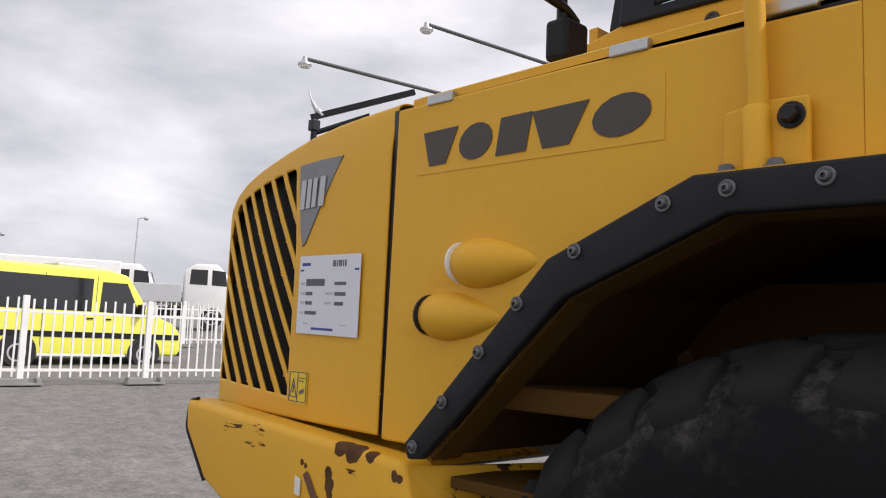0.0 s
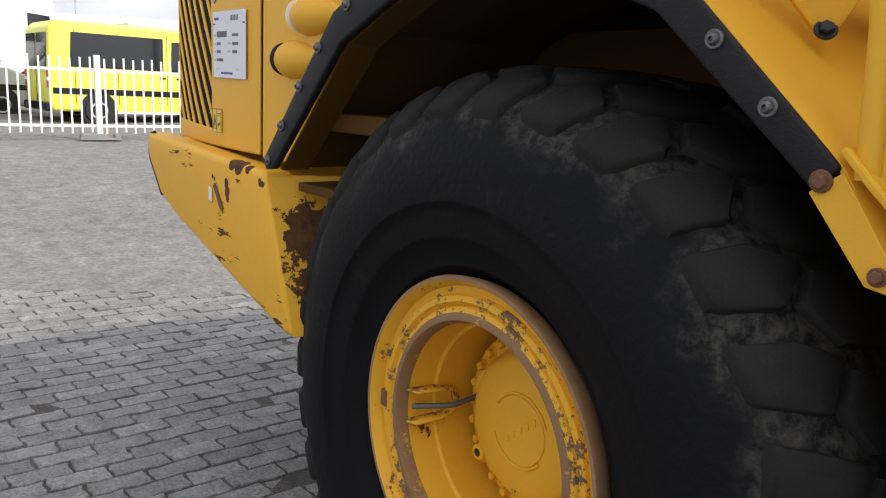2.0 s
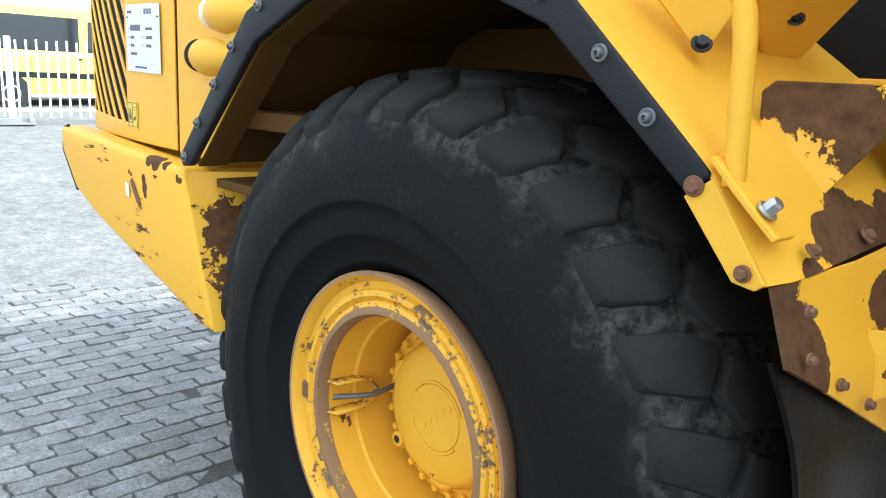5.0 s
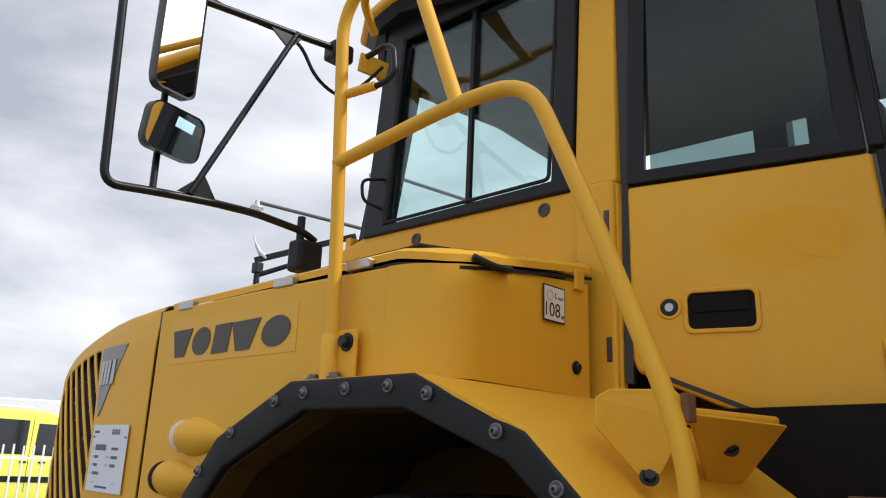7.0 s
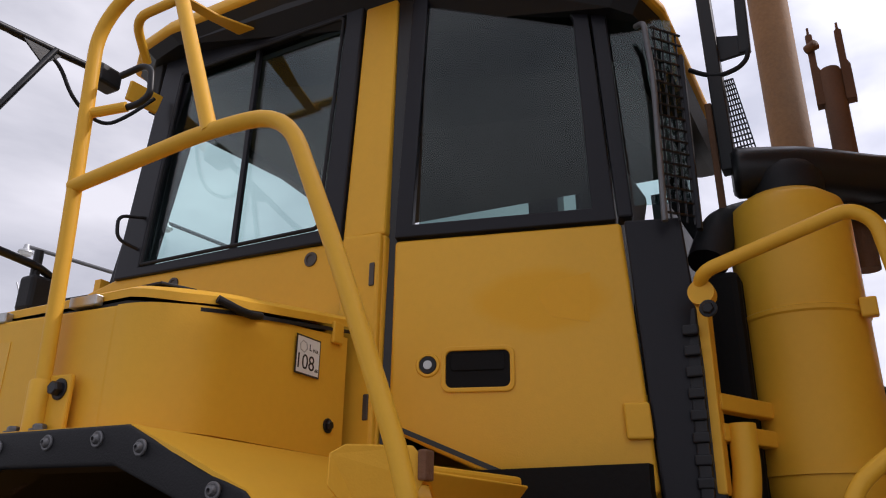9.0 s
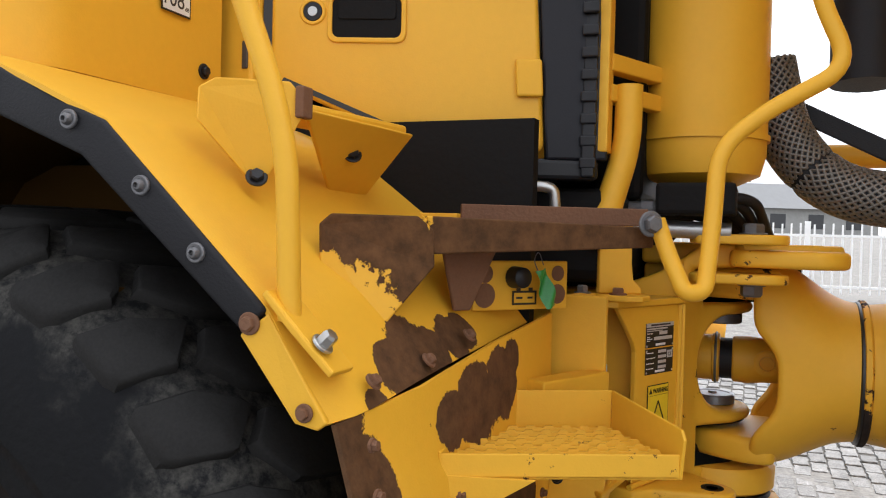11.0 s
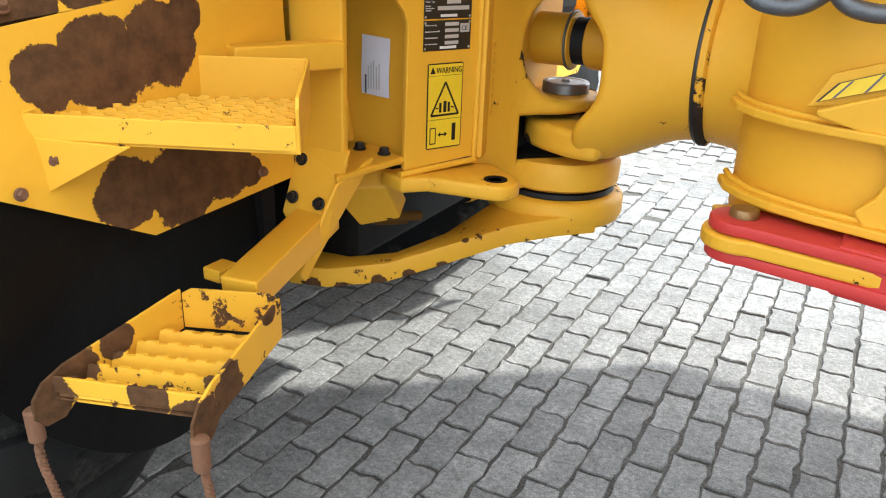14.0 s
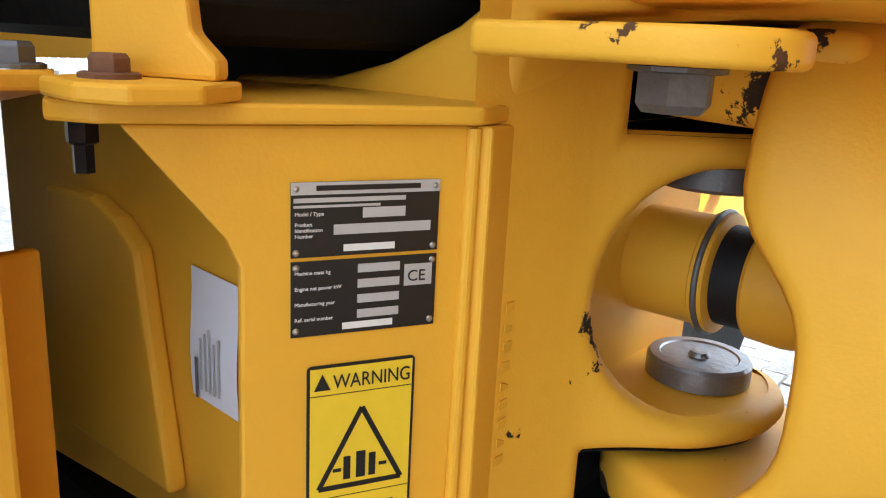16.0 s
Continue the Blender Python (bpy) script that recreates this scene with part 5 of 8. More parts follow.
part("roof_rail_bracket", slab([(-0.40, 1.93, 3.23), (-0.36, 1.93, 3.23), (-0.35, 2.06, 3.245), (-0.33, 2.2, 3.28), (-0.40, 2.2, 3.28), (-0.395, 2.06, 3.245)], (0, 0, -0.008), 0.002), paint, hauler, "yellow sheet bracket")
part("rail_bracket", slab([(-0.178, 1.552, 1.805), (-0.04, 1.552, 1.80), (-0.04, 1.552, 1.912), (-0.105, 1.552, 1.915), (-0.178, 1.552, 1.905)], (0, -0.012, 0), 0.004), paint, hauler, "yellow rail foot bracket")
part("rail_socket", turned([(0, 0.022), (0.10, 0.022), (0.104, 0.019)], (-0.118, 1.533, 1.80), (-0.02, 0, 1), 24), paint, hauler, "", 40)
part("bracket_bolt", bolt_mesh((-0.067, 1.54, 1.883), (0, -1, 0), 0.015, 0.02), black_paint, hauler, "black bolt")
for x in (-0.165, -0.085):
    part("bracket_bolt", bolt_mesh((x, 1.525, 1.80), (0, 0, 1), 0.013, 0.014), dull_steel, hauler, "hexagon bolt")
part("rail_hook", tube([(-0.135, 1.53, 2.525), (-0.05, 1.56, 2.535)], 0.012, 0.02), paint, hauler)
part("rail_hook_loop", tube([(-0.06, 1.56, 2.533), (-0.02, 1.57, 2.54), (0.005, 1.575, 2.56), (-0.005, 1.575, 2.63), (-0.03, 1.57, 2.645), (-0.09, 1.56, 2.63)], 0.008, 0.02), black_paint, hauler, "black loop", 60)
foot = part("rail_foot", slab([(0.722, 1.535, 1.435), (0.765, 1.535, 1.39), (0.826, 1.54, 1.33), (0.828, 1.595, 1.33), (0.722, 1.60, 1.435)], (0.008, 0, 0.008), 0.003), paint, hauler, "yellow foot plate of the rail")
part("foot_bolt", bolt_mesh((0.808, 1.553, 1.372), (0.7, 0, 0.7), 0.0115, 0.022), steel, hauler, "bright zinc bolt")

# mirror frame of black tube
mir = part("mirror_arm", tube([(-0.80, 1.96, 2.36), (-0.79, 1.90, 2.378), (-0.78, 1.70, 2.388), (-0.78, 1.53, 2.38), (-0.78, 1.33, 2.36), (-0.78, 1.215, 2.345), (-0.78, 1.185, 3.0), (-0.78, 1.30, 3.02), (-0.77, 1.82, 3.075), (-0.75, 2.02, 3.09)], 0.0125, 0.05), black_paint, hauler, "black tubular mirror arm", 60)
part("mirror_brace", tube([(-0.765, 1.79, 3.075), (-0.775, 1.47, 2.385)], 0.0105, 0.02), black_paint, mir, "", 60)
part("mirror_gusset", slab([(-0.778, 1.43, 2.385), (-0.778, 1.56, 2.385), (-0.778, 1.51, 2.46)], (0.006, 0, 0), 0.001), black_paint, mir)
part("mirror_gusset", slab([(-0.77, 1.66, 3.065), (-0.77, 1.82, 3.07), (-0.77, 1.76, 3.0)], (0.006, 0, 0), 0.001), black_paint, mir)
part("mirror_post", tube([(-0.785, 1.36, 2.36), (-0.80, 1.365, 2.50), (-0.81, 1.365, 3.04)], 0.0105, 0.02), black_paint, mir, "", 60)
part("mirror_base", box((-0.84, 1.88, 2.24), (-0.77, 1.98, 2.35), 0.012), rubber, mir, "ribbed black rubber mount")
part("mirror_pivot", turned([(0, 0.014), (0.10, 0.014)], (-0.80, 1.90, 2.33), (0, 0, 1), 16), black_paint, mir)


def mirror_head(c, w, h, yaw, tilt, name, lab, r=0.03):
    rot = Euler((radians(tilt), 0, radians(yaw))).to_matrix()
    c = Vector(c)
    pts = [(x, z) for x, z in rounded(-w / 2, -h / 2, w / 2, h / 2, r)]
    bm = bmesh.new()
    rings = []
    for d, k in ((0.0, 0.94), (-0.006, 1.0), (0.03, 0.98), (0.055, 0.80), (0.06, 0.5)):
        rings.append([bm.verts.new(c + rot @ Vector((x * k, d, z * k))) for x, z in pts])
    for a, b in zip(rings, rings[1:]):
        for i in range(len(a)):
            bm.faces.new((a[i], a[(i + 1) % len(a)], b[(i + 1) % len(a)], b[i]))
    bm.faces.new(rings[-1])
    head = part(name, bm, black_paint, mir, lab, 40)
    bmg = bmesh.new()
    bmg.faces.new([bmg.verts.new(c + rot @ Vector((x * 0.95, -0.001, z * 0.95))) for x, z in pts])
    g = part("mirror_glass", bmg, mirror_mat, head, "silvered mirror glass")
    return head


mirror_head((-0.74, 1.363, 2.86), 0.145, 0.395, 101, 0, "main_mirror", "tall black mirror head")
mirror_head((-0.74, 1.383, 2.545), 0.20, 0.145, 103, 9, "wide_angle_mirror", "small black wide-angle mirror head", 0.035)
part("mirror_cable", tube([(-0.78, 1.40, 3.055), (-0.775, 1.6, 3.045), (-0.77, 1.80, 3.06), (-0.76, 1.88, 2.93), (-0.76, 2.0, 2.90), (-0.75, 2.08, 2.98), (-0.72, 2.15, 3.08)], 0.0065, 0.09), rubber, mir, "drooping black cable", 60)
part("mirror_bracket", slab([(-0.76, 2.06, 3.04), (-0.76, 2.19, 3.05), (-0.76, 2.21, 3.13), (-0.76, 2.07, 3.12)], (0.012, 0, 0), 0.003), paint, mir, "yellow folded bracket")
part("bracket_clevis", box((-0.80, 1.93, 3.04), (-0.73, 2.02, 3.11), 0.01), black_paint, mir)
# lamp guard and small parts at the windscreen foot
part("wiper_stay", tube([(-0.72, 2.20, 2.52), (-0.75, 2.12, 2.54), (-0.75, 2.11, 2.62), (-0.72, 2.2, 2.64)], 0.006, 0.03), black_paint, hauler, "", 60)
part("cowl", slab([(-0.95, 2.02, 2.14), (-0.45, 2.06, 2.20), (-0.40, 2.188, 2.30), (-0.84, 2.188, 2.36), (-1.0, 2.12, 2.22)], (0, 0, -0.02), 0.012, 3), paint, hauler, "sloping yellow cowl under the windscreen")

# 108 dB label on the rear face of the hood
LB = Vector((0.1975, 1.928, 1.970))
lu, lv = Vector((0.0, 1, 0)), Vector((0, 0, 1))
label = part("noise_label", slab([LB, LB + lu * 0.090, LB + lu * 0.090 + lv * 0.092, LB + lv * 0.092], (0.0012, 0, 0), 0), decal_black, hauler, "black-edged white noise label")
part("label_face", slab([LB + lu * a + lv * b + Vector((0.0013, 0, 0)) for a, b in ((0.004, 0.004), (0.086, 0.004), (0.086, 0.088), (0.004, 0.088))], (0.0006, 0, 0), 0), decal_white, label)
text_part("108", LB + lu * 0.008 + lv * 0.014, lu, lv, 0.036, decal_black, label, width=0.060, lift=0.0022)
text_part("dB", LB + lu * 0.071 + lv * 0.013, lu, lv, 0.009, decal_black, label, lift=0.0022)
text_part("L", LB + lu * 0.048 + lv * 0.060, lu, lv, 0.016, decal_black, label, lift=0.0022)
text_part("WA", LB + lu * 0.060 + lv * 0.058, lu, lv, 0.009, decal_black, label, lift=0.0022)
part("label_ring", turned([(0, 0.015), (0.0006, 0.015), (0.0006, 0.0125), (0, 0.0125)], LB + lu * 0.026 + lv * 0.066 + Vector((0.002, 0, 0)), (1, 0, 0), 6, None, False), decal_silver, label)

# ---- steps ----
# folded bracket under the door
b1 = part("step_bracket", slab([(0.545, 1.615, 1.69), (0.535, 1.63, 1.742), (0.56, 1.64, 1.757), (0.655, 1.70, 1.757), (0.672, 1.71, 1.735), (0.672, 1.71, 1.70), (0.612, 1.695, 1.592), (0.600, 1.688, 1.592)], (-0.012, 0.016, 0), 0.003), paint, hauler, "folded yellow bracket plate")
part("door_tread", slab([(0.665, 1.71, 1.728), (0.70, 2.05, 1.735), (0.60, 2.18, 1.735), (0.52, 1.80, 1.735)], (0, 0, -0.022), 0.008), paint, hauler, "yellow tread below the door")
part("door_tread_plate", slab([(0.672, 1.72, 1.715), (0.715, 2.05, 1.715), (0.60, 2.08, 1.60), (0.575, 1.98, 1.59)], (-0.008, 0, 0.004), 0.003), paint, hauler)
part("tread_edge", box((0.664, 1.70, 1.70), (0.680, 1.73, 1.75), 0.003), rusty, hauler, "rusty edge")
for p in ((0.607, 1.685, 1.605), (0.575, 2.02, 1.605), (0.645, 1.93, 1.665)):
    part("bracket_screw", bolt_mesh(p, (0.5, -0.6, 0.5), 0.012), black_paint, hauler, "black bolt")

# top step
s0 = part("top_step", slab([(0.708, 1.715, 1.465), (0.705, 1.715, 1.535), (0.722, 1.722, 1.552), (0.83, 1.815, 1.552), (0.85, 1.835, 1.53), (0.852, 1.838, 1.47), (0.80, 1.765, 1.378), (0.785, 1.75, 1.378)], (-0.008, 0.012, 0), 0.003), paint_step0, hauler, "yellow step cheek flaked to brown primer")
part("step_tread", slab([(0.71, 1.725, 1.548), (0.83, 1.825, 1.548), (1.16, 2.20, 1.545), (1.06, 2.28, 1.548), (0.80, 2.15, 1.548)], (0, 0, -0.012), 0.003), paint_step0, s0, "worn tread plate")
part("step_lip", slab([(0.84, 1.83, 1.553), (1.16, 2.20, 1.547), (1.16, 2.20, 1.508), (0.85, 1.84, 1.490)], (-0.010, 0.010, 0), 0.003), paint_step0, s0, "worn brown step edge")
part("step_stay", slab([(0.83, 1.93, 1.50), (0.90, 2.03, 1.50), (0.86, 2.0, 1.385), (0.84, 1.97, 1.385)], (-0.008, 0.006, 0), 0.003), rusty, s0, "brown stay plate")
part("step_back_strip", slab([(0.80, 2.10, 1.585), (1.14, 2.27, 1.585), (1.14, 2.27, 1.550), (0.80, 2.10, 1.550)], (-0.006, 0.010, 0), 0.002), rusty, s0, "brown upstand behind the tread")


def serrated(p0, p1, p2, p3, n, mat, parent, lean=0.12, depth=0.026, pitch=0.032):
    """A step floor of upright bars whose top edge is cut into teeth: p0-p1 is the front edge, p3-p2 the back one."""
    p0, p1, p2, p3 = [Vector(p) for p in (p0, p1, p2, p3)]
    for i in range(n):
        f = (i + 0.25) / n
        a, b = p0.lerp(p3, f), p1.lerp(p2, f)
        u, back = (b - a).normalized(), (p3.lerp(p2, 0.5) - p0.lerp(p1, 0.5)) / n * lean
        m = max(4, int((b - a).length / pitch))
        w = (b - a).length / m
        off = 0.25 * (i % 2)
        top = [(0.0, -0.001)]
        for k in range(m):
            q = k + off
            top += [((q + 0.10) * w, -0.0030), ((q + 0.17) * w, 0.0008), ((q + 0.60) * w, 0.0008), ((q + 0.67) * w, -0.0030)]
        top = [t for t in top if t[0] < w * m - 0.003] + [(w * m, -0.003)]
        bm = bmesh.new()
        th, down = back.normalized() * 0.005, Vector((0, 0, depth))
        rows = []
        for x, h in top:
            lo, hi = a + u * x - down - back, a + u * x + Vector((0, 0, h)) + back * (h / depth)
            rows.append([bm.verts.new(p) for p in (lo, hi, hi + th, lo + th)])
        for r, q in zip(rows, rows[1:]):
            for k in range(3):
                bm.faces.new((r[k], q[k], q[k + 1], r[k + 1]))
        bm.faces.new(rows[0])
        bm.faces.new(rows[-1][::-1])
        bmesh.ops.recalc_face_normals(bm, faces=bm.faces)
        part("tread_bar", bm, mat, parent, "toothed tread bar")


# middle step, a tray with three walls
m0, m1, m2, m3 = Vector((0.891, 1.788, 1.174)), Vector((1.239, 1.962, 1.172)), Vector((1.093, 2.173, 1.172)), Vector((0.882, 2.075, 1.172))
up = Vector((0, 0, 1))
tray = part("middle_step", slab([m0 - up * 0.037, m1 - up * 0.037, m1 + up * 0.004, m0 + up * 0.004], (m3 - m0).normalized() * 0.005, 0.0015), paint_chipped, hauler, "yellow step tray with toothed tread bars")
part("tray_back", slab([m3 - up * 0.03, m2 - up * 0.03, m2 + up * 0.058, m3 + up * 0.055], (0, 0.005, 0), 0.0015), paint_chipped, tray)
part("tray_side", slab([m1 - up * 0.037, m2 - up * 0.03, m2 + up * 0.058, m1 + up * 0.045, m1 + up * 0.03 + (m1 - m2).normalized() * 0.01], (0.005, 0.003, 0), 0.0015), paint_chipped, tray)
part("tray_left", slab([m0 - up * 0.037, m3 - up * 0.03, m3 + up * 0.055, m0.lerp(m3, 0.75) + up * 0.03, m0 + up * 0.006], (-0.005, 0, 0), 0.0015), paint_chipped, tray)
part("tray_lug", slab([m0 + Vector((0.0, 0.0, -0.03)), m0 + Vector((0.012, 0.01, -0.115)), m0 + Vector((0.14, 0.06, -0.037))], (-0.004, 0.006, 0), 0.001), paint_chipped, tray, "triangular stay")
part("lug_bolt", bolt_mesh((0.915, 1.812, 1.108), (0.4, -0.9, 0), 0.008, 0.011, 1.3), rusty, tray, "rusty bolt")
part("tray_floor", slab([m0 - up * 0.032, m1 - up * 0.032, m2 - up * 0.032, m3 - up * 0.032], (0, 0, -0.003), 0), paint_chipped, tray)
serrated(m0 + Vector((0.01, 0.006, 0)), m1 - Vector((0.008, 0.0, 0)), m2 - Vector((0.006, 0.016, 0.004)), m3 + Vector((0.006, -0.016, -0.004)), 7, paint_chipped, tray)
# bottom step on a sloping strut
q0, q1, q2, q3 = Vector((0.955, 1.722, 0.790)), Vector((1.180, 1.800, 0.790)), Vector((1.140, 2.020, 0.810)), Vector((0.985, 1.955, 0.810))
bot = part("bottom_step", slab([q0 - up * 0.016, q1 - up * 0.016, q1 + up * 0.012, q0 + up * 0.012], (-0.002, 0.005, 0), 0.0015), paint_step2, hauler, "rusty yellow bottom step with toothed bars")
part("step_back", slab([q3 - up * 0.02, q2 - up * 0.02, q2 + up * 0.035, q2 + up * 0.048 + (q3 - q2) * 0.03, q2 + up * 0.056 + (q3 - q2) * 0.10, q3 + up * 0.054 + (q2 - q3) * 0.10, q3 + up * 0.044], (-0.002, 0.005, 0), 0.0015), paint_step2, bot)
for q, r, s in ((q0, q3, -1), (q1, q2, 1)):
    n_ = (r - q).normalized()
    cheek_p = [r + up * 0.052, q + n_ * 0.02 + up * 0.022, q - n_ * 0.016 + up * 0.008, q - n_ * 0.034 - up * 0.014, q - n_ * 0.036 - up * 0.045, q - n_ * 0.018 - up * 0.066, q + n_ * 0.012 - up * 0.066, q + n_ * 0.035 - up * 0.045, r - up * 0.022]
    part("step_side", slab(cheek_p, (s * 0.006, 0, 0), 0.0018), paint_step2, bot, "rust-worn yellow step cheek with a rounded nose")
part("step_floor", slab([q0 - up * 0.024, q1 - up * 0.024, q2 - up * 0.026, q3 - up * 0.026], (0, 0, -0.003), 0), paint_step2, bot)
serrated(q0 + Vector((0.006, 0.0, 0.008)), q1 + Vector((-0.004, 0, 0.008)), q2 + Vector((-0.004, -0.02, 0)), q3 + Vector((0.004, -0.02, 0)), 5, paint_step2, bot, 0.22, 0.028)
for q, s in ((q0, -1), (q1, 1)):
    q = q + Vector((s * 0.012, -0.022, -0.035))
    part("rope_socket", turned([(0.012, 0.010), (0.008, 0.014), (-0.042, 0.013), (-0.046, 0.009)], q + Vector((s * 0.006, -0.006, -0.012)), up, 16), rusty, bot, "rusty rope socket", 40)
    rope = [q + Vector((s * 0.006, -0.006, -0.05)), q + Vector((s * 0.014, -0.002, -0.10)), q + Vector((s * 0.006, 0.006, -0.16)), q + Vector((s * 0.002, 0.012, -0.205))]
    part("step_cable", tube(rope, 0.0062, 0.05), rusty, bot, "rusty wire rope", 60)
    for ph in range(3):
        fine = [p for a, b in zip(fillet(rope, 0.05), fillet(rope, 0.05)[1:]) for p in (a, a.lerp(b, 0.5))]
        part("rope_strand", sweep([p + Vector((0.0056 * math.cos(i * 0.9 + ph * 2.1), 0.0056 * math.sin(i * 0.9 + ph * 2.1), 0)) for i, p in enumerate(fine)], 0.0026), rusty, bot)
    part("cable_clamp", turned([(0, 0.009), (-0.006, 0.012), (-0.045, 0.012), (-0.05, 0.009)], q + Vector((s * 0.002, 0.012, -0.20)), up, 16), rusty, bot, "rusty rope clamp", 40)
    part("rung_ear", slab([q + Vector((s * 0.002, -0.010, -0.225)), q + Vector((s * 0.002, 0.035, -0.222)), q + Vector((s * 0.002, 0.050, -0.27)), q + Vector((s * 0.002, -0.006, -0.275))], (s * 0.007, 0, 0), 0.003), rusty, bot, "bent rusty ear")
low_rung = part("lowest_rung", beam(q0 + Vector((-0.014, -0.008, -0.282)), q1 + Vector((0.014, -0.008, -0.282)), 0.006, 0.030), rusty, bot, "rusty hanging rung with toothed bars")
part("rung_bar", beam(q0 + Vector((-0.012, 0.030, -0.285)), q1 + Vector((0.012, 0.030, -0.285)), 0.005, 0.026), rusty, bot)
# post, strut and gusset that carry the steps
post = part("step_post", box((0.926, 2.333, 0.99), (1.052, 2.352, 1.40), 0.005), paint, hauler, "yellow flat post with black bolts")
part("post_web", box((0.932, 2.352, 0.99), (0.947, 2.42, 1.26), 0.004), paint, post)
part("post_foot", slab([(0.94, 2.345, 1.03), (1.062, 2.345, 1.03), (1.058, 2.333, 0.985), (1.045, 2.292, 0.90), (1.03, 2.286, 0.888), (0.95, 2.286, 0.888), (0.935, 2.292, 0.90), (0.936, 2.333, 0.985)], (0, -0.012, -0.004), 0.003), paint, post, "bolted foot plate")
for p in ((0.957, 2.325, 0.998), (1.022, 2.290, 0.926), (0.957, 2.290, 0.928)):
    part("post_bolt", bolt_mesh(p, (0, -0.9, 0.4), 0.0105, 0.013, 1.25), black_paint, post, "black hexagon bolt")
part("step_strut", beam((0.993, 2.34, 0.885), (1.055, 2.02, 0.845), 0.072, 0.058), paint, hauler, "sloping yellow box strut")
part("strut_gusset", slab([(1.058, 2.42, 1.0), (1.050, 2.30, 0.97), (1.020, 2.215, 0.800), (1.020, 2.232, 0.780), (1.036, 2.28, 0.85)], (0.01, 0, 0), 0.003), paint, hauler, "yellow gusset")
part("strut_flange", slab([(1.058, 2.30, 0.985), (1.09, 2.50, 0.985), (0.96, 2.56, 0.985), (0.95, 2.40, 0.985)], (0, 0, -0.014), 0.004), paint, hauler, "bolted flange")
part("strut_arm", beam((0.945, 2.15, 1.215), (1.04, 2.34, 1.215), 0.05, 0.05), paint, hauler, "short yellow arm to the middle step")
part("strut_tab", box((0.96, 2.03, 0.845), (1.0, 2.08, 0.87), 0.004), paint, hauler)
for p in ((0.979, 2.494, 0.987), (1.045, 2.49, 0.987)):
    part("flange_bolt", bolt_mesh(p, (0, 0, 1), 0.011, 0.015, 1.3), black_paint, hauler, "black hexagon bolt")

# battery switch and socket plate with a green tag
part("socket_plate", slab([(0.845, 2.055, 1.378), (0.845, 2.055, 1.475), (0.985, 2.24, 1.475), (0.985, 2.24, 1.378)], (-0.006, 0.005, 0), 0.003), paint, hauler, "yellow switch plate with round holes")
sn = Vector((0.80, -0.60, 0))
su = Vector((0.6, 0.8, 0)).normalized()
sb = Vector((0.845, 2.055, 1.378)) + sn * 0.002
for a, z, r in ((0.025, 0.072, 0.018), (0.025, 0.03, 0.024), (0.205, 0.072, 0.016), (0.205, 0.03, 0.02)):
    part("plate_hole", turned([(0, r), (0.001, r), (0.001, r * 0.5), (0.0012, 0)], sb + su * a + up * z, sn, 24), rusty, hauler, "dark round hole") 
part("battery_switch", turned([(0, 0.022), (0.03, 0.02), (0.035, 0.012)], sb + su * 0.095 + up * 0.065, sn, 20), black_paint, hauler, "black battery switch", 40)
for a0, a1, z0, z1 in ((0.09, 0.15, 0.010, 0.014), (0.09, 0.15, 0.034, 0.038), (0.09, 0.094, 0.010, 0.038), (0.146, 0.15, 0.010, 0.038), (0.10, 0.11, 0.038, 0.044), (0.13, 0.14, 0.038, 0.044), (0.10, 0.115, 0.022, 0.026), (0.128, 0.14, 0.022, 0.026)):
    part("battery_mark", slab([sb + su * a + up * z + sn * 0.001 for a, z in ((a0, z0), (a1, z0), (a1, z1), (a0, z1))], sn * 0.001, 0), decal_black, hauler)
tag = hold("green_tag", sb + su * 0.12 + up * 0.06, "crumpled green plastic tag hanging on a string", "tag")
tb = sb + su * 0.118 + sn * 0.03
part("tag_sheet", grid_surface(lambda u, v: tb + su * (0.005 + 0.03 * u + 0.028 * v) + up * (0.078 - 0.075 * v + 0.006 * u) + sn * (0.008 * math.sin(u * 4 + v * 7)), 6, 12, 0.001), green_plastic, tag, "", 60)
part("string", tube([tb + su * 0.012 + up * 0.078, tb + su * 0.0 + up * 0.10, tb + su * 0.02 + up * 0.12 - sn * 0.01, tb + su * 0.025 + up * 0.09], 0.001, 0.02), ink, tag)

# ---- middle of the machine: bracket box, hitch, rear frame ----
inner = part("frame_side", slab([(0.55, 2.55, 0.90), (1.09, 2.555, 0.95), (1.09, 2.555, 1.372), (0.55, 2.55, 1.372)], (0, 0.03, 0), 0.003), paint, hauler, "yellow frame side plate")
part("frame_stiffener", slab([(0.70, 2.53, 1.262), (0.80, 2.53, 1.266), (0.845, 2.53, 1.252), (0.882, 2.53, 1.228), (0.928, 2.53, 0.985), (0.70, 2.53, 0.985)], (0, 0.022, 0), 0.006, 3), paint, hauler, "yellow stiffener plate with a rounded shoulder")
doc = hold("paper_slip", (0.99, 2.54, 1.16), "creased white paper slip stuck on the frame", "paper slip")
part("page", grid_surface(lambda u, v: Vector((0.949 + 0.071 * u, 2.548 - 0.002 * math.sin(v * 5), 1.094 + 0.004 * (1 - u) + 0.126 * v)), 4, 6, 0.0008), paper, doc)
for k in range(5):
    part("printed_bar", slab([(0.968 + 0.007 * k, 2.5425, 1.11), (0.970 + 0.007 * k, 2.5425, 1.11), (0.970 + 0.007 * k, 2.5425, 1.16 + 0.006 * (k % 3)), (0.968 + 0.007 * k, 2.5425, 1.16 + 0.006 * (k % 3))], (0, 0.0008, 0), 0), decal_silver, doc)
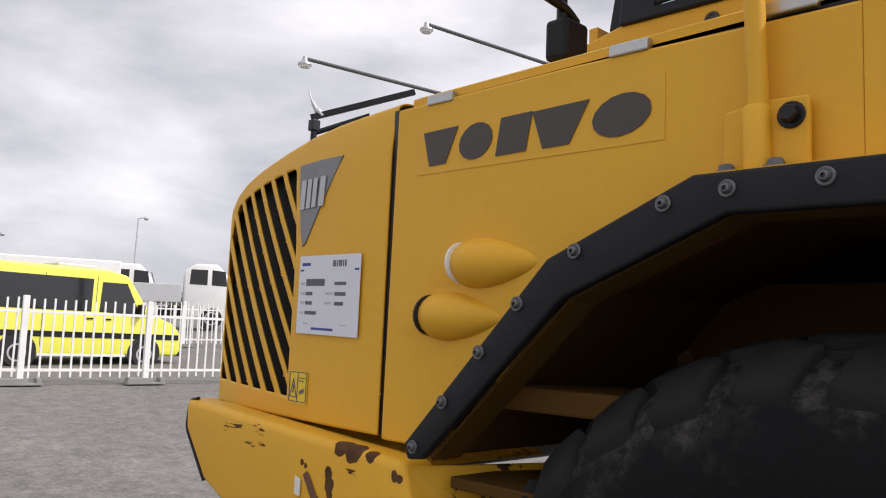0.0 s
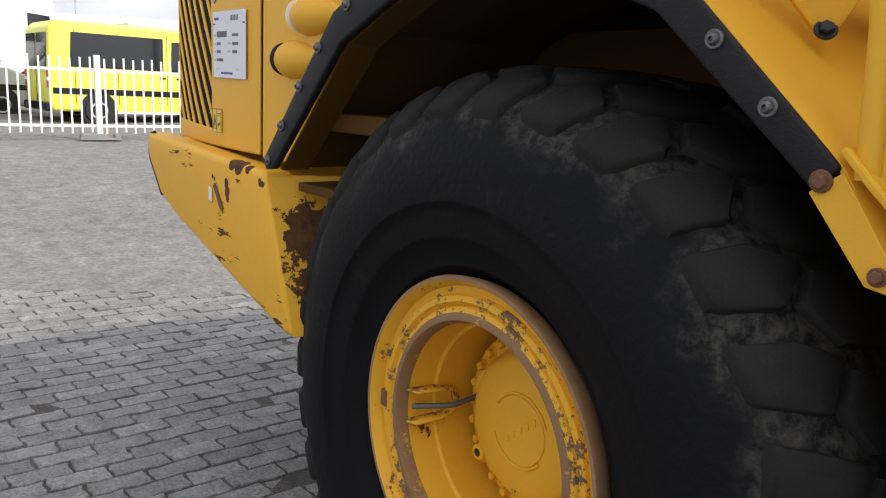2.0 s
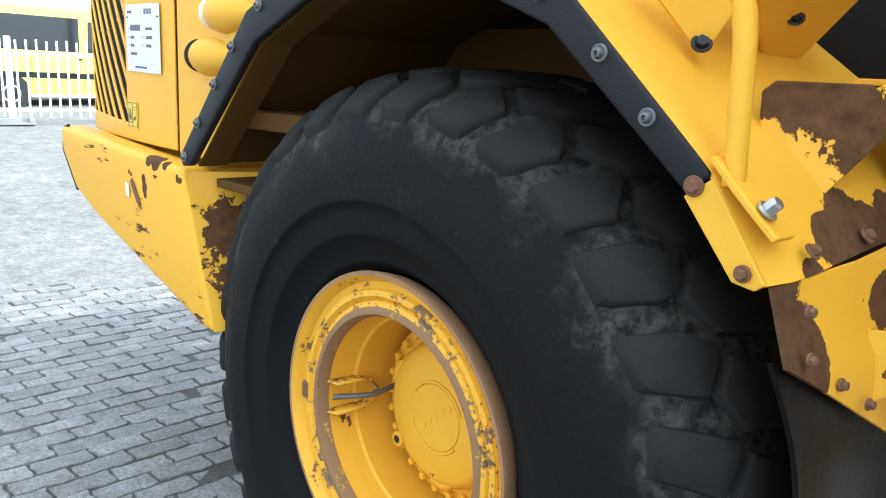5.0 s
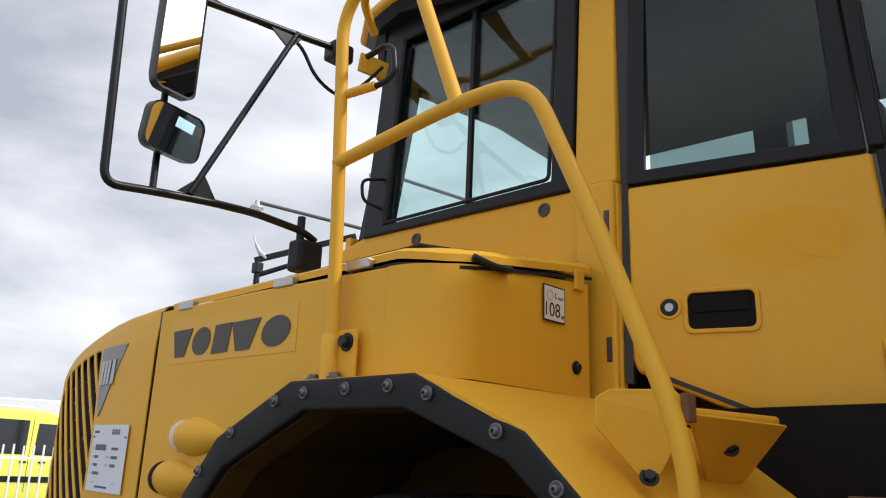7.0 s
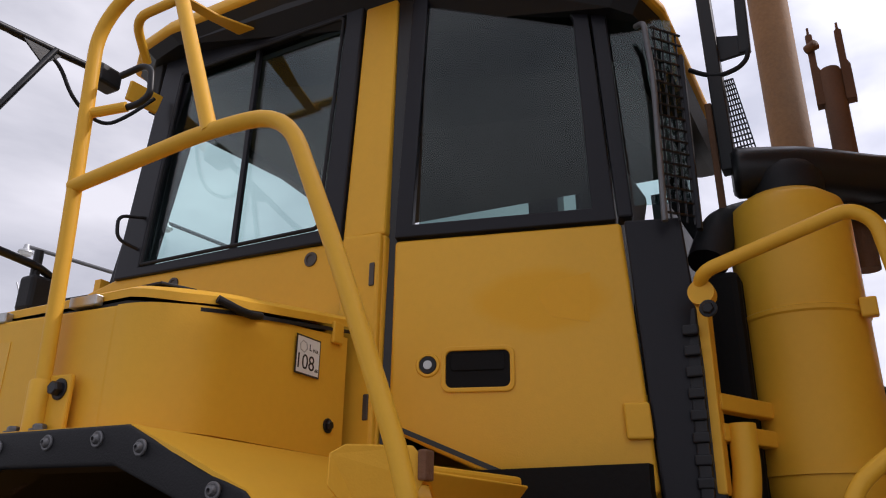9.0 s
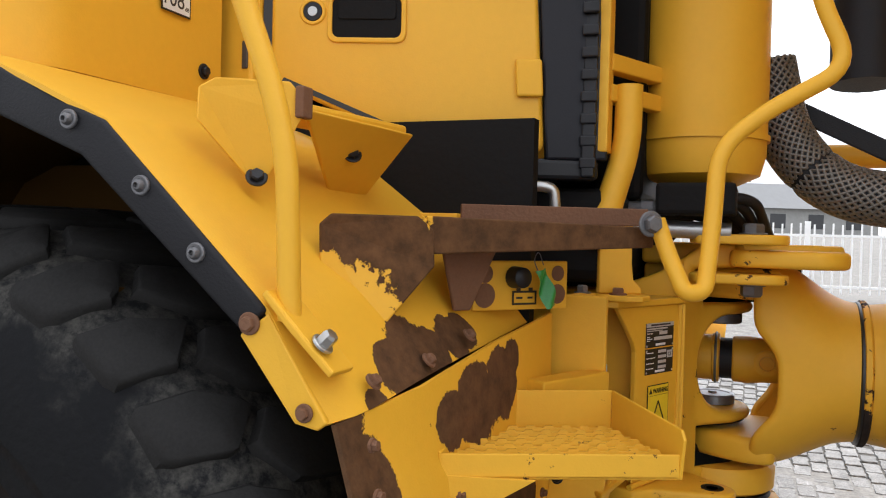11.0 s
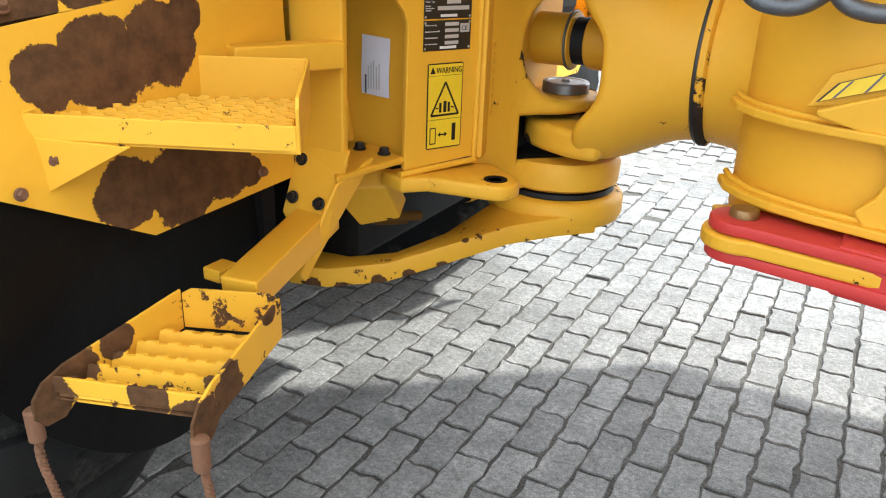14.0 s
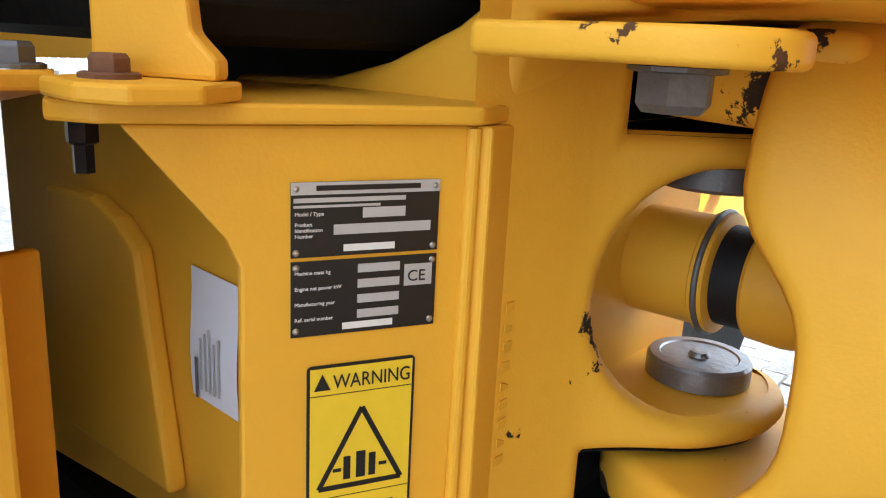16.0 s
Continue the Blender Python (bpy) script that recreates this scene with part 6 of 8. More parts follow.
part("printed_bar", slab([(0.960, 2.5425, 1.10), (0.964, 2.5425, 1.10), (0.964, 2.5425, 1.14), (0.960, 2.5425, 1.14)], (0, 0.0008, 0), 0), ink, doc)

# plate panel: slanting face with type plate and warning sign
PU = Vector((0.052, 0.108, 0)).normalized()
PN = Vector((PU.y, -PU.x, 0))
P0 = Vector((1.086, 2.483, 0))


def pp(a, z, out=0.0):
    return P0 + PU * a + PN * out + up * z


panel = part("plate_panel", slab([pp(0.015, 0.955), pp(0.195, 0.965), pp(0.205, 1.368), pp(-0.06, 1.368), pp(0.008, 1.285), pp(0.018, 1.262)], -PN * 0.014, 0.003), paint, hauler, "yellow bracket panel carrying type plates and a warning sign")
part("panel_side", slab([pp(0.205, 0.96), pp(0.205, 1.368), pp(0.205, 1.368) + Vector((-0.03, 0.16, 0)), pp(0.205, 0.96) + Vector((-0.03, 0.16, 0))], (0.014, 0.004, 0), 0.003), paint, hauler)
part("panel_weld", tube([pp(0.20, 0.96, 0.002), pp(0.203, 1.366, 0.002)], 0.006), paint, hauler)
part("panel_weld", tube([pp(0.0, 0.95, 0.004), pp(0.2, 0.958, 0.004)], 0.007), paint, hauler)
part("panel_shelf", slab([pp(0.205, 1.369, 0.012), pp(-0.075, 1.369, 0.012), pp(-0.105, 1.369, -0.01), Vector((0.96, 2.43, 1.369)), Vector((0.80, 2.60, 1.369)), Vector((1.16, 2.85, 1.369))], (0, 0, 0.015), 0.003), paint, hauler, "yellow shelf plate")
pl = part("type_plate", slab([pp(0.055, 1.268, 0.001), pp(0.175, 1.268, 0.001), pp(0.175, 1.326, 0.001), pp(0.055, 1.326, 0.001)], PN * 0.0012, 0.0003), decal_black, panel, "black and silver type plate")
pl2 = part("type_plate", slab([pp(0.055, 1.204, 0.001), pp(0.175, 1.204, 0.001), pp(0.175, 1.265, 0.001), pp(0.055, 1.265, 0.001)], PN * 0.0012, 0.0003), decal_black, panel, "black and silver type plate")


def plate_bar(a0, a1, z0, z1, mat=decal_silver, parent=pl, name="plate_field", o=0.0024):
    part(name, slab([pp(a, z, o) for a, z in ((a0, z0), (a1, z0), (a1, z1), (a0, z1))], PN * 0.0004, 0), mat, parent)


plate_bar(0.055, 0.175, 1.3165, 1.326)
plate_bar(0.074, 0.158, 1.3195, 1.3235, decal_black, pl, "printed_bar", 0.003)
plate_bar(0.057, 0.146, 1.3105, 1.314, decal_silver, pl, "printed_bar")
plate_bar(0.057, 0.125, 1.3065, 1.3085, decal_silver, pl, "printed_bar")
plate_bar(0.111, 0.146, 1.2975, 1.3055)
plate_bar(0.088, 0.168, 1.285, 1.293)
plate_bar(0.096, 0.138, 1.2715, 1.277, decal_white, pl, "maker_bar")
plate_bar(0.096, 0.138, 1.2075, 1.213, decal_white, pl2, "maker_bar")
for k in range(4):
    plate_bar(0.108, 0.143, 1.2535 - 0.0125 * k, 1.2605 - 0.0125 * k, decal_silver, pl2)
plate_bar(0.147, 0.171, 1.2395, 1.2575, decal_silver, pl2)
for w, a, z, par in (("Model / Type", 0.058, 1.3005, pl), ("Product", 0.058, 1.2925, pl), ("Identification", 0.058, 1.288, pl), ("Number", 0.058, 1.2835, pl),
                     ("Machine mass kg", 0.058, 1.2545, pl2), ("Engine net power kW", 0.058, 1.242, pl2), ("Manufacturing year", 0.058, 1.2295, pl2), ("Ref. serial number", 0.058, 1.217, pl2)):
    text_part(w, pp(a, z, 0.0015), PU, up, 0.0030, decal_white, par)
text_part("CE", pp(0.150, 1.2435, 0.002), PU, up, 0.0095, decal_black, pl2)
for a, z, par in ((0.059, 1.321, pl), (0.171, 1.321, pl), (0.059, 1.272, pl), (0.171, 1.272, pl), (0.059, 1.260, pl2), (0.171, 1.260, pl2), (0.059, 1.209, pl2), (0.171, 1.209, pl2)):
    part("plate_rivet", turned([(0, 0.003), (0.0015, 0.002), (0.002, 0)], pp(a, z, 0.002), PN, 10), steel, par)
sign = part("warning_sign", slab([pp(a, z, 0.001) for a, z in rounded(0.068, 0.995, 0.160, 1.178, 0.004)], PN * 0.0008, 0), decal_black, panel, "black and yellow warning sign")
SO = 0.0022
def sign_shape(pts, mat, name="sign_field", o=SO):
    part(name, slab([pp(a, z, o) for a, z in pts], PN * 0.0004, 0), mat, sign)
sign_shape(((0.0705, 1.1525), (0.1575, 1.1525), (0.1575, 1.1755), (0.0705, 1.1755)), decal_yellow)
sign_shape(((0.0705, 1.059), (0.1575, 1.059), (0.1575, 1.1515), (0.0705, 1.1515)), decal_yellow)
sign_shape(((0.0705, 0.9975), (0.1575, 0.9975), (0.1575, 1.058), (0.0705, 1.058)), decal_yellow)
text_part("WARNING", pp(0.089, 1.1575, 0.002), PU, up, 0.0125, decal_black, sign, width=0.066)
sign_shape(((0.0735, 1.157), (0.087, 1.157), (0.0803, 1.171)), decal_black, "sign_mark", 0.003)
for p, q in (((0.078, 1.068), (0.150, 1.068)), ((0.150, 1.068), (0.114, 1.138)), ((0.114, 1.138), (0.078, 1.068))):
    a, b = Vector(p), Vector(q)
    n2 = Vector((-(b - a).y, (b - a).x)).normalized() * 0.0022
    sign_shape([tuple(a - n2), tuple(b - n2), tuple(b + n2), tuple(a + n2)], decal_black, "sign_mark", 0.003)
for a0, a1, z0, z1 in ((0.099, 0.105, 1.074, 1.095), (0.121, 0.127, 1.074, 1.095), (0.110, 0.118, 1.074, 1.098), (0.090, 0.097, 1.082, 1.085), (0.130, 0.137, 1.082, 1.085),
                       (0.101, 0.118, 1.024, 1.027), (0.134, 0.144, 1.010, 1.048)):
    sign_shape(((a0, z0), (a1, z0), (a1, z1), (a0, z1)), decal_black, "sign_mark", 0.003)
for p in (((0.097, 1.0255), (0.104, 1.020), (0.104, 1.031)), ((0.122, 1.0255), (0.115, 1.020), (0.115, 1.031))):
    sign_shape(p, decal_black, "sign_mark", 0.003)
for a0, a1, z0, z1 in ((0.076, 0.078, 1.006, 1.042), (0.090, 0.092, 1.006, 1.042), (0.076, 0.092, 1.006, 1.008), (0.076, 0.092, 1.040, 1.042)):
    sign_shape(((a0, z0), (a1, z0), (a1, z1), (a0, z1)), decal_black, "sign_mark", 0.003)

# tow lug under the panel
def lug_outline(c, r, pts, a0, a1, z, n=10):
    out = [Vector((x, y, z)) for x, y in pts]
    for i in range(n + 1):
        a = radians(a0 + (a1 - a0) * i / n)
        out.append(Vector((c[0] + r * math.cos(a), c[1] + r * math.sin(a), z)))
    return out


part("tow_lug", slab(lug_outline((1.267, 2.586), 0.052, [(1.20, 2.70), (1.08, 2.62), (1.03, 2.50), (1.10, 2.475), (1.14, 2.515)], -70, 62, 0.945), (0, 0, -0.034), 0.008, 3), paint_chipped, hauler, "chipped yellow tow lug with a hole", 40)
part("lug_hole", turned([(0, 0.026), (0.0015, 0.026), (0.0015, 0.022), (-0.0005, 0.012)], (1.267, 2.586, 0.945), (0, 0, 1), 24), dark_inside, hauler, "dark rusty bore")
# hitch: a fork that narrows to a round neck
HC = Vector((1.30, 3.0, 1.20))


def cast_section(x):
    k = max(0.0, min(1.0, (x - 1.38) / 0.22))
    s = k * k * (3 - 2 * k)
    return 0.212 - 0.027 * s, 0.275 - 0.09 * s, 1.205 - 0.02 * s


def cast_point(u, a):
    """u from the concave front edge to the neck ring, a round the axis."""
    p = 0.52 + 0.48 * min(1.0, u * 1.25)
    ca, sa = math.cos(a), math.sin(a)
    r = (abs(ca) ** (2 / p) + abs(sa) ** (2 / p)) ** (-p / 2)
    d = 0.04 + 0.275 * r * sa
    x = (1.345 + 0.062 * math.exp(-(d / 0.12) ** 4)) * (1 - u) + 1.602 * u
    hy, hz, zc = cast_section(x)
    roll = 1 - 0.045 * max(0.0, 1 - u / 0.09) ** 2
    return Vector((x, HC.y - hy * roll * r * ca, zc + hz * roll * r * sa))


part("hitch_tube", grid_surface(lambda u, v: cast_point(u, math.pi + v * 2 * math.pi), 44, 96), paint_joint, hauler, "smooth yellow hitch tube with a concave front edge", 60, 0.035)

# frame head: one casting whose face sweeps round to the pin lobes, with a rounded opening between two fork slots
HEAD_PLAN = fillet([(1.172, 2.668, 0), (1.190, 2.75, 0), (1.212, 2.82, 0), (1.255, 2.868, 0), (1.305, 2.91, 0), (1.342, 2.98, 0), (1.345, 3.06, 0), (1.31, 3.12, 0), (1.25, 3.14, 0)], 0.035, 4)
HEAD_CUM = [0.0]
for a, b in zip(HEAD_PLAN, HEAD_PLAN[1:]):
    HEAD_CUM.append(HEAD_CUM[-1] + (b - a).length)


def head_xy(s):
    """Place and outward direction on the plan of the head, s metres from the weld."""
    i = max(0, min(len(HEAD_PLAN) - 2, next((k for k, c in enumerate(HEAD_CUM) if c > s), len(HEAD_CUM)) - 1))
    a, b = HEAD_PLAN[i], HEAD_PLAN[i + 1]
    d = (b - a).normalized()
    return a + d * (s - HEAD_CUM[i]), Vector((d.y, -d.x, 0))


def head_cut(s, z):
    """Signed distance to the openings of the head, negative inside."""
    if s < 0.285:
        hole = (math.hypot((s - 0.285) / 0.122, (z - 1.195) / 0.131) - 1) * 0.122
    else:
        hole = abs(z - 1.195) - 0.131
    low = max(abs(z - 0.976) - 0.052, 0.166 - s)
    high = max(abs(z - 1.41) - 0.05, 0.180 - s)
    return min(hole, low, high)


def head_face():
    bm = bmesh.new()
    ns, nz, total = 130, 160, HEAD_CUM[-1]
    grid, flat = [], []
    for i in range(ns + 1):
        row, frow = [], []
        for j in range(nz + 1):
            s, z = total * i / ns, 0.846 + 0.63 * j / nz
            d = head_cut(s, z)
            if abs(d) < 0.0034:
                e = 0.0005
                gx, gz = (head_cut(s + e, z) - head_cut(s - e, z)) / (2 * e), (head_cut(s, z + e) - head_cut(s, z - e)) / (2 * e)
                g = max(0.25, gx * gx + gz * gz)
                s, z = s - d * gx / g, z - d * gz / g
                d = 0.0
            r = 0.020
            k = max(0.0, min(d, z - 0.846, r))
            c, n_ = head_xy(s)
            p = c - n_ * (r - math.sqrt(max(0.0, r * r - (r - k) ** 2)))
            row.append(bm.verts.new((p.x, p.y, z)))
            frow.append((s, z))
        grid.append(row)
        flat.append(frow)
    for i in range(ns):
        for j in range(nz):
            cs = sum(flat[a][b][0] for a in (i, i + 1) for b in (j, j + 1)) / 4
            cz = sum(flat[a][b][1] for a in (i, i + 1) for b in (j, j + 1)) / 4
            if head_cut(cs, cz) > 0:
                bm.faces.new((grid[i][j], grid[i + 1][j], grid[i + 1][j + 1], grid[i][j + 1]))
    for v in [v for v in bm.verts if not v.link_faces]:
        bm.verts.remove(v)
    return bm


head = part("front_frame_head", head_face(), paint_joint, hauler, "yellow cast frame head with a rounded opening and two fork slots", 60)
lobe_plan = [head_xy(0.13 + 0.008 * i)[0] - head_xy(0.13 + 0.008 * i)[1] * 0.012 for i in range(46)] + [Vector((1.15, 3.14, 0)), Vector((1.15, 2.80, 0))]
for z0, z1 in ((0.848, 0.922), (1.030, 1.062), (1.328, 1.354)):
    part("pin_lobe", slab([p + up * z0 for p in lobe_plan], (0, 0, z1 - z0), 0.003), paint_lobe, head, "worn yellow pin lobe")
part("head_web", box((1.06, 2.86, 0.85), (1.158, 3.20, 1.46), 0.01), paint_joint, head)
# Near-black strips stand for the slot's shade along with its grease.
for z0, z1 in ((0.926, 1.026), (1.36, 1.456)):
    part("slot_grease", box((1.158, 2.865, z0), (1.168, 3.12, z1), 0), dark_inside, head, "near-black strip for the slot's gap shade and grease")
# Sheet added to stop the view through the upper slot and darken it.
part("slot_web", box((1.168, 3.10, 1.35), (1.47, 3.16, 1.462), 0.004), dark_inside, head, "near-black sheet added to keep the upper slot dark")
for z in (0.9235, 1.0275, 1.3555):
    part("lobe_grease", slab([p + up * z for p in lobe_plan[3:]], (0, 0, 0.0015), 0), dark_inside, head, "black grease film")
ear_plan = [(1.41, 2.84), (1.38, 2.830), (1.33, 2.832), (1.25, 2.868), (1.200, 2.902), (1.178, 2.94), (1.172, 3.0), (1.175, 3.08), (1.22, 3.15), (1.41, 3.155)]
for z0, z1 in ((0.944, 1.014), (1.373, 1.456)):
    part("fork_arm", slab([(x, y, z0) for x, y in ear_plan], (0, 0, z1 - z0), 0.018, 4), paint_lobe, hauler, "worn yellow fork arm", 50)
for k in range(9):
    c, n_ = head_xy(0.052)
    part("cast_mark", slab([c + n_ * 0.0005 + Vector((0.001, 0.006 * q, 1.05 + 0.019 * k + r)) for q, r in ((-1, 0), (1, 0), (1, 0.009 - 0.005 * (k % 3 == 1)), (-1, 0.009))], n_ * 0.0016, 0.0004), paint_joint, head, "raised cast mark")
SH = Vector((1.135, 3.045, 1.190))
part("shaft", turned([(0.0, 0.065), (0.103, 0.065), (0.106, 0.070), (0.122, 0.070), (0.125, 0.061)], SH, (1, 0, 0), 40), paint_joint, hauler, "yellow drive shaft", 40)
part("shaft_seal", turned([(0.122, 0.058), (0.158, 0.058)], SH, (1, 0, 0), 40), rubber, hauler, "black shaft seal", 40)
part("shaft_yoke", turned([(0.158, 0.060), (0.163, 0.065), (0.20, 0.067), (0.24, 0.062), (0.36, 0.058)], SH, (1, 0, 0), 40), paint_joint, hauler, "yellow universal joint yoke", 40)
part("yoke_boss", turned([(0, 0.036), (0.012, 0.036), (0.016, 0.030), (0.016, 0.020), (0.008, 0.018)], SH + Vector((0.25, -0.052, 0)), (0, -1, 0), 32), paint_joint, hauler, "", 40)
part("shaft_clip", sweep([(SH.x + 0.114, SH.y + 0.071 * math.cos(a), SH.z + 0.071 * math.sin(a)) for a in [radians(12 * k) for k in range(31)]], 0.0035), dull_steel, hauler)
part("pin_cap", turned([(0, 0.060), (0.022, 0.060), (0.026, 0.057), (0.0262, 0.046), (0.0245, 0.044), (0.0245, 0.013), (0.030, 0.010), (0.030, 0)], (1.243, 3.036, 1.064), (0, 0, 1), 36), cap_steel, hauler, "grey steel pin cap", 30)
part("upper_pin", turned([(0, 0.058), (-0.004, 0.062), (-0.026, 0.062), (-0.03, 0.058)], (1.255, 2.985, 1.328), (0, 0, 1), 36), dull_steel, hauler, "dull steel pin end", 30)
# hinge disc below the head, with its black seal
DC = Vector((1.255, 2.995, 0))
# Near-black disc fills the gap, for its dark as well as grease.
part("lug_gap", turned([(0.826, 0.135), (0.850, 0.135)], DC, (0, 0, 1), 48), dark_inside, hauler, "near-black disc for the greasy gap's dark", 40)
part("lower_lug", turned([(0.848, 0.146), (0.856, 0.158), (0.905, 0.160), (0.920, 0.150), (0.922, 0.12)], DC, (0, 0, 1), 56), paint_joint, hauler, "rounded yellow hinge lug", 40)
part("hitch_top", slab([(1.06, 2.80, 1.462), (1.30, 2.83, 1.462), (1.50, 2.83, 1.462), (1.56, 2.90, 1.462), (1.56, 3.2, 1.462), (1.06, 3.3, 1.462)], (0, 0, 0.058), 0.014, 3), paint_joint, hauler, "yellow top plate of the hitch", 40)
part("seal_ring", turned([(0.824, 0.140), (0.832, 0.150), (0.842, 0.146)], DC, (0, 0, 1), 48), rubber, hauler, "", 40)
part("arm_disc", turned([(0.752, 0.150), (0.762, 0.170), (0.776, 0.176), (0.812, 0.176), (0.824, 0.168), (0.828, 0.158)], DC, (0, 0, 1), 56), paint_joint, hauler, "thick yellow hinge disc", 40)
part("cover_disc", turned([(0.730, 0.108), (0.738, 0.122), (0.755, 0.125)], DC, (0, 0, 1), 40), black_paint, hauler, "black cover below the pin", 40)
for k in range(8):
    a = radians(45 * k + 10)
    part("cover_bolt", bolt_mesh(DC + Vector((0.105 * math.cos(a), 0.105 * math.sin(a), 0.733)), (0, 0, -1), 0.011), black_paint, hauler)
arm_out = [(1.405, 2.90, 0.800), (1.33, 2.825, 0.798), (1.24, 2.74, 0.785), (1.13, 2.64, 0.745), (1.02, 2.545, 0.706), (0.90, 2.47, 0.690), (0.80, 2.45, 0.685), (0.79, 2.56, 0.685), (0.90, 2.565, 0.690), (1.00, 2.615, 0.706), (1.085, 2.71, 0.745), (1.13, 2.83, 0.785), (1.14, 3.0, 0.795), (1.18, 3.12, 0.798)]
bm = bmesh.new()
a_v, b_v = [bm.verts.new(p) for p in arm_out], [bm.verts.new((p[0], p[1], p[2] - 0.050)) for p in arm_out]
bm.faces.new(a_v)
bm.faces.new(b_v[::-1])
for i in range(len(a_v)):
    j = (i + 1) % len(a_v)
    bm.faces.new((a_v[i], b_v[i], b_v[j], a_v[j]))
bmesh.ops.triangulate(bm, faces=[f for f in bm.faces if len(f.verts) > 4])
part("lower_arm", bevelled(bm, 0.006, 2, 45), paint_arm, hauler, "curved yellow lower frame arm with chipped edges", 40)
# Filler box whose near-black colour stands for shade under the frame.
part("under_frame", box((0.45, 2.58, 0.66), (0.90, 3.4, 0.86), 0.02), dark_inside, hauler, "near-black box for the shade under the frame")
part("under_bracket", slab([(0.93, 2.44, 0.90), (1.03, 2.52, 0.90), (1.02, 2.60, 0.80), (0.94, 2.55, 0.78)], (0, 0.03, 0.04), 0.006), paint_chipped, hauler)
part("head_flare", slab([(x, 2.70, z) for x, z in ((0.80, 1.36), (0.80, 1.386), (0.95, 1.390), (1.04, 1.412), (1.12, 1.446), (1.18, 1.485), (1.22, 1.52), (1.30, 1.52), (1.30, 1.46), (1.20, 1.456), (1.17, 1.36))], (0.02, 0.14, 0), 0.012, 3), paint_joint, hauler, "yellow frame casting sweeping up to the hitch", 40)
# Pipe colour is darkened to carry the shade below the frame.
for x, z, w in ((0.90, 0.80, 0.03), (0.94, 0.815, 0.024), (0.87, 0.815, 0.035)):
    part("under_pipe", tube([(x - 0.1, 2.62, z + 0.05), (x, 2.56, z + 0.06), (x + 0.05, 2.58, z - 0.01), (x + 0.10, 2.66, z - 0.02)], w * 0.5, 0.03), shade_yellow, hauler, "pipe under the frame, its yellow darkened for shade", 60)
# steering cylinder mount above
for z in (1.518, 1.424):
    part("cylinder_fork", slab(lug_outline((1.352, 2.668), 0.068, [(1.20, 2.78), (1.195, 2.64), (1.215, 2.602)], -88, 70, z), (0, 0, 0.024), 0.006, 3), paint_chipped, hauler, "yellow fork plate", 40)
part("cylinder_lug", slab(lug_outline((1.46, 2.72), 0.095, [(1.34, 2.86), (1.28, 2.74), (1.29, 2.665), (1.32, 2.64)], -80, 75, 1.463), (0, 0, 0.042), 0.012, 3), paint_chipped, hauler, "worn yellow lug between the fork plates", 40)
part("fork_nut", bolt_mesh((1.338, 2.668, 1.423), (0, 0, -1), 0.026, 0.030, 1.25), dull_steel, hauler, "large steel nut")
part("fork_nut", bolt_mesh((1.338, 2.668, 1.543), (0, 0, 1), 0.026, 0.026, 1.25), dull_steel, hauler, "large steel nut")
part("cylinder_rod", turned([(0, 0.021), (0.26, 0.021)], (1.03, 2.62, 1.555), (1, 0.0, -0.03), 24), steel, hauler, "chrome steering rod", 40)
part("cylinder_barrel", turned([(0, 0.045), (0.55, 0.045)], (0.45, 2.62, 1.57), (1, 0.0, -0.03), 24), paint, hauler, "yellow steering cylinder", 40)
part("mount_bracket", slab([(1.015, 2.435, 1.398), (1.105, 2.475, 1.398), (1.105, 2.475, 1.412), (1.088, 2.467, 1.43), (1.084, 2.465, 1.47), (1.084, 2.465, 1.58), (1.015, 2.435, 1.58)], (-0.010, 0.018, 0), 0.004), paint, hauler, "curved yellow bracket")
part("mount_foot", slab([(1.03, 2.392, 1.385), (1.085, 2.388, 1.385), (1.118, 2.405, 1.385), (1.128, 2.45, 1.385), (1.10, 2.50, 1.385), (1.0, 2.45, 1.385)], (0, 0, 0.013), 0.003), paint_chipped, hauler, "yellow bracket foot")
part("mount_bolt", bolt_mesh((1.060, 2.425, 1.398), (0, 0, 1), 0.0135, 0.016), rusty, hauler, "rusty bolt")
part("side_foot", slab([(0.88, 2.33, 1.365), (0.985, 2.365, 1.386), (1.010, 2.372, 1.386), (1.015, 2.41, 1.386), (0.97, 2.43, 1.386), (0.88, 2.41, 1.365)], (0, 0, 0.014), 0.003), paint_chipped, hauler, "bent yellow foot plate")
part("side_foot_bolt", bolt_mesh((0.985, 2.398, 1.400), (0, 0, 1), 0.013, 0.018), dull_steel, hauler, "steel bolt")
part("side_foot_stud", turned([(0, 0.012), (-0.022, 0.012), (-0.024, 0.008), (-0.045, 0.008)], (0.985, 2.440, 1.369), (0, 0, 1), 6), black_paint, hauler, "dark stud below the shelf")
part("ring_seal", turned([(0, 0.183), (0.006, 0.194), (0.018, 0.194), (0.024, 0.186)], (1.602, 3.0, 1.183), (1, 0, 0), 64), worn_paint("greasy_ring", chips=0.22, chip_scale=14, under=(0.03, 0.02, 0.015)), hauler, "greasy dark ring seal", 40)
part("ring_gap", turned([(-0.008, 0.178), (0.0, 0.190), (0.006, 0.190)], (1.60, 3.0, 1.183), (1, 0, 0), 64), decal_black, hauler, "", 40)
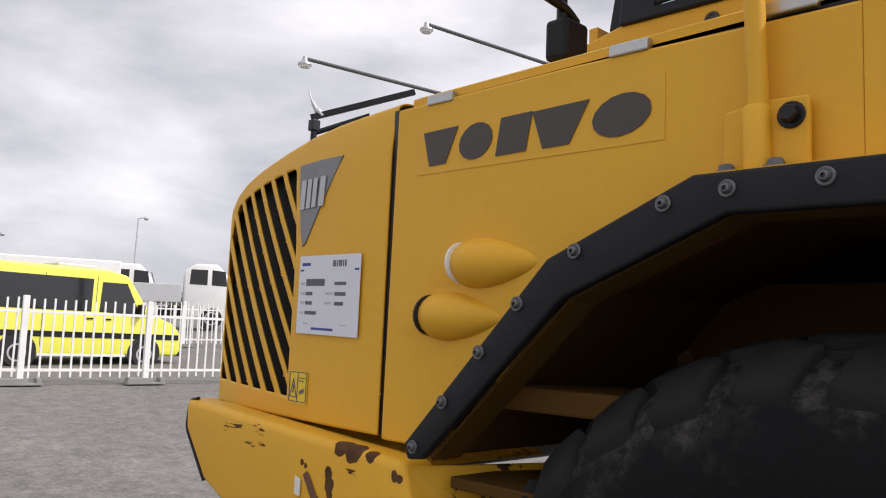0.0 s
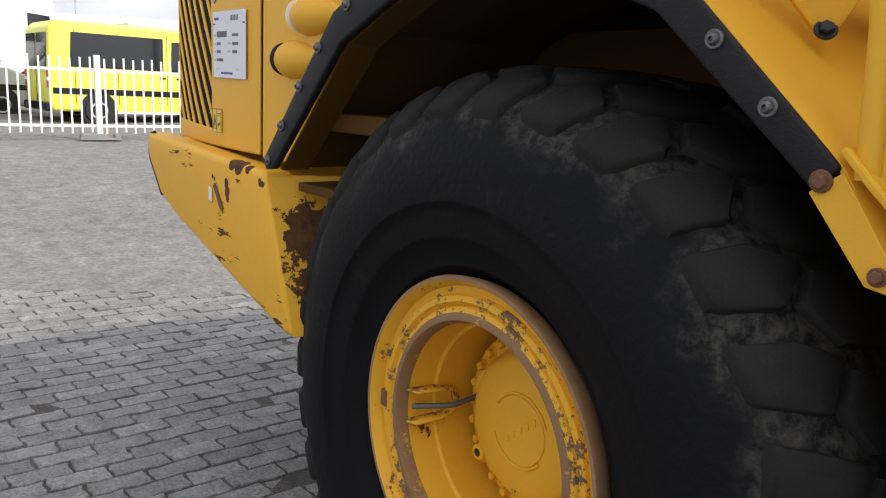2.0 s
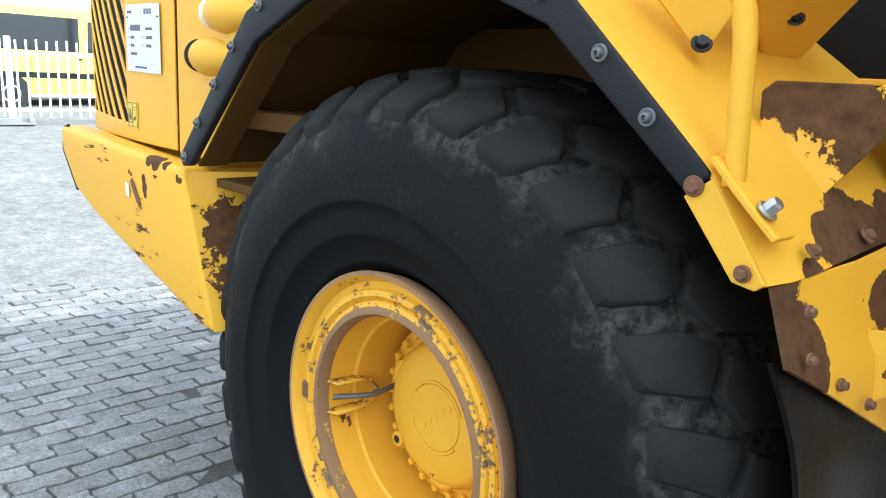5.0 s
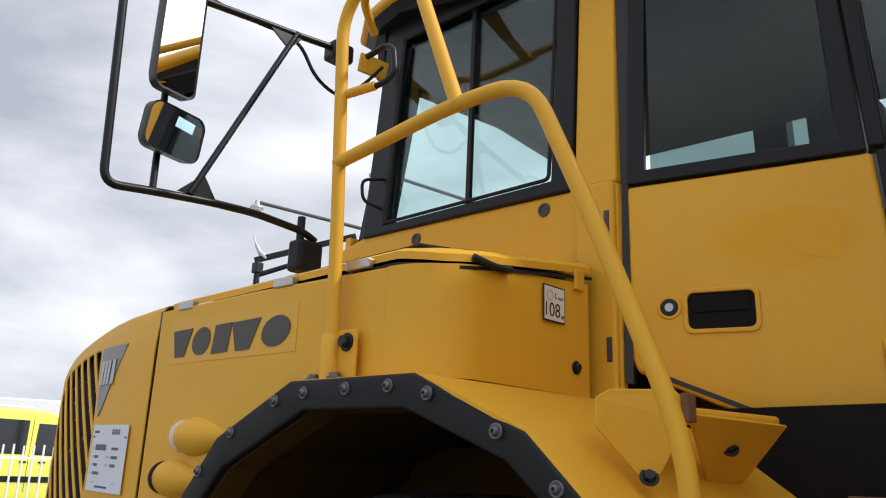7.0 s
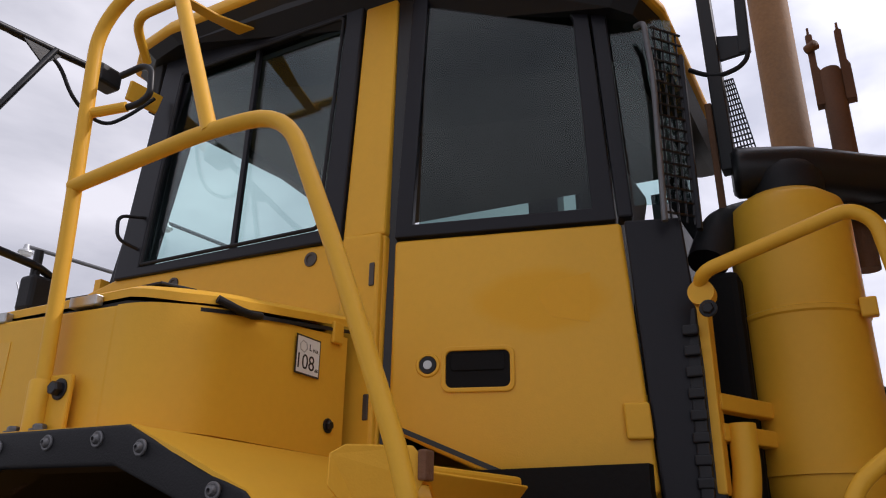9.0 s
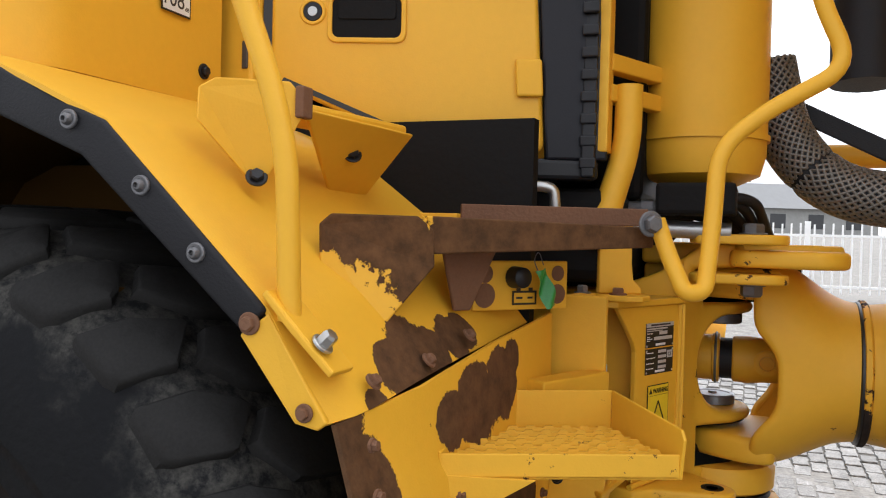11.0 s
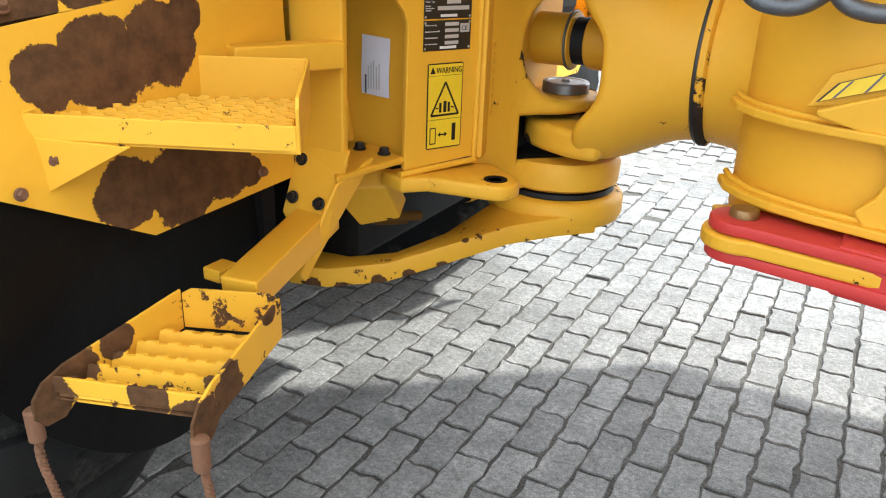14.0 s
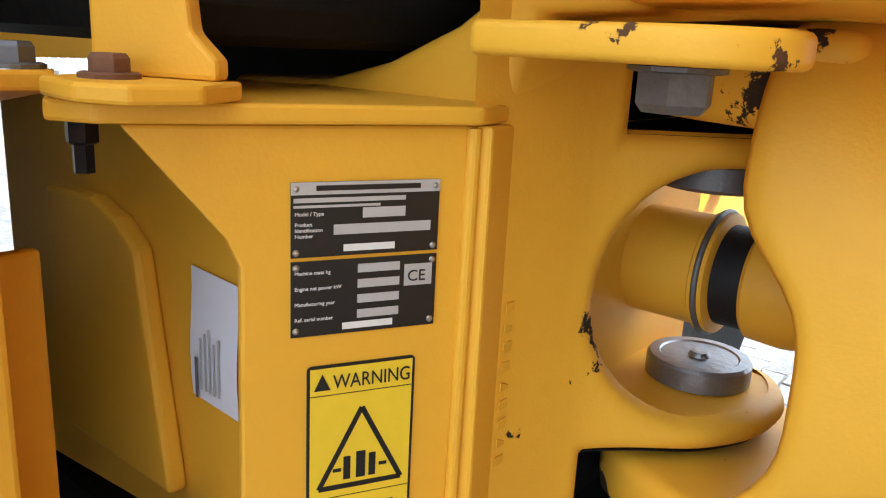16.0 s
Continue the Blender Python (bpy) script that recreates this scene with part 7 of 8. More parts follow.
# rear frame head: neck, box with ribs, lug plates
part("rear_neck", turned([(0, 0.182), (0.06, 0.19), (0.11, 0.22), (0.155, 0.25)], (1.625, 3.0, 1.183), (1, 0, 0), 64), paint_joint, hauler, "", 40)
part("rear_head", slab([(1.715, 2.79, 0.90), (1.72, 3.30, 0.90), (2.6, 3.45, 0.90), (2.6, 2.58, 0.90), (2.0, 2.60, 0.90), (1.88, 2.635, 0.90), (1.80, 2.675, 0.90), (1.745, 2.725, 0.90)], (0, 0, 0.62), 0.03, 4), paint_joint, hauler, "yellow rear frame head", 40)
RIB_PLAN = [(1.690, 2.757), (1.712, 2.70), (1.752, 2.652), (1.81, 2.612), (1.88, 2.582), (2.0, 2.55), (2.2, 2.52), (2.6, 2.50)]


def rib(z):
    return slab([(x, y, z) for x, y in RIB_PLAN] + [(2.6, 2.75, z), (1.75, 2.80, z)], (0, 0, -0.018), 0.004)


for z in (1.152, 0.992, 0.925):
    part("frame_rib", rib(z), paint_joint, hauler, "curved yellow rib plate")
for z in (1.152, 0.992):
    part("rib_weld", sweep([(x + 0.012, y + 0.020, z + 0.003) for x, y in RIB_PLAN[:6]], 0.006), paint_joint, hauler, "weld bead along the rib", 60)
fin = part("frame_fin", slab([(1.857, 2.572, 1.176), (1.976, 2.566, 1.222), (2.30, 2.55, 1.33), (2.60, 2.54, 1.33), (2.60, 2.54, 0.98), (2.03, 2.566, 0.985), (1.972, 2.568, 0.985), (1.949, 2.570, 1.013), (1.975, 2.568, 1.040), (1.989, 2.567, 1.071), (1.986, 2.567, 1.105), (1.970, 2.568, 1.130), (1.944, 2.570, 1.147), (1.862, 2.572, 1.166)], (0, 0.022, 0), 0.004), paint_joint, hauler, "yellow fin plate with a rounded notch")
STK = [(1.853, 2.597, 1.186), (1.882, 2.597, 1.222), (2.02, 2.590, 1.275), (2.0, 2.590, 1.236)]
part("sticker_plate", slab([(1.84, 2.602, 1.175), (1.87, 2.602, 1.235), (2.6, 2.57, 1.50), (2.6, 2.57, 1.30)], (0, 0.02, 0), 0.003), paint_joint, hauler, "sloping yellow plate above the fin")
stk = part("fin_sticker", slab(STK, (0, -0.0012, 0), 0), decal_black, fin, "yellow and black hazard sticker")
mid_s = sum((Vector(p) for p in STK), Vector()) / 4
part("fin_sticker_field", slab([Vector(p).lerp(mid_s, 0.07) - Vector((0, 0.0024, 0)) for p in STK], (0, -0.0006, 0), 0), decal_yellow, stk)
for f0, f1 in ((0.10, 0.14), (0.46, 0.50), (0.86, 0.90)):
    e = [Vector(STK[0]).lerp(Vector(STK[3]), f) for f in (f0, f1)] + [Vector(STK[1]).lerp(Vector(STK[2]), f) for f in (f1, f0)]
    part("printed_bar", slab([p.lerp(mid_s, 0.12) - Vector((0, 0.0036, 0)) for p in e], (0, -0.0004, 0), 0), ink, stk)
# red articulation lock bar on a yellow lug
part("lock_lug", slab(lug_outline((1.773, 2.603), 0.072, [(2.0, 2.74), (1.80, 2.78)], 150, 290, 0.935) + [Vector((2.05, 2.50, 0.935))], (0, 0, -0.03), 0.006), paint_joint, hauler, "yellow lug")
for z in (0.960, 0.905):
    part("red_lock_bar", slab(lug_outline((1.773, 2.603), 0.062, [(2.42, 2.42), (2.42, 2.54), (1.95, 2.62)], 70, 285, z), (0.0, 0, -0.024), 0.006), red_paint, hauler, "red steel articulation lock bar", 40)
part("red_lock_block", slab([(1.938, 2.525, 0.872), (2.45, 2.39, 0.872), (2.45, 2.53, 0.872), (1.945, 2.622, 0.872)], (0, 0, 0.094), 0.008), red_paint, hauler, "red lock bar housing")
part("lock_pin", turned([(0, 0.027), (0.012, 0.027), (0.016, 0.024)], (1.773, 2.603, 0.960), (0, 0, 1), 30), material("brass_brown", (0.25, 0.15, 0.06), 0.4, 0.6, 0.2, 90, 0.2, 9), hauler, "brown pin head", 40)
# grey steel loops on top of the rear head
for k, (dx, dy) in enumerate(((0, 0), (0.14, 0.0))):
    part("steel_loop", tube([(1.70 + dx, 2.68, 1.50), (1.692 + dx, 2.57, 1.405), (1.725 + dx, 2.54, 1.348), (1.80 + dx, 2.54, 1.337), (1.85 + dx, 2.56, 1.375), (1.868 + dx, 2.66, 1.48)], 0.015, 0.035), loop_steel, hauler, "bent grey steel loop", 60)
part("loop_bridge", tube([(1.775, 2.60, 1.46), (1.782, 2.545, 1.345)], 0.017, 0.02), loop_steel, hauler, "", 60)
# U-shaped yellow guard bar beside the steps
part("guard_bar", tube([(1.168, 2.17, 1.56), (1.19, 2.16, 1.50), (1.225, 2.14, 1.425), (1.258, 2.16, 1.43), (1.266, 2.20, 1.55), (1.272, 2.22, 1.70), (1.35, 2.25, 1.77), (1.50, 2.30, 1.86), (1.44, 2.30, 2.0), (1.405, 2.30, 2.25), (1.36, 2.30, 2.285), (1.04, 2.32, 2.20), (1.02, 2.38, 2.17)], 0.0165, 0.06), paint, hauler, "bent yellow guard bar", 60)
part("guard_bolt", bolt_mesh((1.158, 2.155, 1.553), (0.6, -0.8, 0), 0.017, 0.02), dull_steel, hauler, "steel bolt")

# ---- behind the cab: air cleaner, stack, hoses ----
AC = Vector((1.205, 2.78, 0))
cleaner = part("air_cleaner", turned([(1.66, 0.02), (1.665, 0.09), (1.69, 0.145), (1.74, 0.158), (1.80, 0.160), (2.165, 0.160), (2.17, 0.165), (2.18, 0.165), (2.185, 0.158), (2.45, 0.158), (2.50, 0.145), (2.53, 0.11), (2.54, 0.0)], AC, (0, 0, 1), 64), paint, hauler, "yellow cylindrical air cleaner", 40)
part("cleaner_band", turned([(1.775, 0.1605), (1.775, 0.166), (1.79, 0.166), (1.79, 0.1605)], AC, (0, 0, 1), 64, None, False), paint, cleaner, "clamp band", 40)
part("band_clamp", box((1.345, 2.68, 2.15), (1.385, 2.71, 2.20), 0.005), paint, cleaner)
part("cleaner_outlet", turned([(1.60, 0.035), (1.67, 0.04)], AC, (0, 0, 1), 24), dull_steel, cleaner)
part("cleaner_stay", beam((1.01, 2.46, 1.72), (1.01, 2.46, 2.2), 0.06, 0.03, (1, 0, 0)), paint, hauler, "yellow air cleaner stay")
for z in (1.86, 1.93):
    part("stay_arm", beam((1.01, 2.47, z), (1.10, 2.66, z), 0.04, 0.04), paint, hauler)
part("bar_clamp", turned([(-0.02, 0.03), (0.02, 0.03)], (1.03, 2.36, 2.16), (0, 1, 0), 20), paint, hauler, "", 40)
part("clamp_bolt", bolt_mesh((1.045, 2.33, 2.115), (0, -1, 0), 0.014), black_paint, hauler)
part("cleaner_pipe", tube([(1.06, 2.50, 1.88), (1.06, 2.50, 1.74), (1.03, 2.48, 1.62), (1.00, 2.46, 1.50)], 0.032, 0.06), paint, hauler, "curved yellow pipe", 60)
part("intake_elbow", sweep(fillet([(1.085, 2.735, 2.625), (1.11, 2.74, 2.625), (1.26, 2.81, 2.628), (1.50, 3.02, 2.628), (1.95, 3.12, 2.60)], 0.12), lambda f: 0.074 if f > 0.02 else 0.062), black_paint, hauler, "black intake pipe lying over the air cleaner", 60)
part("elbow_collar", turned([(2.53, 0.085), (2.54, 0.10), (2.60, 0.10), (2.63, 0.08)], (1.215, 2.79, 0), (0, 0, 1), 32), rubber, hauler, "black rubber collar", 40)
part("intake_drop", tube([(1.55, 3.03, 2.60), (1.60, 3.03, 2.40), (1.60, 3.0, 1.95)], 0.085, 0.1), rubber, hauler, "black drop pipe", 60)
part("intake_duct", tube([(1.0, 2.66, 2.34), (1.03, 2.72, 2.46), (1.10, 2.92, 2.56), (1.30, 3.02, 2.60), (1.60, 3.02, 2.56)], 0.055, 0.08), rubber, hauler, "black rubber intake duct", 60)
stack_rust = material("heat_browned_steel", (0.15, 0.085, 0.040), 0.75, 0.0, 0.4, 70, 0.6, 3, 0.25)
part("exhaust_pipe", turned([(1.9, 0.08), (3.5, 0.083), (4.3, 0.085)], (1.222, 3.85, 0), (-0.006, 0, 1), 32), stack_rust, hauler, "heat-browned exhaust pipe", 40)
part("stack_fork", turned([(2.4, 0.036), (3.09, 0.036), (3.105, 0.030), (3.107, 0.0)], (1.385, 3.1, 0), (0.0, 0, 1), 20), rusty, hauler, "rust-brown upright tube", 40)
for x, top, w in ((1.341, 3.276, 0.011), (1.429, 3.268, 0.011)):
    part("fork_tine", slab([(x - w, 3.08, 2.975), (x + w + 0.008, 3.08, 2.975), (x + w + 0.008, 3.08, 3.10), (x + w, 3.08, 3.12), (x + w, 3.08, top - 0.03), (x + 0.004, 3.08, top - 0.025), (x + 0.004, 3.08, top), (x - 0.004, 3.08, top), (x - 0.004, 3.08, top - 0.025), (x - w, 3.08, top - 0.03)], (0, 0.04, 0), 0.002), rusty, hauler, "rust-brown fork side plate")
part("fork_knob", turned([(-0.02, 0.0), (-0.018, 0.016), (0.018, 0.018), (0.022, 0.0)], (1.343, 3.07, 3.19), (0.8, -0.6, 0), 14), rusty, hauler, "rusty pin head", 40)
part("rear_post", beam((1.064, 2.75, 3.34), (1.078, 2.75, 2.64), 0.042, 0.05, (0, 1, 0)), black_paint, hauler, "black post at the rear of the cab")
part("lamp_bar", beam((1.176, 2.75, 3.34), (1.166, 2.75, 3.025), 0.034, 0.02, (0, 1, 0)), black_paint, hauler, "black lamp bar")
part("lamp_plate", slab([(1.08, 2.75, 3.115), (1.166, 2.75, 3.092), (1.170, 2.75, 3.028), (1.085, 2.75, 3.022)], (0, 0.012, 0), 0.002), black_paint, hauler, "black lamp bracket plate")
part("lamp_cable", tube([(1.176, 2.74, 3.03), (1.170, 2.735, 2.995), (1.145, 2.73, 2.968), (1.09, 2.73, 2.955), (1.04, 2.73, 2.975), (1.0, 2.74, 3.01)], 0.0075, 0.03), rubber, hauler, "black cable loop", 60)
part("rail_post", beam((1.040, 2.75, 2.88), (1.046, 2.75, 2.48), 0.020, 0.02, (0, 1, 0)), rusty, hauler, "brown post")
for k in range(8):
    f = k / 7
    part("cooler_guard_wire", beam((1.078 + 0.040 * f, 2.77, 2.962), (1.090 + 0.072 * f, 2.77, 2.66), 0.004, 0.004, (0, 1, 0), 0), black_paint, hauler)
for k in range(17):
    f = k / 16
    part("cooler_guard_wire", beam((1.078 + 0.012 * f, 2.77, 2.955 - 0.285 * f), (1.118 + 0.044 * f, 2.77, 2.960 - 0.285 * f), 0.004, 0.004, (0, 0, 1), 0), black_paint, hauler)


def braided(points, r, name, lab, pitch=0.022):
    path = fillet(points, 0.2, 14)
    core = part(name, sweep(path, r), rubber, hauler, lab, 60)
    total = sum((b - a).length for a, b in zip(path, path[1:]))
    fine = []
    for a, b in zip(path, path[1:]):
        m = max(1, int((b - a).length / 0.006))
        fine += [a.lerp(b, i / m) for i in range(m)]
    for sgn, ph in [(q, 2 * math.pi * k / 22) for q in (1, -1) for k in range(22)]:
        line, d = [], 0.0
        for i, p in enumerate(fine):
            t = (fine[min(i + 1, len(fine) - 1)] - fine[max(i - 1, 0)]).normalized()
            u = t.orthogonal().normalized()
            w = t.cross(u)
            a = sgn * d / pitch + ph
            line.append(p + (u * math.cos(a) + w * math.sin(a)) * (r + 0.001))
            d += (fine[min(i + 1, len(fine) - 1)] - p).length
        part("braid", sweep(line[::2], 0.0040), dull_braid, core, "", 60)


dull_braid = material("braid", (0.15, 0.138, 0.122), 0.42, 0.5, 0.2, 100, 0.2, 8)
braided([(1.36, 2.9, 2.0), (1.40, 2.9, 1.80), (1.52, 2.88, 1.66), (1.75, 2.85, 1.62), (2.3, 2.85, 1.75)], 0.065, "braided_hose", "thick grey steel-braided hose", 0.075)
part("yellow_tube", turned([(0, 0.035), (0.6, 0.035)], (1.47, 3.2, 1.78), (1, -0.05, 0.0), 24), paint, hauler, "yellow tube", 40)
part("hose_strap", beam((1.40, 2.95, 1.90), (1.85, 2.92, 1.66), 0.012, 0.05), rubber, hauler, "black strap")
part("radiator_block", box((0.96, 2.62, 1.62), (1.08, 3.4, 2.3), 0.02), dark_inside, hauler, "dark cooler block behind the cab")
# Plain near-black block below the cab floor.
part("gear_block", box((0.35, 2.45, 1.42), (1.05, 3.4, 1.64), 0.03), dark_inside, hauler, "near-black block under the cab")
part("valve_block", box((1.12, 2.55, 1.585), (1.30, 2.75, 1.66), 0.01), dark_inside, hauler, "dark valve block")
part("elbow_fitting", tube([(0.80, 2.30, 1.635), (0.90, 2.32, 1.635), (0.93, 2.33, 1.63), (0.935, 2.335, 1.56)], 0.012, 0.02), steel, hauler, "zinc pipe elbow", 60)
part("fitting_nut", turned([(0, 0.017), (0.045, 0.017)], (0.795, 2.30, 1.635), (1, 0.2, 0), 6), steel, hauler)
part("isolator", turned([(0, 0.045), (0.04, 0.045)], (0.52, 2.30, 1.60), (0, 0, 1), 28), dull_steel, hauler, "round cab mount", 40)
part("mount_shelf", slab([(0.45, 2.22, 1.57), (0.74, 2.24, 1.57), (0.74, 2.42, 1.57), (0.45, 2.42, 1.57)], (0, 0, -0.014), 0.003), paint, hauler, "yellow cab mount shelf")
part("mount_leg", box((0.55, 2.26, 1.40), (0.68, 2.40, 1.556), 0.004), paint, hauler)
part("cable_chain", beam((0.985, 2.42, 1.66), (0.985, 2.44, 2.15), 0.03, 0.03, (1, 0, 0)), black_paint, hauler, "dirty black cable guard strip")
for k in range(9):
    part("chain_link", box((0.966, 2.405, 1.68 + 0.05 * k), (1.004, 2.42, 1.705 + 0.05 * k), 0.004), black_paint, hauler)
for k in range(5):
    part("small_hose", tube([(1.00 + 0.03 * k, 2.74 + 0.02 * k, 1.52), (1.08 + 0.04 * k, 2.66, 1.585 + 0.012 * k), (1.22 + 0.03 * k, 2.70, 1.59 + 0.01 * k), (1.30 + 0.02 * k, 2.86, 1.53)], 0.013, 0.05), rubber, hauler, "", 60)
part("hose_fitting", turned([(0, 0.018), (0.03, 0.018), (0.03, 0.024), (0.06, 0.024), (0.06, 0.016), (0.11, 0.016)], (1.05, 2.62, 1.60), (1, 0.05, 0), 12), dull_steel, hauler, "dull hydraulic fitting", 30)
# Filler mass added so the space under the cab stays dark.
part("transmission", box((0.30, 2.90, 1.20), (1.06, 3.6, 1.74), 0.03), dark_inside, hauler, "near-black mass filling the dark space under the cab")
# dump body
part("dump_body", slab([(2.55, y, z) for y, z in ((1.50, 1.38), (2.15, 1.08), (3.85, 1.06), (4.57, 1.37), (4.52, 2.80), (1.52, 2.80))], (4.2, 0, 0), 0.03), paint, hauler, "yellow dump body with a V-shaped floor")
# Canopy and headboard are unseen, added to keep sun off deck and hood corner.
part("spill_guard", slab([(1.30, 1.62, 3.429), (2.7, 1.55, 3.16), (2.7, 4.48, 3.16), (1.66, 4.38, 3.36), (1.66, 3.30, 3.36), (1.30, 2.75, 3.429)], (0, 0, 0.05), 0.01), paint, hauler, "unseen yellow canopy added to shade the deck and hood corner")
part("body_headboard", slab([(2.55, 1.54, 2.78), (2.55, 4.50, 2.78), (2.62, 4.46, 3.20), (2.62, 1.58, 3.20)], (0.05, 0, 0), 0.01), paint, hauler, "unseen yellow headboard added above the dump body for shade")


# far side of the machine, mirrored about its middle
FAR = {"hood_side_panel", "hood_rear_corner", "hood_lid", "lid_lip", "rubber_fender_trim", "fender_deck", "fender_cheek", "arch_lining", "mudguard_plate", "rubber_mud_flap", "bumper", "bumper_end", "cheek_bolt",
       "side_window_frame", "door_window_frame", "rail_crossbar", "well_wall", "middle_step", "tray_back", "tray_side", "tray_left", "bottom_step", "step_back", "step_side"}
for ob in [o for o in hauler.children_recursive if o.name.split(".")[0] in FAR]:
    bm = bmesh.new()
    bm.from_mesh(ob.data)
    for v in bm.verts:
        v.co.y = 2 * MID - v.co.y
    part(ob.name.split(".")[0], bm, ob.data.materials[0], hauler, "", 40)
# the other wheels share the first one's meshes
WHEEL_PARTS = [o for o in wheel.children if o.name.split(".")[0] in ("tyre", "rim_flange", "rim_seat", "rim_lock_ring", "rim_inner_lip", "rim_dish", "hub")]
for name, m in (("front_wheel", Matrix.Translation((2 * AX.x, 2 * MID, 0)) @ Matrix.Rotation(math.pi, 4, "Z")), ("rear_wheel", Matrix.Translation((3.95, 0, 0))), ("rear_wheel", Matrix.Translation((5.62, 0, 0))),
                ("rear_wheel", Matrix.Translation((2 * AX.x + 3.95, 2 * MID, 0)) @ Matrix.Rotation(math.pi, 4, "Z")), ("rear_wheel", Matrix.Translation((2 * AX.x + 5.62, 2 * MID, 0)) @ Matrix.Rotation(math.pi, 4, "Z"))):
    w_ob = new(name, wheel.data)
    w_ob.parent, w_ob.matrix_parent_inverse = hauler, Matrix.Translation(-hauler.location)
    w_ob.matrix_basis = m
    for o in WHEEL_PARTS:
        new(o.name.split(".")[0], o.data).parent = w_ob


# ---- ground: one sheet, a paved yard that rises gently to the fence ----
def ground_z(x, y):
    d = math.hypot(x, y - 1.0)
    s = min(max(0.0, d - 5.5), 60.0)
    if 10.3 < s < 26:
        s = max(10.3, 26 - (26 - s) * 1.57)
    return 0.042 * s


bm = bmesh.new()
radii = [0, 1.5, 3, 4.5, 6, 8, 10, 13, 16, 20, 25, 32, 42, 56, 80, 130, 220, 420]
n = 72
prev = None
for r in radii:
    ring = [bm.verts.new((r * math.cos(2 * math.pi * k / n), 1 + r * math.sin(2 * math.pi * k / n), ground_z(r * math.cos(2 * math.pi * k / n), 1 + r * math.sin(2 * math.pi * k / n)) - 0.012)) for k in range(n)] if r else None
    if prev:
        for k in range(n):
            bm.faces.new((prev[k], prev[(k + 1) % n], ring[(k + 1) % n], ring[k]))
    elif ring:
        bm.faces.new(ring)
    prev = ring
asphalt = material("weathered_asphalt", (0.125, 0.119, 0.110), 0.9, 0.0, 0.8, 70, 0.32, 0.55, 0.34)
speckle(speckle(asphalt, 26, 0.35), 5.0, 0.30)
ground = part("ground", bm, asphalt, None, "weathered grey asphalt yard with faint stains", 60)
tagged(ground, "weathered grey asphalt yard with faint stains", "ground", "", "structure")

# block paving with zigzag ends
paver_mat = bpy.data.materials.new("concrete_paver")
paver_mat.use_nodes = True


def paver_nodes(m, random_socket):
    t, nn = m.node_tree, m.node_tree.nodes
    b = nn["Principled BSDF"]
    geo = nn.new("ShaderNodeNewGeometry")
    src = nn.new("ShaderNodeObjectInfo").outputs["Random"] if random_socket == "object" else geo.outputs["Random Per Island"]
    ramp = nn.new("ShaderNodeValToRGB")
    ramp.color_ramp.elements[0].color, ramp.color_ramp.elements[1].color = (0.160, 0.156, 0.151, 1), (0.222, 0.217, 0.210, 1)
    t.links.new(src, ramp.inputs[0])
    a, c = nn.new("ShaderNodeTexNoise"), nn.new("ShaderNodeTexNoise")
    a.inputs["Scale"].default_value, a.inputs["Detail"].default_value = 150, 6
    c.inputs["Scale"].default_value, c.inputs["Detail"].default_value = 1.3, 6
    t.links.new(geo.outputs["Position"], a.inputs["Vector"])
    t.links.new(geo.outputs["Position"], c.inputs["Vector"])
    k = nn.new("ShaderNodeMath")
    k.operation = "MULTIPLY_ADD"
    k.inputs[1].default_value, k.inputs[2].default_value = 0.6, 0.42
    t.links.new(a.outputs[0], k.inputs[0])
    k2 = nn.new("ShaderNodeMath")
    k2.operation = "MULTIPLY_ADD"
    k2.inputs[1].default_value = 0.55
    t.links.new(c.outputs[0], k2.inputs[0])
    t.links.new(k.outputs[0], k2.inputs[2])
    hsv = nn.new("ShaderNodeHueSaturation")
    t.links.new(k2.outputs[0], hsv.inputs["Value"])
    t.links.new(ramp.outputs[0], hsv.inputs["Color"])
    t.links.new(hsv.outputs[0], b.inputs["Base Color"])
    b.inputs["Roughness"].default_value = 0.88
    bn = nn.new("ShaderNodeBump")
    bn.inputs["Strength"].default_value, bn.inputs["Distance"].default_value = 0.6, 0.003
    t.links.new(a.outputs[0], bn.inputs["Height"])
    t.links.new(bn.outputs[0], b.inputs["Normal"])


paver_nodes(paver_mat, "object")
paver_far = bpy.data.materials.new("concrete_paver_field")
paver_far.use_nodes = True
paver_nodes(paver_far, "island")
speckle(speckle(speckle(paver_mat, 60, 0.36), 9, 0.26), 240, 0.30)
speckle(speckle(speckle(paver_far, 60, 0.36), 9, 0.26), 240, 0.30)
joint_mat = material("sandy_joint", (0.055, 0.051, 0.045), 0.95, 0.0, 0.9, 140, 0.5, 3, 0.3)
speckle(speckle(joint_mat, 110, 0.6), 4, 0.35)
PW, PL, GAP = 0.112, 0.224, 0.0105


def paver_outline(seed):
    """Zigzag long edges and notched ends, interlocking with the neighbours."""
    rr = random.Random(seed)
    w, l, g = PW / 2, PL / 2, GAP / 2
    z = 0.003
    right = [(w - g - z, -l + g), (w - g + z, -l * 0.5), (w - g - z, 0), (w - g + z, l * 0.5), (w - g - z, l - g)]
    left = [(-w + g - z, l - g), (-w + g + z, l * 0.5), (-w + g - z, 0), (-w + g + z, -l * 0.5), (-w + g - z, -l + g)]
    top = [(w * 0.3, l - g + z), (-w * 0.3, l - g - z)]
    bot = [(-w * 0.3, -l + g - z), (w * 0.3, -l + g + z)]
    pts = right + top + left + bot
    return [(x + rr.uniform(-0.0046, 0.0046), y + rr.uniform(-0.0046, 0.0046)) for x, y in pts]


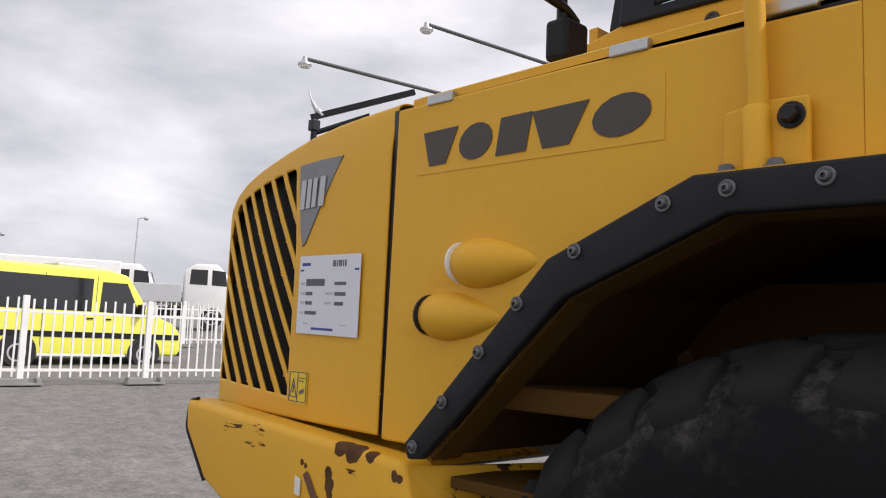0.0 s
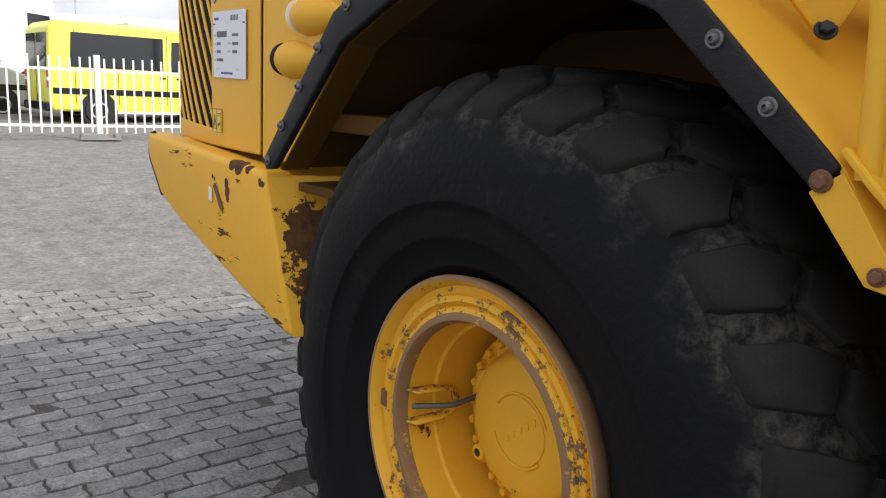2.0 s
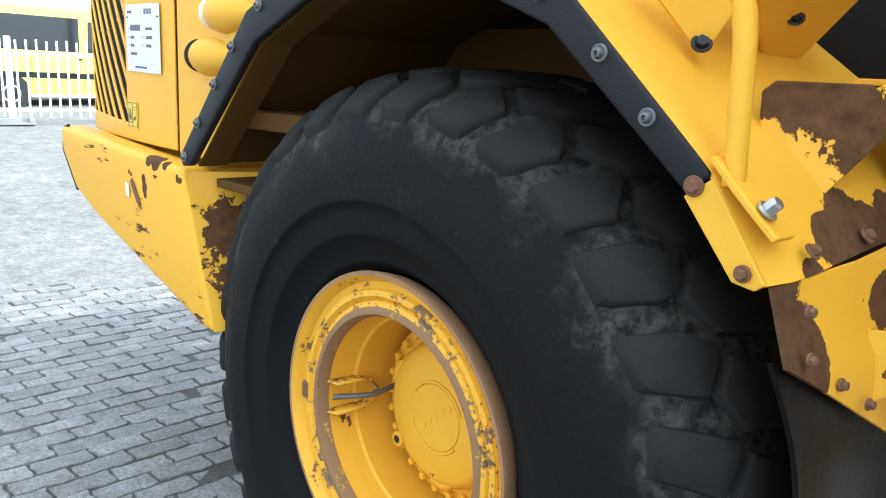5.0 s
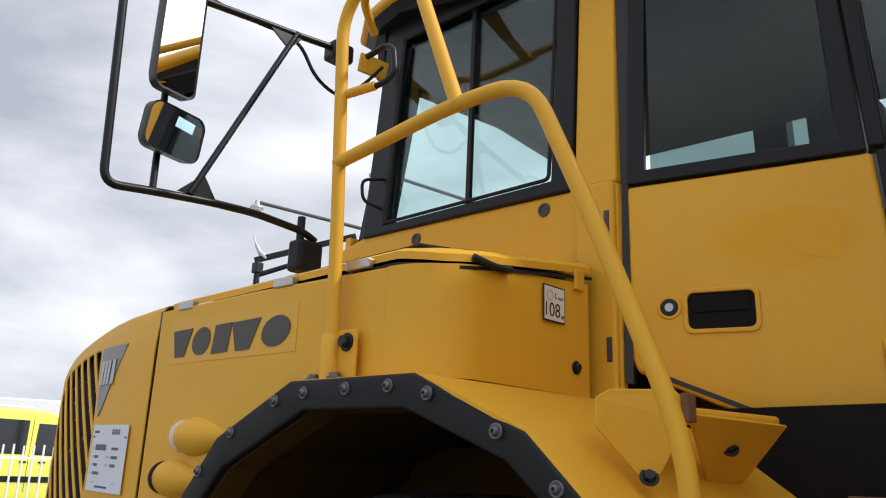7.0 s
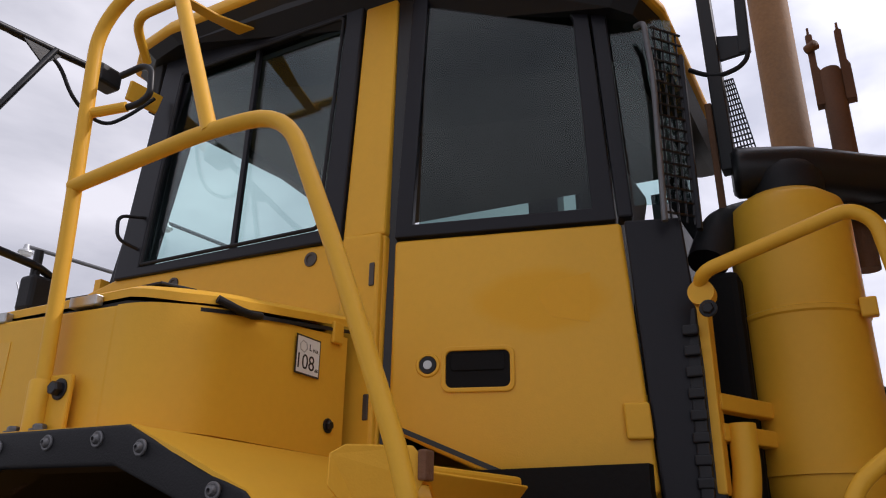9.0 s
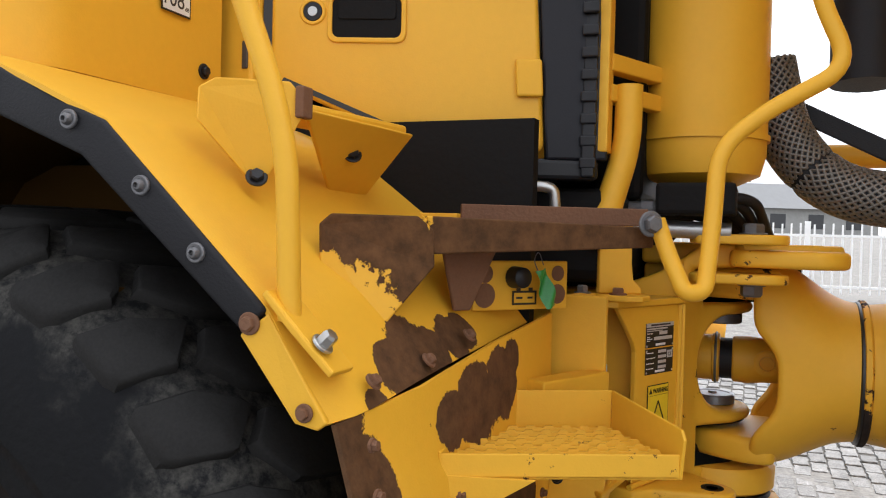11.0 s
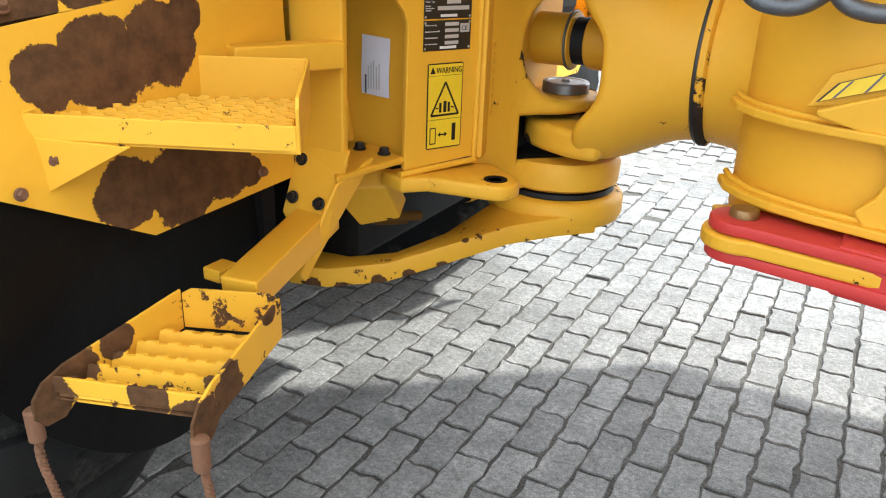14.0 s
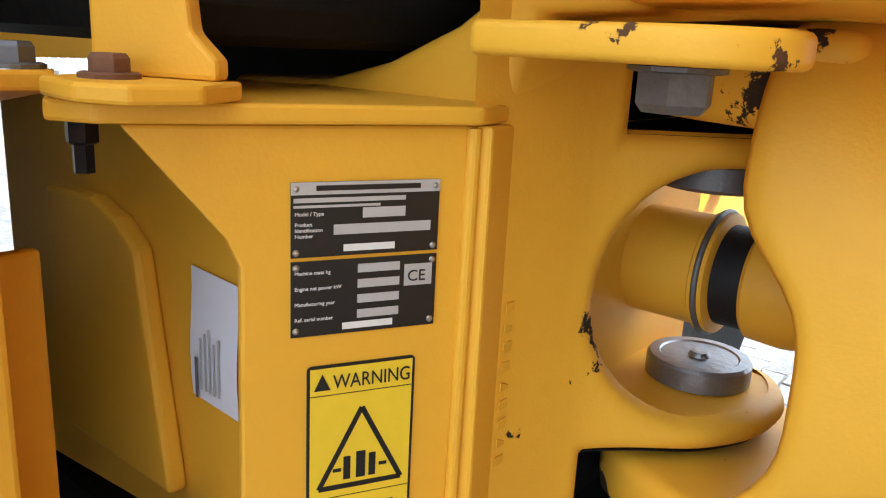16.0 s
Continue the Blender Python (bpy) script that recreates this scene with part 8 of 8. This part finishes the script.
def paver_data(seed):
    o = paver_outline(seed)
    m = len(o)
    verts = [(x, y, -0.03) for x, y in o] + [(x, y, -0.004) for x, y in o] + [(x * 0.95, y * 0.97, 0.0) for x, y in o]
    faces = [(i, (i + 1) % m, m + (i + 1) % m, m + i) for i in range(m)] + [(m + i, m + (i + 1) % m, 2 * m + (i + 1) % m, 2 * m + i) for i in range(m)] + [tuple(range(2 * m, 3 * m))]
    return verts, faces


sheet_z = -0.0115
pavement = hold("block_pavement", (1.0, 4.0, 0.0), "grey concrete block paving with gritty open joints", "pavement")
pavement["kind"] = "structure"
pv = [paver_data(s) for s in range(11)]
pv_mesh = []
for verts, faces in pv:
    me = bpy.data.meshes.new("paver")
    me.from_pydata(verts, [], faces)
    me.materials.append(paver_mat)
    pv_mesh.append(me)
rest_v, rest_f = [], []
rng = random.Random(5)
bpy.context.view_layer.update()
inv = pavement.matrix_world.inverted()
for i in range(-76, 60):
    for j in range(-3, 48):
        x = i * PW + 0.012
        y = j * PL + (PL / 2 if i % 2 else 0.0) + 0.05
        if not (-8.4 < x < 6.6 and 0.2 < y < 10.5) or (x + 4.72) * 0.82 < (y - 1.95) * 0.50 + 0.06 or (x > 3.2 and y < 2.0) or (x > -0.2 and y < 1.4 and x > 3):
            continue
        seed = rng.randrange(11)
        tilt = (rng.gauss(0, 0.016), rng.gauss(0, 0.010), rng.gauss(0, 0.018))
        dz = rng.gauss(0, 0.0026) + ground_z(x, y)
        if 0.25 < x < 2.55 and 2.95 < y < 5.3:
            ob = new("paver", pv_mesh[seed])
            ob.matrix_basis = pose(x, y, dz, *[math.degrees(a) for a in tilt])
            ob.parent = pavement
            ob.matrix_parent_inverse = inv
        else:
            m4 = pose(x, y, dz, *[math.degrees(a) for a in tilt])
            base = len(rest_v)
            rest_v += [tuple(m4 @ Vector(v)) for v in pv[seed][0]]
            rest_f += [tuple(base + k for k in f) for f in pv[seed][1]]
me = bpy.data.meshes.new("paver_field")
me.from_pydata(rest_v, [], rest_f)
me.materials.append(paver_far)
field = new("paver_field", me)
field.parent = pavement
field.matrix_parent_inverse = inv
tagged(field, "grey concrete pavers", "", "", "stuff")
jb = grid_surface(lambda u, v: Vector((-8.4 + 15.0 * u, 0.2 + 10.3 * v, ground_z(-8.4 + 15.0 * u, 0.2 + 10.3 * v) - 0.0065)), 150, 103)
for v in [v for v in jb.verts if (v.co.x + 4.72) * 0.82 < (v.co.y - 1.95) * 0.50 or (v.co.x > 3.3 and v.co.y < 1.9)]:
    jb.verts.remove(v)
part("joint_sand", jb, joint_mat, pavement, "sandy joints")

# ---- background yard ----
fence_white = material("fence_white", (0.80, 0.80, 0.79), 0.45, 0.0, 0, 100, 0.05, 3, 0.03)


def shared(name, bm, mat):
    me_ = bpy.data.meshes.new(name)
    bm.to_mesh(me_)
    bm.free()
    me_.materials.append(mat)
    return me_


concrete = material("grey_concrete", (0.22, 0.22, 0.21), 0.9, 0.0, 0.4, 60, 0.25, 4, 0.2)
FH, FW = 1.43, 2.12
post_me = shared("fence_post", box((-0.05, -0.05, 0.02), (0.05, 0.05, FH + 0.06), 0.004), fence_white)
rail_me = shared("fence_rail", box((0, -0.02, -0.025), (FW, 0.02, 0.025), 0.003), fence_white)
picket_me = shared("picket", box((-0.016, -0.016, 0.06), (0.016, 0.016, FH), 0.003), fence_white)
foot_me = shared("foot_block", slab([(-0.36, -0.12, 0.0), (0.36, -0.12, 0.0), (0.33, -0.12, 0.12), (0.25, -0.12, 0.12), (0.25, -0.12, 0.04), (0.12, -0.12, 0.04), (0.12, -0.12, 0.12), (-0.33, -0.12, 0.12)], (0, 0.24, 0), 0.012, 2), concrete)


def picket_fence(x0, y0, yaw, count, lab):
    f = hold("picket_fence", (x0, y0, ground_z(x0, y0)), lab, "fence", "yard fences")
    inv_ = Matrix.Translation(-f.location)
    d = Vector((math.cos(radians(yaw)), math.sin(radians(yaw)), 0))
    for k in range(count):
        p = Vector((x0, y0, 0)) + d * FW * k
        p.z = ground_z(p.x, p.y) + 0.06
        e = p + d * FW
        rise = math.degrees(math.atan2(ground_z(e.x, e.y) + 0.06 - p.z, FW))
        panel_m = pose(*p, 0, 0, yaw) @ pose(0, 0, 0, 0, -rise, 0)
        todo = [(post_me, pose(0, 0, 0)), (rail_me, pose(0, 0, 0.20)), (rail_me, pose(0, 0, FH - 0.22)), (foot_me, pose(0, 0, -0.06))]
        todo += [(picket_me, pose(FW * (q + 0.75) / 12.5, 0, 0.012 * (q % 3))) for q in range(12)]
        for me_, m in todo:
            ob = new(me_.name, me_)
            ob.matrix_basis = panel_m @ m
            ob.parent, ob.matrix_parent_inverse = f, inv_
    return f


picket_fence(-15.35, -3.75, 84, 12, "white steel picket fence on grey concrete feet")
picket_fence(-25.5, 8.5, 82, 8, "white picket fence across the back of the yard")
picket_fence(-4.0, 17.5, 4, 11, "white picket fence along a green verge")

van_black = material("van_black_glass", (0.015, 0.016, 0.018), 0.08)
tyre_far = material("tyre_far", (0.02, 0.02, 0.021), 0.8)
wheel_silver = material("wheel_silver", (0.52, 0.52, 0.53), 0.4, 0.15)
van_yellow = material("fluorescent_yellow", (0.80, 0.78, 0.11), 0.35, 0.0, 0, 100, 0.04, 2, 0.02)
van_grey = material("light_grey_paint", (0.5, 0.51, 0.52), 0.35)


tail_red = material("red_lamp_plastic", (0.45, 0.03, 0.03), 0.3)


def car_wheel(parent, x, y, r=0.34, w=0.22):
    wh = part("wheel", turned([(-0.0, r * 0.62), (-0.01, r * 0.95), (0.03, r), (w, r), (w, r * 0.6)], (x, y, r), (0, 1, 0), 32), tyre_far, parent, "", 40)
    part("rim", turned([(-0.004, r * 0.62), (0.02, r * 0.5), (0.01, r * 0.2), (-0.005, 0.0)], (x, y, r), (0, 1, 0), 24), wheel_silver, wh, "silver wheel rim", 40)
    part("rim_groove", turned([(-0.012, r * 0.50), (-0.004, r * 0.44), (-0.012, r * 0.38)], (x, y, r), (0, 1, 0), 24), tyre_far, wh, "dark groove round the rim", 40)


def van(name, lab, body_mat, m, length=5.9, height=2.45, nose=1.35, stripe=True, bar=True):
    """A panel van along +x, near side at y = -1."""
    v_ = hold(name, (0, 0, 0), lab, "van")
    L, H = length, height
    prof = [(0.02, 0.42), (0.0, 0.9), (0.04, H - 0.18), (0.22, H), (L - nose - 0.75, H), (L - nose - 0.25, H - 0.12), (L - nose + 0.42, 0.57 * H), (L - 0.28, 0.47 * H), (L - 0.06, 0.38 * H), (L, 0.45), (L - 0.1, 0.30), (0.1, 0.30)]
    body = part("body", slab([(x, -1.0, z) for x, z in prof], (0, 2.0, 0), 0.09, 4), body_mat, v_, "", 40)
    def pane(pts, nm="window"):
        part(nm, slab([(x, -1.006, z) for x, z in pts], (0, 0.004, 0), 0), van_black, body, "dark glass")
    pane([(0.5, 0.56 * H), (L - nose - 1.15, 0.56 * H), (L - nose - 1.15, H - 0.26), (0.55, H - 0.26)])
    pane([(L - nose - 0.95, 0.56 * H), (L - nose + 0.12, 0.55 * H), (L - nose - 0.28, H - 0.32), (L - nose - 0.92, H - 0.32)])
    part("windscreen", slab([(L - nose + 0.36, -0.85, 1.42), (L - nose + 0.36, 0.85, 1.42), (L - nose - 0.16, 0.80, H - 0.2), (L - nose - 0.16, -0.80, H - 0.2)], (0.03, 0, 0.02), 0), van_black, body, "dark windscreen")
    for y0, y1 in ((-0.86, -0.05), (0.05, 0.86)):
        part("rear_window", slab([(-0.008, y0, 1.28), (-0.008, y1, 1.28), (0.022, y1, H - 0.3), (0.022, y0, H - 0.3)], (0.012, 0, 0), 0), van_black, body, "dark glass")
    part("door_line", box((-0.006, -0.008, 0.45), (0.012, 0.008, 1.28), 0), van_black, body)
    part("rear_bumper", box((-0.08, -0.96, 0.3), (0.1, 0.96, 0.52), 0.04), van_black, v_, "black rear bumper")
    for y0, y1 in ((-1.008, -0.9), (0.9, 1.008)):
        lamp = part("tail_light", box((-0.012, y0, 0.86), (0.06, y1, 1.28), 0.004), tail_red, body, "red and white tail light")
        part("lens", box((-0.016, y0 - 0.003, 1.02), (0.055, y1 + 0.003, 1.10), 0.002), white_paint, lamp)
    if stripe:
        part("rub_strip", box((0.1, -1.012, 0.72), (L - 0.1, -1.0, 0.86), 0.004), van_black, body, "black rubbing strip")
    for x in (L - nose - 1.05, L - nose - 2.3, 0.62):
        part("door_line", box((x - 0.006, -1.004, 0.5), (x + 0.006, -1.0, H - 0.2), 0), van_black, body)
    for x in (L - nose - 1.25, L - nose - 0.8):
        part("door_handle", box((x, -1.025, 1.18), (x + 0.16, -1.0, 1.22), 0.004), van_black, body)
    part("side_mirror", box((L - nose + 0.02, -1.22, 1.3), (L - nose + 0.16, -1.0, 1.62), 0.03), van_black, v_, "black door mirror")
    part("side_step", box((1.6, -1.03, 0.26), (L - nose - 0.2, -0.9, 0.32), 0.01), white_paint, v_, "pale side step")
    for y in (-1.032, 0.79):
        for x in (1.15, L - 1.05):
            car_wheel(v_, x, y)
    for x in (1.15, L - 1.05):
        part("wheel_arch", turned([(0, 0.44), (0.006, 0.44)], (x, -1.007, 0.36), (0, 1, 0), 28), tyre_far, body, "dark wheel arch")
    if bar:
        part("roof_bar", box((L - nose - 1.9, -0.6, H), (L - nose - 0.9, 0.6, H + 0.10), 0.03), van_grey, v_, "flat roof beacon bar")
        part("bumper", box((L - 0.25, -0.98, 0.3), (L + 0.06, 0.98, 0.62), 0.05), van_black, v_, "black bumper")
    v_.matrix_basis = m
    return v_


van("yellow_van", "bright yellow minibus van with dark windows behind the fence", van_yellow, pose(-20.7, 4.9, 0.42, 0, 0, 93), 5.3, 2.45)
van("grey_van", "silver-grey van parked behind the fence", van_grey, pose(-22.4, -0.1, 0.43, 0, 0, 100), 5.4, 2.3, bar=False)


def lorry(name, lab, m, box_len=0.0, sleeper=True, top=2.7):
    t_ = hold(name, (0, 0, 0), lab, "truck")
    top = 3.75 if sleeper else top
    prof = [(0, 0.55), (0, top - 0.35), (0.5, top), (1.5, top), (1.95, top - 0.5), (2.15, 1.9), (2.3, 1.3), (2.3, 0.5)]
    body = part("cab", slab([(x, -1.2, z) for x, z in prof], (0, 2.4, 0), 0.09, 3), white_paint, t_, "", 40)
    hw = 2.6 if sleeper else top - 0.28
    part("side_window", slab([(x, -1.207, z) for x, z in ((1.25, hw - 0.72), (1.95, hw - 0.75), (1.85, hw - 0.05), (1.25, hw))], (0, 0.004, 0), 0), van_black, body, "dark glass")
    if not sleeper:
        part("side_window", slab([(x, -1.207, z) for x, z in ((0.25, hw - 0.70), (1.05, hw - 0.72), (1.05, hw), (0.30, hw))], (0, 0.004, 0), 0), van_black, body, "dark glass")
    part("windscreen", slab([(2.17, -1.05, 1.85), (2.17, 1.05, 1.85), (1.98, 1.0, 2.75 if sleeper else 2.5), (1.98, -1.0, 2.75 if sleeper else 2.5)], (0.03, 0, 0.01), 0), van_black, body, "dark windscreen")
    part("grille", box((2.28, -0.9, 0.7), (2.33, 0.9, 1.2), 0.01), van_black, body, "dark grille")
    if sleeper:
        part("sun_visor", slab([(1.85, -1.1, top - 0.45), (1.85, 1.1, top - 0.45), (2.25, 1.1, top - 0.6), (2.25, -1.1, top - 0.6)], (0, 0, 0.12), 0.02), van_black, t_, "dark sun visor")
        part("roof_lamp_bar", tube([(1.6, -0.9, top + 0.12), (1.6, 0.9, top + 0.12)], 0.04), van_black, t_, "roof lamp bar")
    for y in (-1.2, 0.95):
        car_wheel(t_, 1.3, y, 0.5, 0.28)
        if box_len:
            car_wheel(t_, -box_len + 1.6, y, 0.5, 0.28)
    if box_len:
        part("cargo_bed", box((-box_len, -1.22, 1.2), (-0.1, 1.22, 2.05), 0.03), van_grey, t_, "grey flat cargo bed")
        part("chassis", box((-box_len, -0.5, 0.6), (0.2, 0.5, 1.0), 0.02), tyre_far, t_)
    t_.matrix_basis = m
    return t_


lorry("white_tractor_unit", "tall white tractor unit behind the fence", pose(-26.2, 4.3, 0.74, 0, 0, 94))
lorry("white_tractor_unit", "white tractor unit in the row behind", pose(-29.5, 0.9, 0.94, 0, 0, 96))
lorry("white_crew_cab_truck", "white crew-cab flatbed truck far behind the fence", pose(-35.5, 17.7, 1.43, 0, -1, 65), 4.6, False, 3.05)
lorry("white_flatbed_truck", "small white truck cab far behind the vans", pose(-37.0, 14.6, 1.43, 0, -1, 65), 0.0, False, 2.85)
# long white trailer
tr = hold("white_box_trailer", (0, 0, 0), "long plain white box trailer behind the vans", "trailer")
part("trailer_box", box((0, -1.25, 0.9), (9.6, 1.25, 2.62), 0.05), white_paint, tr)
part("trailer_frame", box((0.3, -1.0, 0.6), (9.2, 1.0, 1.0), 0.03), tyre_far, tr)
for x in (1.4, 2.6):
    for y in (-1.25, 0.97):
        car_wheel(tr, x, y, 0.48, 0.28)
tr.matrix_basis = pose(-31.0, 2.5, 0.95, 0, -1.2, 80)


def lamp_post(x, y, h, yaw, arm, foot):
    lp = hold("street_lamp", (0, 0, 0), "tall grey galvanised yard lamp with a bracket arm", "street lamp", "yard lamps")
    part("pole", sweep([(0, 0, 0), (0, 0, h)], lambda f: 0.09 - 0.04 * f), galvanised, lp, "", 60)
    part("arm", tube([(0, 0, h - 0.05), (arm, 0, h + arm * 0.05)], 0.03, 0.02), galvanised, lp, "", 60)
    part("lamp_head", turned([(0.10, 0.05), (0.02, 0.13), (-0.06, 0.20), (-0.10, 0.19), (-0.20, 0.12), (-0.22, 0.0)], (arm, 0, h + arm * 0.05 - 0.05), (0, 0, 1), 24), galvanised, lp, "bell-shaped lamp head", 40)
    lp.matrix_basis = pose(x, y, foot, 0, 0, yaw)
    return lp


lamp_post(-64.0, 27.0, 8.0, 20, 0.9, 2.3)
lamp_post(-70.0, 18.0, 6.0, 20, 0.9, 2.3)


def arm_lamp(base, top, head):
    lp = hold("arm_lamp", (base[0], base[1], base[2]), "long-armed grey yard lamp with a bell-shaped head", "street lamp", "yard lamps")
    part("pole", sweep([base, (base[0], base[1], top[2])], lambda f: 0.10 - 0.03 * f), galvanised, lp, "", 60)
    part("arm", tube([top, head], 0.058, 0.02), dull_steel, lp, "", 60)
    h = Vector(head)
    part("lamp_head", turned([(0.05, 0.07), (-0.10, 0.10), (-0.15, 0.20), (-0.21, 0.21)], h, (0, 0, 1), 24), galvanised, lp, "bell-shaped lamp head", 40)
    part("lamp_lens", turned([(-0.21, 0.19), (-0.28, 0.15), (-0.31, 0.0)], h, (0, 0, 1), 24), white_paint, lp, "pale lamp lens", 40)


arm_lamp((-13.4, 20.2, 0.8), (-13.4, 20.2, 9.6), (-17.22, 16.14, 11.21))
arm_lamp((-15.4, 19.0, 0.8), (-15.4, 19.0, 8.6), (-19.45, 13.24, 9.79))

# beyond the hauler: unseen pole added to carry a black bracket and pale horn
mast = hold("signal_mast", (-14.15, 10.15, 0.4), "black bracket and pale curved horn on an added black pole", "mast")
part("pole", sweep([(-14.15, 10.15, 0.3), (-14.15, 10.15, 6.32)], lambda f: 0.09 - 0.02 * f), black_paint, mast, "", 60)
part("bracket", beam((-14.2, 10.08, 6.30), (-12.72, 11.85, 7.05), 0.10, 0.13, (0, 0, 1), 0.01), black_paint, mast, "black bracket")
part("stay", tube([(-14.15, 10.15, 5.95), (-13.47, 11.17, 6.47)], 0.06, 0.02), black_paint, mast, "", 60)
part("clamp", box((-14.25, 10.05, 6.0), (-14.05, 10.25, 6.25), 0.02), black_paint, mast, "black clamp")
part("horn", tube([(-14.05, 10.3, 6.36), (-14.14, 10.17, 6.5), (-14.20, 10.09, 6.68), (-14.25, 10.02, 6.9)], lambda f: 0.075 * (1.1 - 0.9 * f), 0.05), galvanised, mast, "pale curved horn", 60)

# trees far off
leaf = material("leaf_green", (0.055, 0.085, 0.028), 0.8, 0.0, 0.2, 20, 0.4, 0.8, 0.3)
bark = material("bark_brown", (0.09, 0.065, 0.045), 0.9, 0.0, 0.5, 30, 0.3, 3, 0.2)


def tree(seed, h=6.0):
    rr = random.Random(seed)
    tr_ = hold("tree", (0, 0, 0), "broad green deciduous tree far behind the yard", "tree", "far trees")
    tm = sweep([(0, 0, 0), (0.1, 0, h * 0.25), (0.05, 0.1, h * 0.5), (0.1, 0, h * 0.8)], lambda f: h * 0.035 * (1.05 - f))
    for k in range(6):
        a = rr.uniform(0, 6.28)
        z = h * rr.uniform(0.3, 0.6)
        tm = sweep([(0.05, 0, z), (0.5 * math.cos(a) * h * 0.2, 0.5 * math.sin(a) * h * 0.2, z + h * 0.12), (math.cos(a) * h * 0.26, math.sin(a) * h * 0.26, z + h * 0.2)], lambda f: h * 0.014 * (1.1 - f), tm)
    part("trunk", tm, bark, tr_, "", 60)
    vs, fs = [], []
    for k in range(46):
        a, b = rr.uniform(0, 6.28), rr.uniform(-0.6, 1.0)
        c = Vector((math.cos(a) * math.sqrt(max(0, 1 - b * b * 0.8)) * h * 0.34, math.sin(a) * math.sqrt(max(0, 1 - b * b * 0.8)) * h * 0.34, h * 0.62 + b * h * 0.33)) * 1.0
        for q in range(42):
            p = c + Vector((rr.gauss(0, 1), rr.gauss(0, 1), rr.gauss(0, 0.8))) * h * 0.055
            e1 = Vector((rr.gauss(0, 1), rr.gauss(0, 1), rr.gauss(0, 1))).normalized() * h * 0.024
            e2 = Vector((rr.gauss(0, 1), rr.gauss(0, 1), rr.gauss(0, 1))).normalized() * h * 0.017
            i = len(vs)
            vs += [tuple(p - e1), tuple(p + e2), tuple(p + e1), tuple(p - e2)]
            fs.append((i, i + 1, i + 2, i + 3))
    me_ = bpy.data.meshes.new("crown")
    me_.from_pydata(vs, [], fs)
    me_.materials.append(leaf)
    cr = new("crown", me_)
    cr.parent = tr_
    return tr_


tr1, tr2 = tree(3), tree(8, 7.0)
spots = [(-162, 76, 1.0), (-166, 90, 0.9), (-170, 98, 1.0), (-158, 106, 0.8), (-175, 66, 0.9), (-172, 114, 1.1), (-160, 122, 0.9), (0.0, 92, 1.2), (-4.0, 96, 1.3), (6.5, 90, 1.2), (12, 96, 1.2), (17, 92, 1.3), (-10, 98, 1.2), (23, 96, 1.2)]
for k, (x, y, s) in enumerate(spots):
    src = tr1 if k % 2 else tr2
    m = pose(x, y, 2.4, 0, 0, 40 * k) @ Matrix.Scale(s, 4)
    if k < 2:
        src.matrix_basis = m
    else:
        c = copy_thing(src, pose(x, y, 2.4, 0, 0, 40 * k))

# low house beyond the far fence
house = hold("house", (0, 0, 0), "low grey house with a dark tiled gable roof", "house")
part("wall", box((-5, -3, 0), (5, 3, 2.6), 0.02), concrete, house)
roof_grey = material("grey_roof_tiles", (0.12, 0.125, 0.13), 0.8, 0.0, 0.4, 12, 0.2, 2, 0.15)
part("roof", slab([(-5.4, -3.4, 2.5), (-5.4, 3.4, 2.5), (-5.4, 0, 4.6)], (10.8, 0, 0), 0.02), roof_grey, house, "dark tiled gable roof")
for x in (-3, 0, 3):
    part("window", box((x - 0.6, -3.03, 1.0), (x + 0.6, -2.99, 2.1), 0.01), van_black, house, "dark window")
house.matrix_basis = pose(4.5, 70, 1.7, 0, 0, 25)
